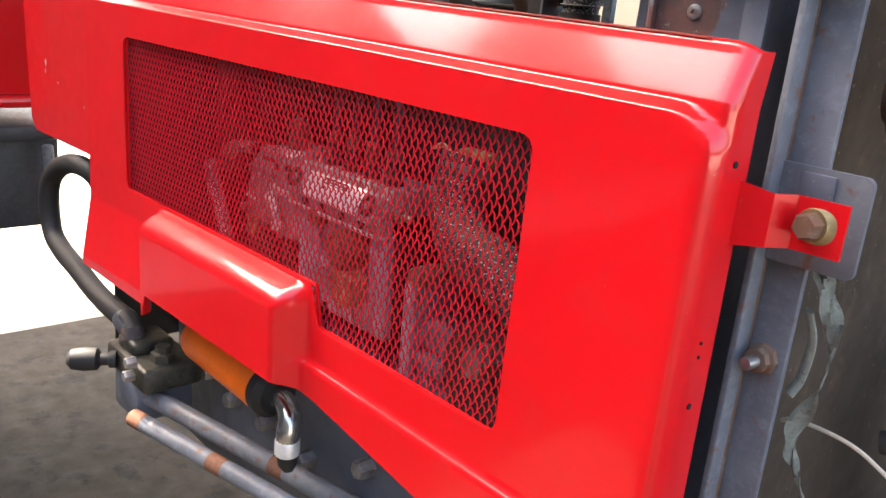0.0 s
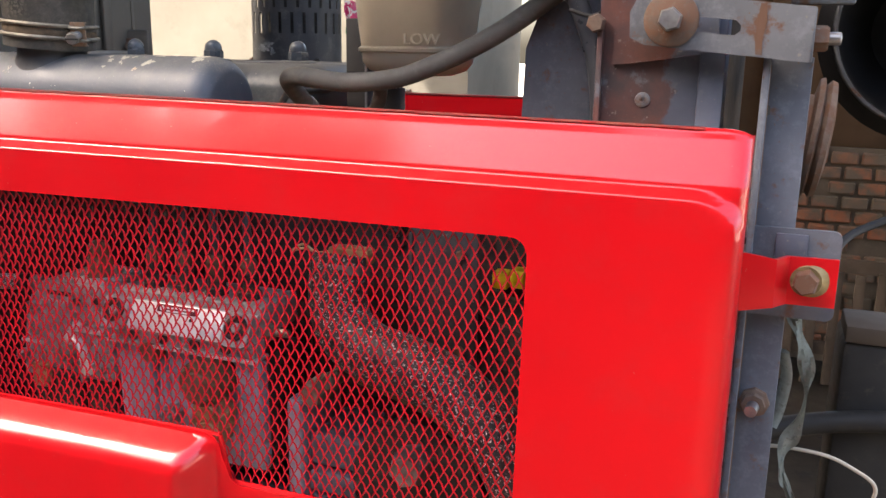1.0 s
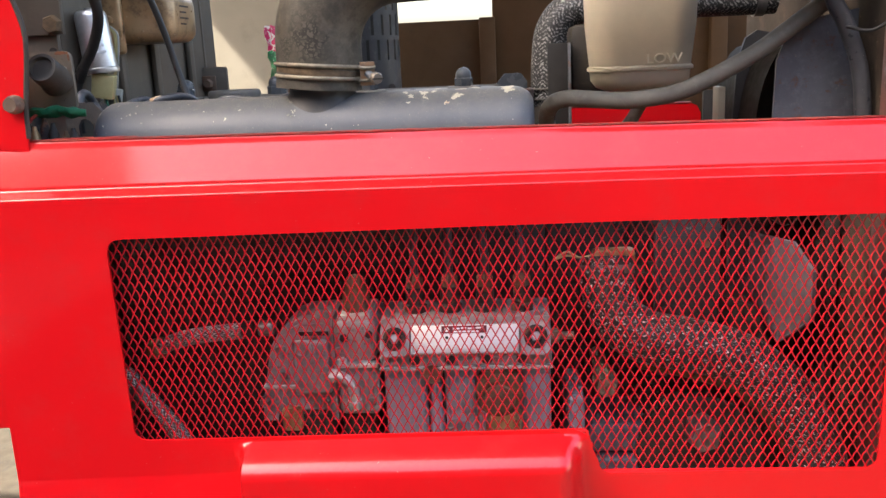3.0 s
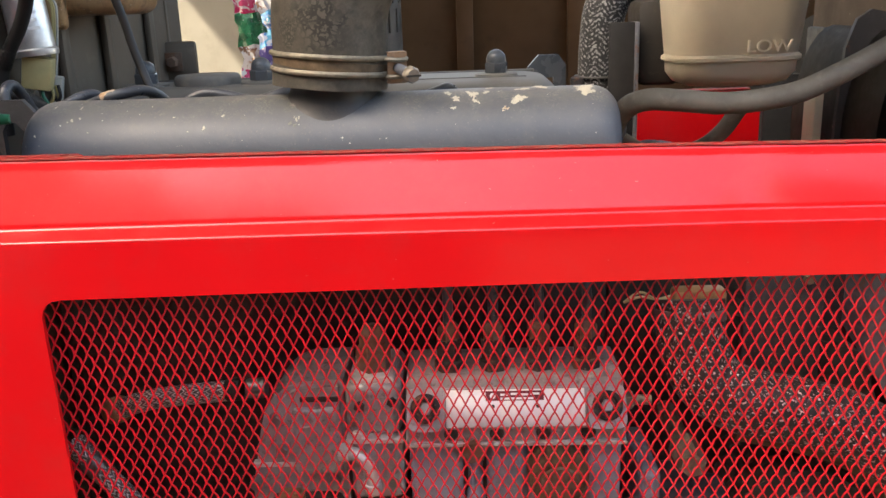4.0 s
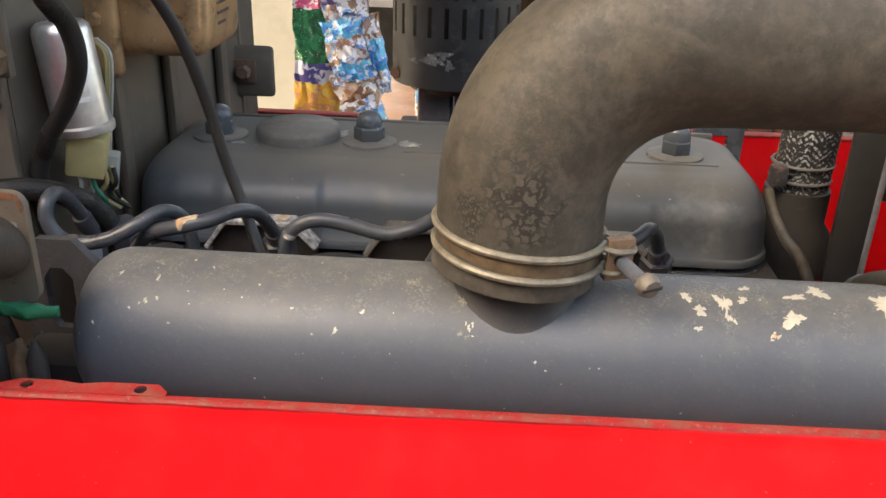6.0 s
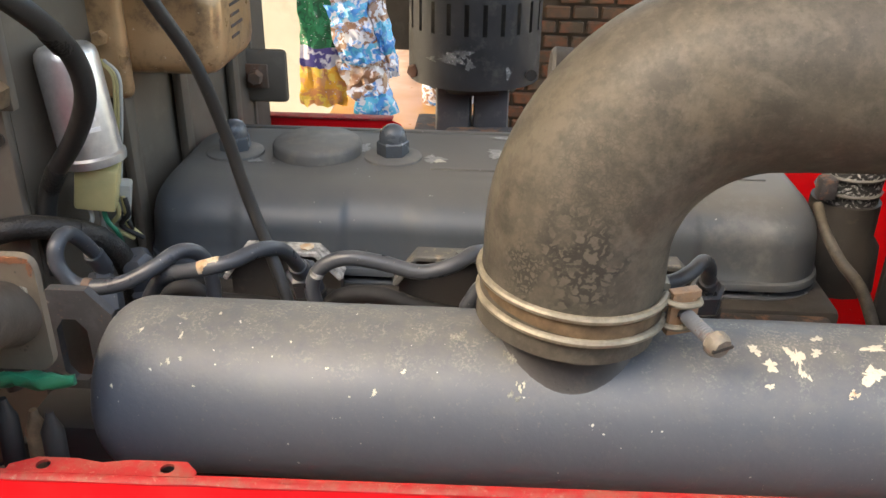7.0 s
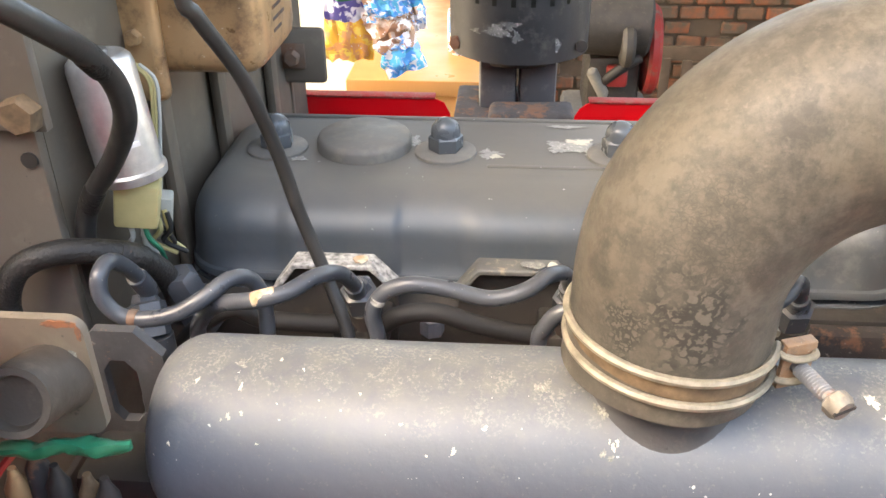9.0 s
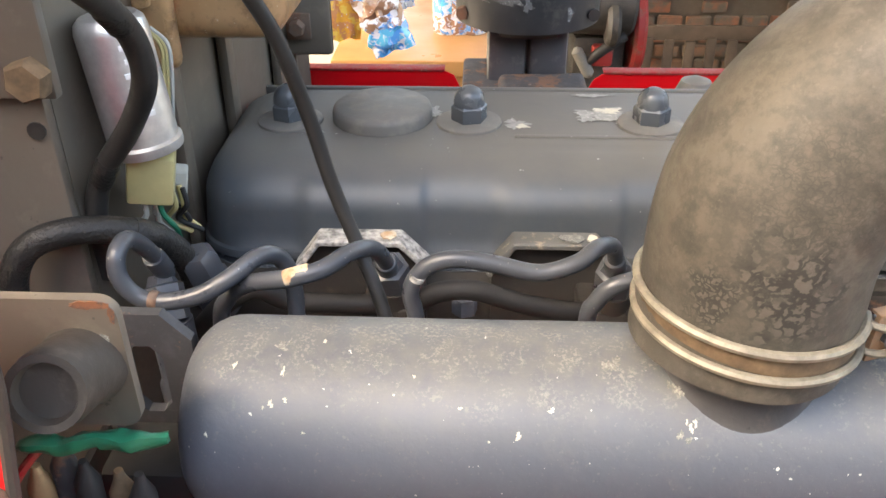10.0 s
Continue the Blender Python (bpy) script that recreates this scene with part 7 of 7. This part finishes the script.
part("worn_end", bm, RUST_EDGE, rods, "orange worn rod end")
for k, (f0, f1, low) in enumerate(((0.20, 0.235, 1), (0.33, 0.36, 0), (0.44, 0.50, 1), (0.58, 0.60, 0))):
    pa, pb, rr = ((-0.236, -0.004, 0.652), (0.35, 0.125, 0.652), 0.0097) if not low else ((-0.205, -0.022, 0.640), (0.35, 0.108, 0.640), 0.0087)
    bm = B()
    rod(bm, Vector(pa).lerp(Vector(pb), f0), Vector(pa).lerp(Vector(pb), f1), rr, 16)
    part("rust_patch", bm, RUST_EDGE, rods, "rust-orange worn patch")
val = thing("hydraulic_valve", (-0.25, -0.01, 0.66), "dark oily hydraulic valve with a black handle knob", "valve")
bm = B()
box(bm, (-0.292, -0.016, 0.664), (-0.196, 0.046, 0.690), 0.006, None, 3)
box(bm, (-0.276, -0.010, 0.688), (-0.236, 0.034, 0.703), 0.005, None, 3)
revolve(bm, (-0.215, 0.012, 0.688), (-0.215, 0.012, 0.706), [(0.012, 0), (0.012, 0.6), (0.008, 0.7), (0.008, 1)], 6)
part("body", bm, OLIVE, val)
bm = B()
box(bm, (-0.275, -0.015, 0.625), (-0.215, 0.045, 0.668), 0.005)
part("foot", bm, CASE_BLUE, val)
bm = B()
revolve(bm, (-0.262, -0.016, 0.679), (-0.288, -0.056, 0.678), [(0.009, 0), (0.009, 0.14), (0.0065, 0.16), (0.0065, 0.32), (0.0115, 0.40), (0.0122, 0.65), (0.0105, 0.92), (0.006, 1)], 18)
part("knob", bm, BLACK, val)
bm = B()
revolve(bm, (-0.258, 0.0, 0.700), (-0.262, 0.0, 0.712), [(0.0118, 0), (0.0105, 1)], 16)
part("red_ring", bm, RUST_DARK, val)
for x, z in ((-0.21, 0.684), (-0.205, 0.70)):
    bm = B()
    hexbolt(bm, (x, -0.02, z), (x, -0.03, z), 0.006)
    part("bolt", bm, STEEL, val)
hose("hydraulic_hose", [(-0.259, 0.002, 0.705), (-0.275, 0.002, 0.712), (-0.312, 0.000, 0.714), (-0.362, 0.0, 0.717), (-0.412, 0.0, 0.726), (-0.462, 0.0, 0.733), (-0.498, 0.0, 0.747), (-0.510, 0.0, 0.780), (-0.499, 0.002, 0.815), (-0.462, 0.005, 0.838), (-0.420, 0.010, 0.845), (-0.395, 0.018, 0.835), (-0.390, 0.028, 0.805), (-0.385, 0.035, 0.77), (-0.36, 0.05, 0.73)], 0.0115, BLACK, "thick black hydraulic hose in a loop", (("ferrule", (-0.262, 0.002, 0.7055), (-0.288, 0.0015, 0.7128), 0.0128, PIPE),), "hose", 18)

# ---- distance ----
oth = thing("parked_machine", (-1.5, 0.35, 0.0), "parked red farm machine with a blue-grey frame", "machine")
for nm, lo, hi, m in (("hood", (-1.85, -0.30, 0.76), (-1.50, 0.36, 1.5), RED), ("hood_flange", (-1.80, -0.30, 0.735), (-1.48, 0.30, 0.762), RED), ("frame_rail", (-1.80, -0.30, 0.665), (-1.46, 0.34, 0.70), FRAME_DARK), ("side_casting", (-1.80, -0.30, 0.455), (-1.50, 0.33, 0.67), FRAME_DARK), ("sump", (-1.78, -0.30, 0.40), (-1.52, 0.20, 0.46), DARK), ("leg", (-1.70, -0.28, 0.0), (-1.60, -0.18, 0.41), FRAME_BLUE), ("leg", (-1.70, -0.02, 0.0), (-1.60, 0.06, 0.41), FRAME_BLUE)):
    bm = B()
    box(bm, lo, hi, 0.012)
    part(nm, bm, m, oth)
for p0, p1, r, m in (((-1.44, 0.285, 0.66), (-1.44, 0.30, 0.42), 0.012, ARM),):
    bm = B()
    rod(bm, p0, p1, r, 14, 0.003)
    part("strut", bm, m, oth)

# hanging packets
def foil(name, *cols, scale=24.0):
    """Printed foil: blocks and blots of a few inks."""
    n = Nodes(name)
    c = cols[0]
    warp = n.tree.nodes.new("ShaderNodeTexNoise")
    n.put(warp.inputs["Vector"], n.pos)
    warp.inputs["Scale"].default_value = 55
    shift = n.tree.nodes.new("ShaderNodeVectorMath")
    shift.operation = "MULTIPLY_ADD"
    n.put(shift.inputs[0], warp.outputs["Color"])
    shift.inputs[1].default_value = (0.03, 0.03, 0.03)
    n.put(shift.inputs[2], n.pos)
    for k, col in enumerate(cols[1:]):
        f = n.ramp(n.noise(scale * (1 + 0.5 * k), 3, 0.5, 0.6, shift.outputs[0]), 0.50, 0.56)
        c = n.mix(f, c, col)
    c = n.mix(n.ramp(n.noise(scale * 5, 4), 0.66, 0.70), c, (0.62, 0.64, 0.66))
    n.bump(n.noise(60, 4), 0.5, 0.003)
    return n.done(c, 0.25, 0.0, 0, 0.6)


PK = {
    "pk_green": foil("green_packet_print", (0.02, 0.16, 0.07), (0.03, 0.22, 0.10), (0.02, 0.10, 0.05), scale=50),
    "pk_orange": foil("orange_packet_print", (0.70, 0.36, 0.05), (0.72, 0.52, 0.10), (0.55, 0.25, 0.10), scale=40),
    "pk_white": foil("white_packet_print", (0.66, 0.69, 0.73), (0.10, 0.30, 0.65), (0.64, 0.66, 0.70), (0.30, 0.18, 0.12), scale=38),
    "pk_blue": foil("blue_packet_print", (0.05, 0.25, 0.62), (0.62, 0.68, 0.74), (0.08, 0.42, 0.66), scale=40),
    "pk_violet": foil("violet_packet_print", (0.08, 0.07, 0.22), (0.12, 0.10, 0.30), (0.55, 0.55, 0.62)),
    "pk_brown": foil("brown_packet_print", (0.24, 0.13, 0.08), (0.45, 0.30, 0.20), (0.70, 0.68, 0.65)),
    "pk_red": foil("red_packet_print", (0.50, 0.03, 0.12), (0.55, 0.06, 0.16), (0.60, 0.58, 0.58), scale=40),
}


def packet(x, y, z, w, h, yaw, lean, bands):
    """A crumpled foil packet with printed bands and crimped ends."""
    t = thing("snack_packet", (x, y, z), "crumpled printed foil packet hanging from a string", "packet", "hanging packets")
    m = Matrix.Translation((x, y, z)) @ Matrix.Rotation(radians(lean), 4, "Y") @ Matrix.Rotation(radians(yaw), 4, "Z")
    at = 0.0
    for share, material in bands:
        bm = B()
        n, nr = 12, max(3, int(share * 16))
        rows = []
        for j in range(nr + 1):
            v = at + share * j / nr
            thick = 0.013 * math.sin(math.pi * min(max(v, 0.02), 0.98)) ** 0.6 + 0.001
            row = []
            for k in range(n + 1):
                u = k / n - 0.5
                crease = Vector((u * 5 + x * 40, v * 7, z * 9))
                px = u * w * (1 + 0.10 * noise.noise(Vector((v * 5, x * 31, 0.3)))) + 0.006 * noise.noise(crease)
                pz = (0.5 - v) * h + 0.006 * noise.noise(crease * 1.3 + Vector((7, 0, 0)))
                bulge = thick * math.sin(math.pi * (0.04 + 0.92 * k / n)) ** 0.7
                crumple = 0.009 * noise.noise(crease * 1.7)
                row.append((bm.verts.new((px, -bulge + crumple, pz)), bm.verts.new((px, bulge + crumple, pz))))
            rows.append(row)
        for j in range(nr):
            for q in (0, 1):
                for k in range(n):
                    bm.faces.new((rows[j][k][q], rows[j][k + 1][q], rows[j + 1][k + 1][q], rows[j + 1][k][q]))
        bmesh.ops.transform(bm, matrix=m, verts=bm.verts[:])
        part("print_band", bm, PK[material], t)
        at += share


packet(-0.408, 1.155, 0.935, 0.075, 0.20, 10, 2, [(0.10, "pk_red"), (0.42, "pk_green"), (0.16, "pk_violet"), (0.32, "pk_orange")])
packet(-0.412, 1.170, 1.10, 0.075, 0.16, 14, -3, [(0.3, "pk_red"), (0.35, "pk_green"), (0.35, "pk_brown")])
packet(-0.372, 1.14, 1.155, 0.070, 0.12, -10, -14, [(0.35, "pk_red"), (0.3, "pk_white"), (0.35, "pk_blue")])
packet(-0.366, 1.15, 1.045, 0.070, 0.11, 8, -12, [(0.2, "pk_blue"), (0.45, "pk_violet"), (0.35, "pk_white")])
packet(-0.356, 1.14, 0.955, 0.065, 0.10, -5, -16, [(0.3, "pk_blue"), (0.4, "pk_white"), (0.3, "pk_blue")])
packet(-0.338, 1.15, 0.870, 0.068, 0.11, 5, -20, [(0.45, "pk_brown"), (0.2, "pk_white"), (0.35, "pk_blue")])
packet(-0.318, 1.16, 0.945, 0.040, 0.13, 15, -10, [(0.3, "pk_white"), (0.4, "pk_blue"), (0.3, "pk_white")])

line("hanging_string", [(-0.372, 1.168, 2.75), (-0.372, 1.166, 1.6), (-0.372, 1.160, 1.16), (-0.352, 1.156, 0.98), (-0.338, 1.152, 0.90)], 0.0012, PLASTIC_W, "thin string with packets hung from the roof", "string", 6)
tab_t = thing("wooden_table", (-0.3, 1.6, 0), "varnished pale wooden table in the sun", "table")
bm = B()
box(bm, (-0.46, 1.35, 0.705), (-0.17, 2.0, 0.735), 0.004)
part("tabletop", bm, WOOD_TABLE, tab_t)
bm = B()
box(bm, (-0.45, 1.365, 0.60), (-0.18, 1.385, 0.705), 0.003)
part("apron", bm, WOOD_TABLE, tab_t)
for x in (-0.445, -0.225):
    for y in (1.38, 1.94):
        bm = B()
        box(bm, (x, y, 0), (x + 0.04, y + 0.04, 0.705), 0.003)
        part("leg", bm, WOOD_TABLE, tab_t)
for x, r, h, c in ((-0.235, 0.035, 0.19, "pk_white"), (-0.255, 0.028, 0.12, "pk_white"), (-0.205, 0.03, 0.10, "pk_blue")):
    b = thing("water_bottle", (x, 1.5, 0.735), "clear bottle with a blue and white wrapper on the table", "bottle", "bottles")
    bm = B()
    revolve(bm, (x, 1.5 + r, 0.735), (x, 1.5 + r, 0.735 + h), [(r * 0.9, 0), (r, 0.04), (r, 0.7), (r * 0.4, 0.9), (r * 0.38, 1)], 20)
    part("body", bm, PK["pk_white"], b)
    bm = B()
    revolve(bm, (x, 1.5 + r, 0.735 + h * 0.35), (x, 1.5 + r, 0.735 + h * 0.62), [(r * 1.01, 0), (r * 1.01, 1)], 20)
    part("wrapper", bm, PK["pk_blue"], b)

eng = thing("spare_engine", (0.1, 1.95, 0), "dusty red and grey spare engine on the ground", "engine")
for nm, a, b, r, m in (("drum", (0.0, 1.9, 0.70), (0.17, 1.9, 0.69), 0.075, DARK), ("flywheel", (0.17, 1.95, 0.62), (0.20, 1.95, 0.62), 0.11, RED_OLD), ("elbow", (0.035, 1.85, 0.60), (0.075, 1.85, 0.53), 0.014, GREY_DUST), ("cooling_fan", (0.10, 1.84, 0.66), (0.13, 1.84, 0.66), 0.05, DARK), ("base", (0.05, 1.95, 0.0), (0.08, 1.95, 0.45), 0.12, DARK)):
    bm = B()
    rod(bm, a, b, r, 28, 0.008)
    part(nm, bm, m, eng)
bm = B()
box(bm, (0.03, 1.88, 0.46), (0.16, 2.05, 0.62), 0.02)
part("crankcase", bm, DARK, eng)
bm = B()
box(bm, (0.075, 1.845, 0.555), (0.125, 1.88, 0.605), 0.008)
part("tank_block", bm, RED_OLD, eng, "faded red block")
bm = B()
tube(bm, [(0.05, 1.86, 0.55), (0.10, 1.84, 0.60), (0.15, 1.85, 0.63)], 0.012, 10, 5)
part("pipe", bm, BLACK, eng)
bm = B()
box(bm, (-0.02, 1.86, 0.40), (0.20, 2.06, 0.48), 0.02)
part("sump", bm, GREY_DUST, eng)

rack = thing("slatted_rack", (0.5, 2.55, 0), "grey weathered wooden slatted rack", "rack")
for z0 in (0.405, 0.12):
    bm = B()
    box(bm, (0.31, 2.54, z0), (1.1, 2.56, z0 + 0.045), 0.003)
    part("rail", bm, WOOD_GREY, rack)
for k in range(12):
    bm = B()
    x = 0.325 + 0.066 * k
    box(bm, (x, 2.53, 0.02), (x + 0.030, 2.545, 0.415 - 0.006 * (k % 3)), 0.003)
    part("slat", bm, WOOD_GREY, rack)

wh = thing("tractor_wheel", (1.12, 2.1, 0.0), "cream wheel rim with dark nuts in a black tyre", "wheel")
WC, WN = Vector((1.12, 2.1, 0.554)), Vector((-0.955, -0.29, 0)).normalized()
bm = B()
revolve(bm, WC - WN * 0.13, WC + WN * 0.13, [(0.28, 0), (0.50, 0.03), (0.552, 0.15), (0.552, 0.85), (0.50, 0.97), (0.31, 1.0), (0.30, 0.9), (0.28, 0.2)], 48)
part("tyre", bm, TYRE, wh)
bm = B()
revolve(bm, WC - WN * 0.10, WC + WN * 0.125, [(0.26, 0), (0.27, 0.5), (0.275, 0.9), (0.305, 0.97), (0.306, 1.0), (0.292, 1.0), (0.262, 0.85), (0.252, 0.5), (0.150, 0.32), (0.140, 0.40), (0.06, 0.40), (0.001, 0.40)], 48)
part("rim", bm, WHEEL, wh)
u = WN.cross(Vector((0, 0, 1))).normalized()
for k in range(8):
    a = radians(45 * k)
    p = WC - WN * 0.01 + (u * math.cos(a) + Vector((0, 0, 1)) * math.sin(a)) * 0.085
    bm = B()
    hexbolt(bm, p, p + WN * 0.045, 0.022)
    part("wheel_nut", bm, BLACK, wh)
bm = B()
rod(bm, WC - WN * 0.01, WC + WN * 0.02, 0.06, 24, 0.006)
part("hub", bm, WOOD_GREY, wh)

# bricks of the low wall, last
rnd = random.Random(11)
BW, BH = 0.084, 0.040
meshes = []
for k in range(4):
    bm = B()
    box(bm, (-BW / 2, -0.012, -BH / 2), (BW / 2, 0.012, BH / 2), 0.004, None, 1)
    for v in bm.verts:
        v.co += Vector((rnd.uniform(-1, 1), 0, rnd.uniform(-1, 1))) * 0.0022
    me = bpy.data.meshes.new("brick")
    bm.to_mesh(me)
    bm.free()
    me.materials.append(BRICK)
    meshes.append(me)
count = 0
for row in range(15):
    z = 0.745 - row * (BH + 0.0105)
    off = (row % 2) * 0.046
    for col in range(26):
        x = -0.35 + off + col * (BW + 0.011)
        if x > 1.75 or count >= 300 or rnd.random() < 0.06:
            continue
        ob = new("brick", meshes[rnd.randrange(4)])
        ob.parent = wall_back
        ob.location = (x, WALL_Y - 0.004 + rnd.uniform(-0.002, 0.002), z)
        count += 1
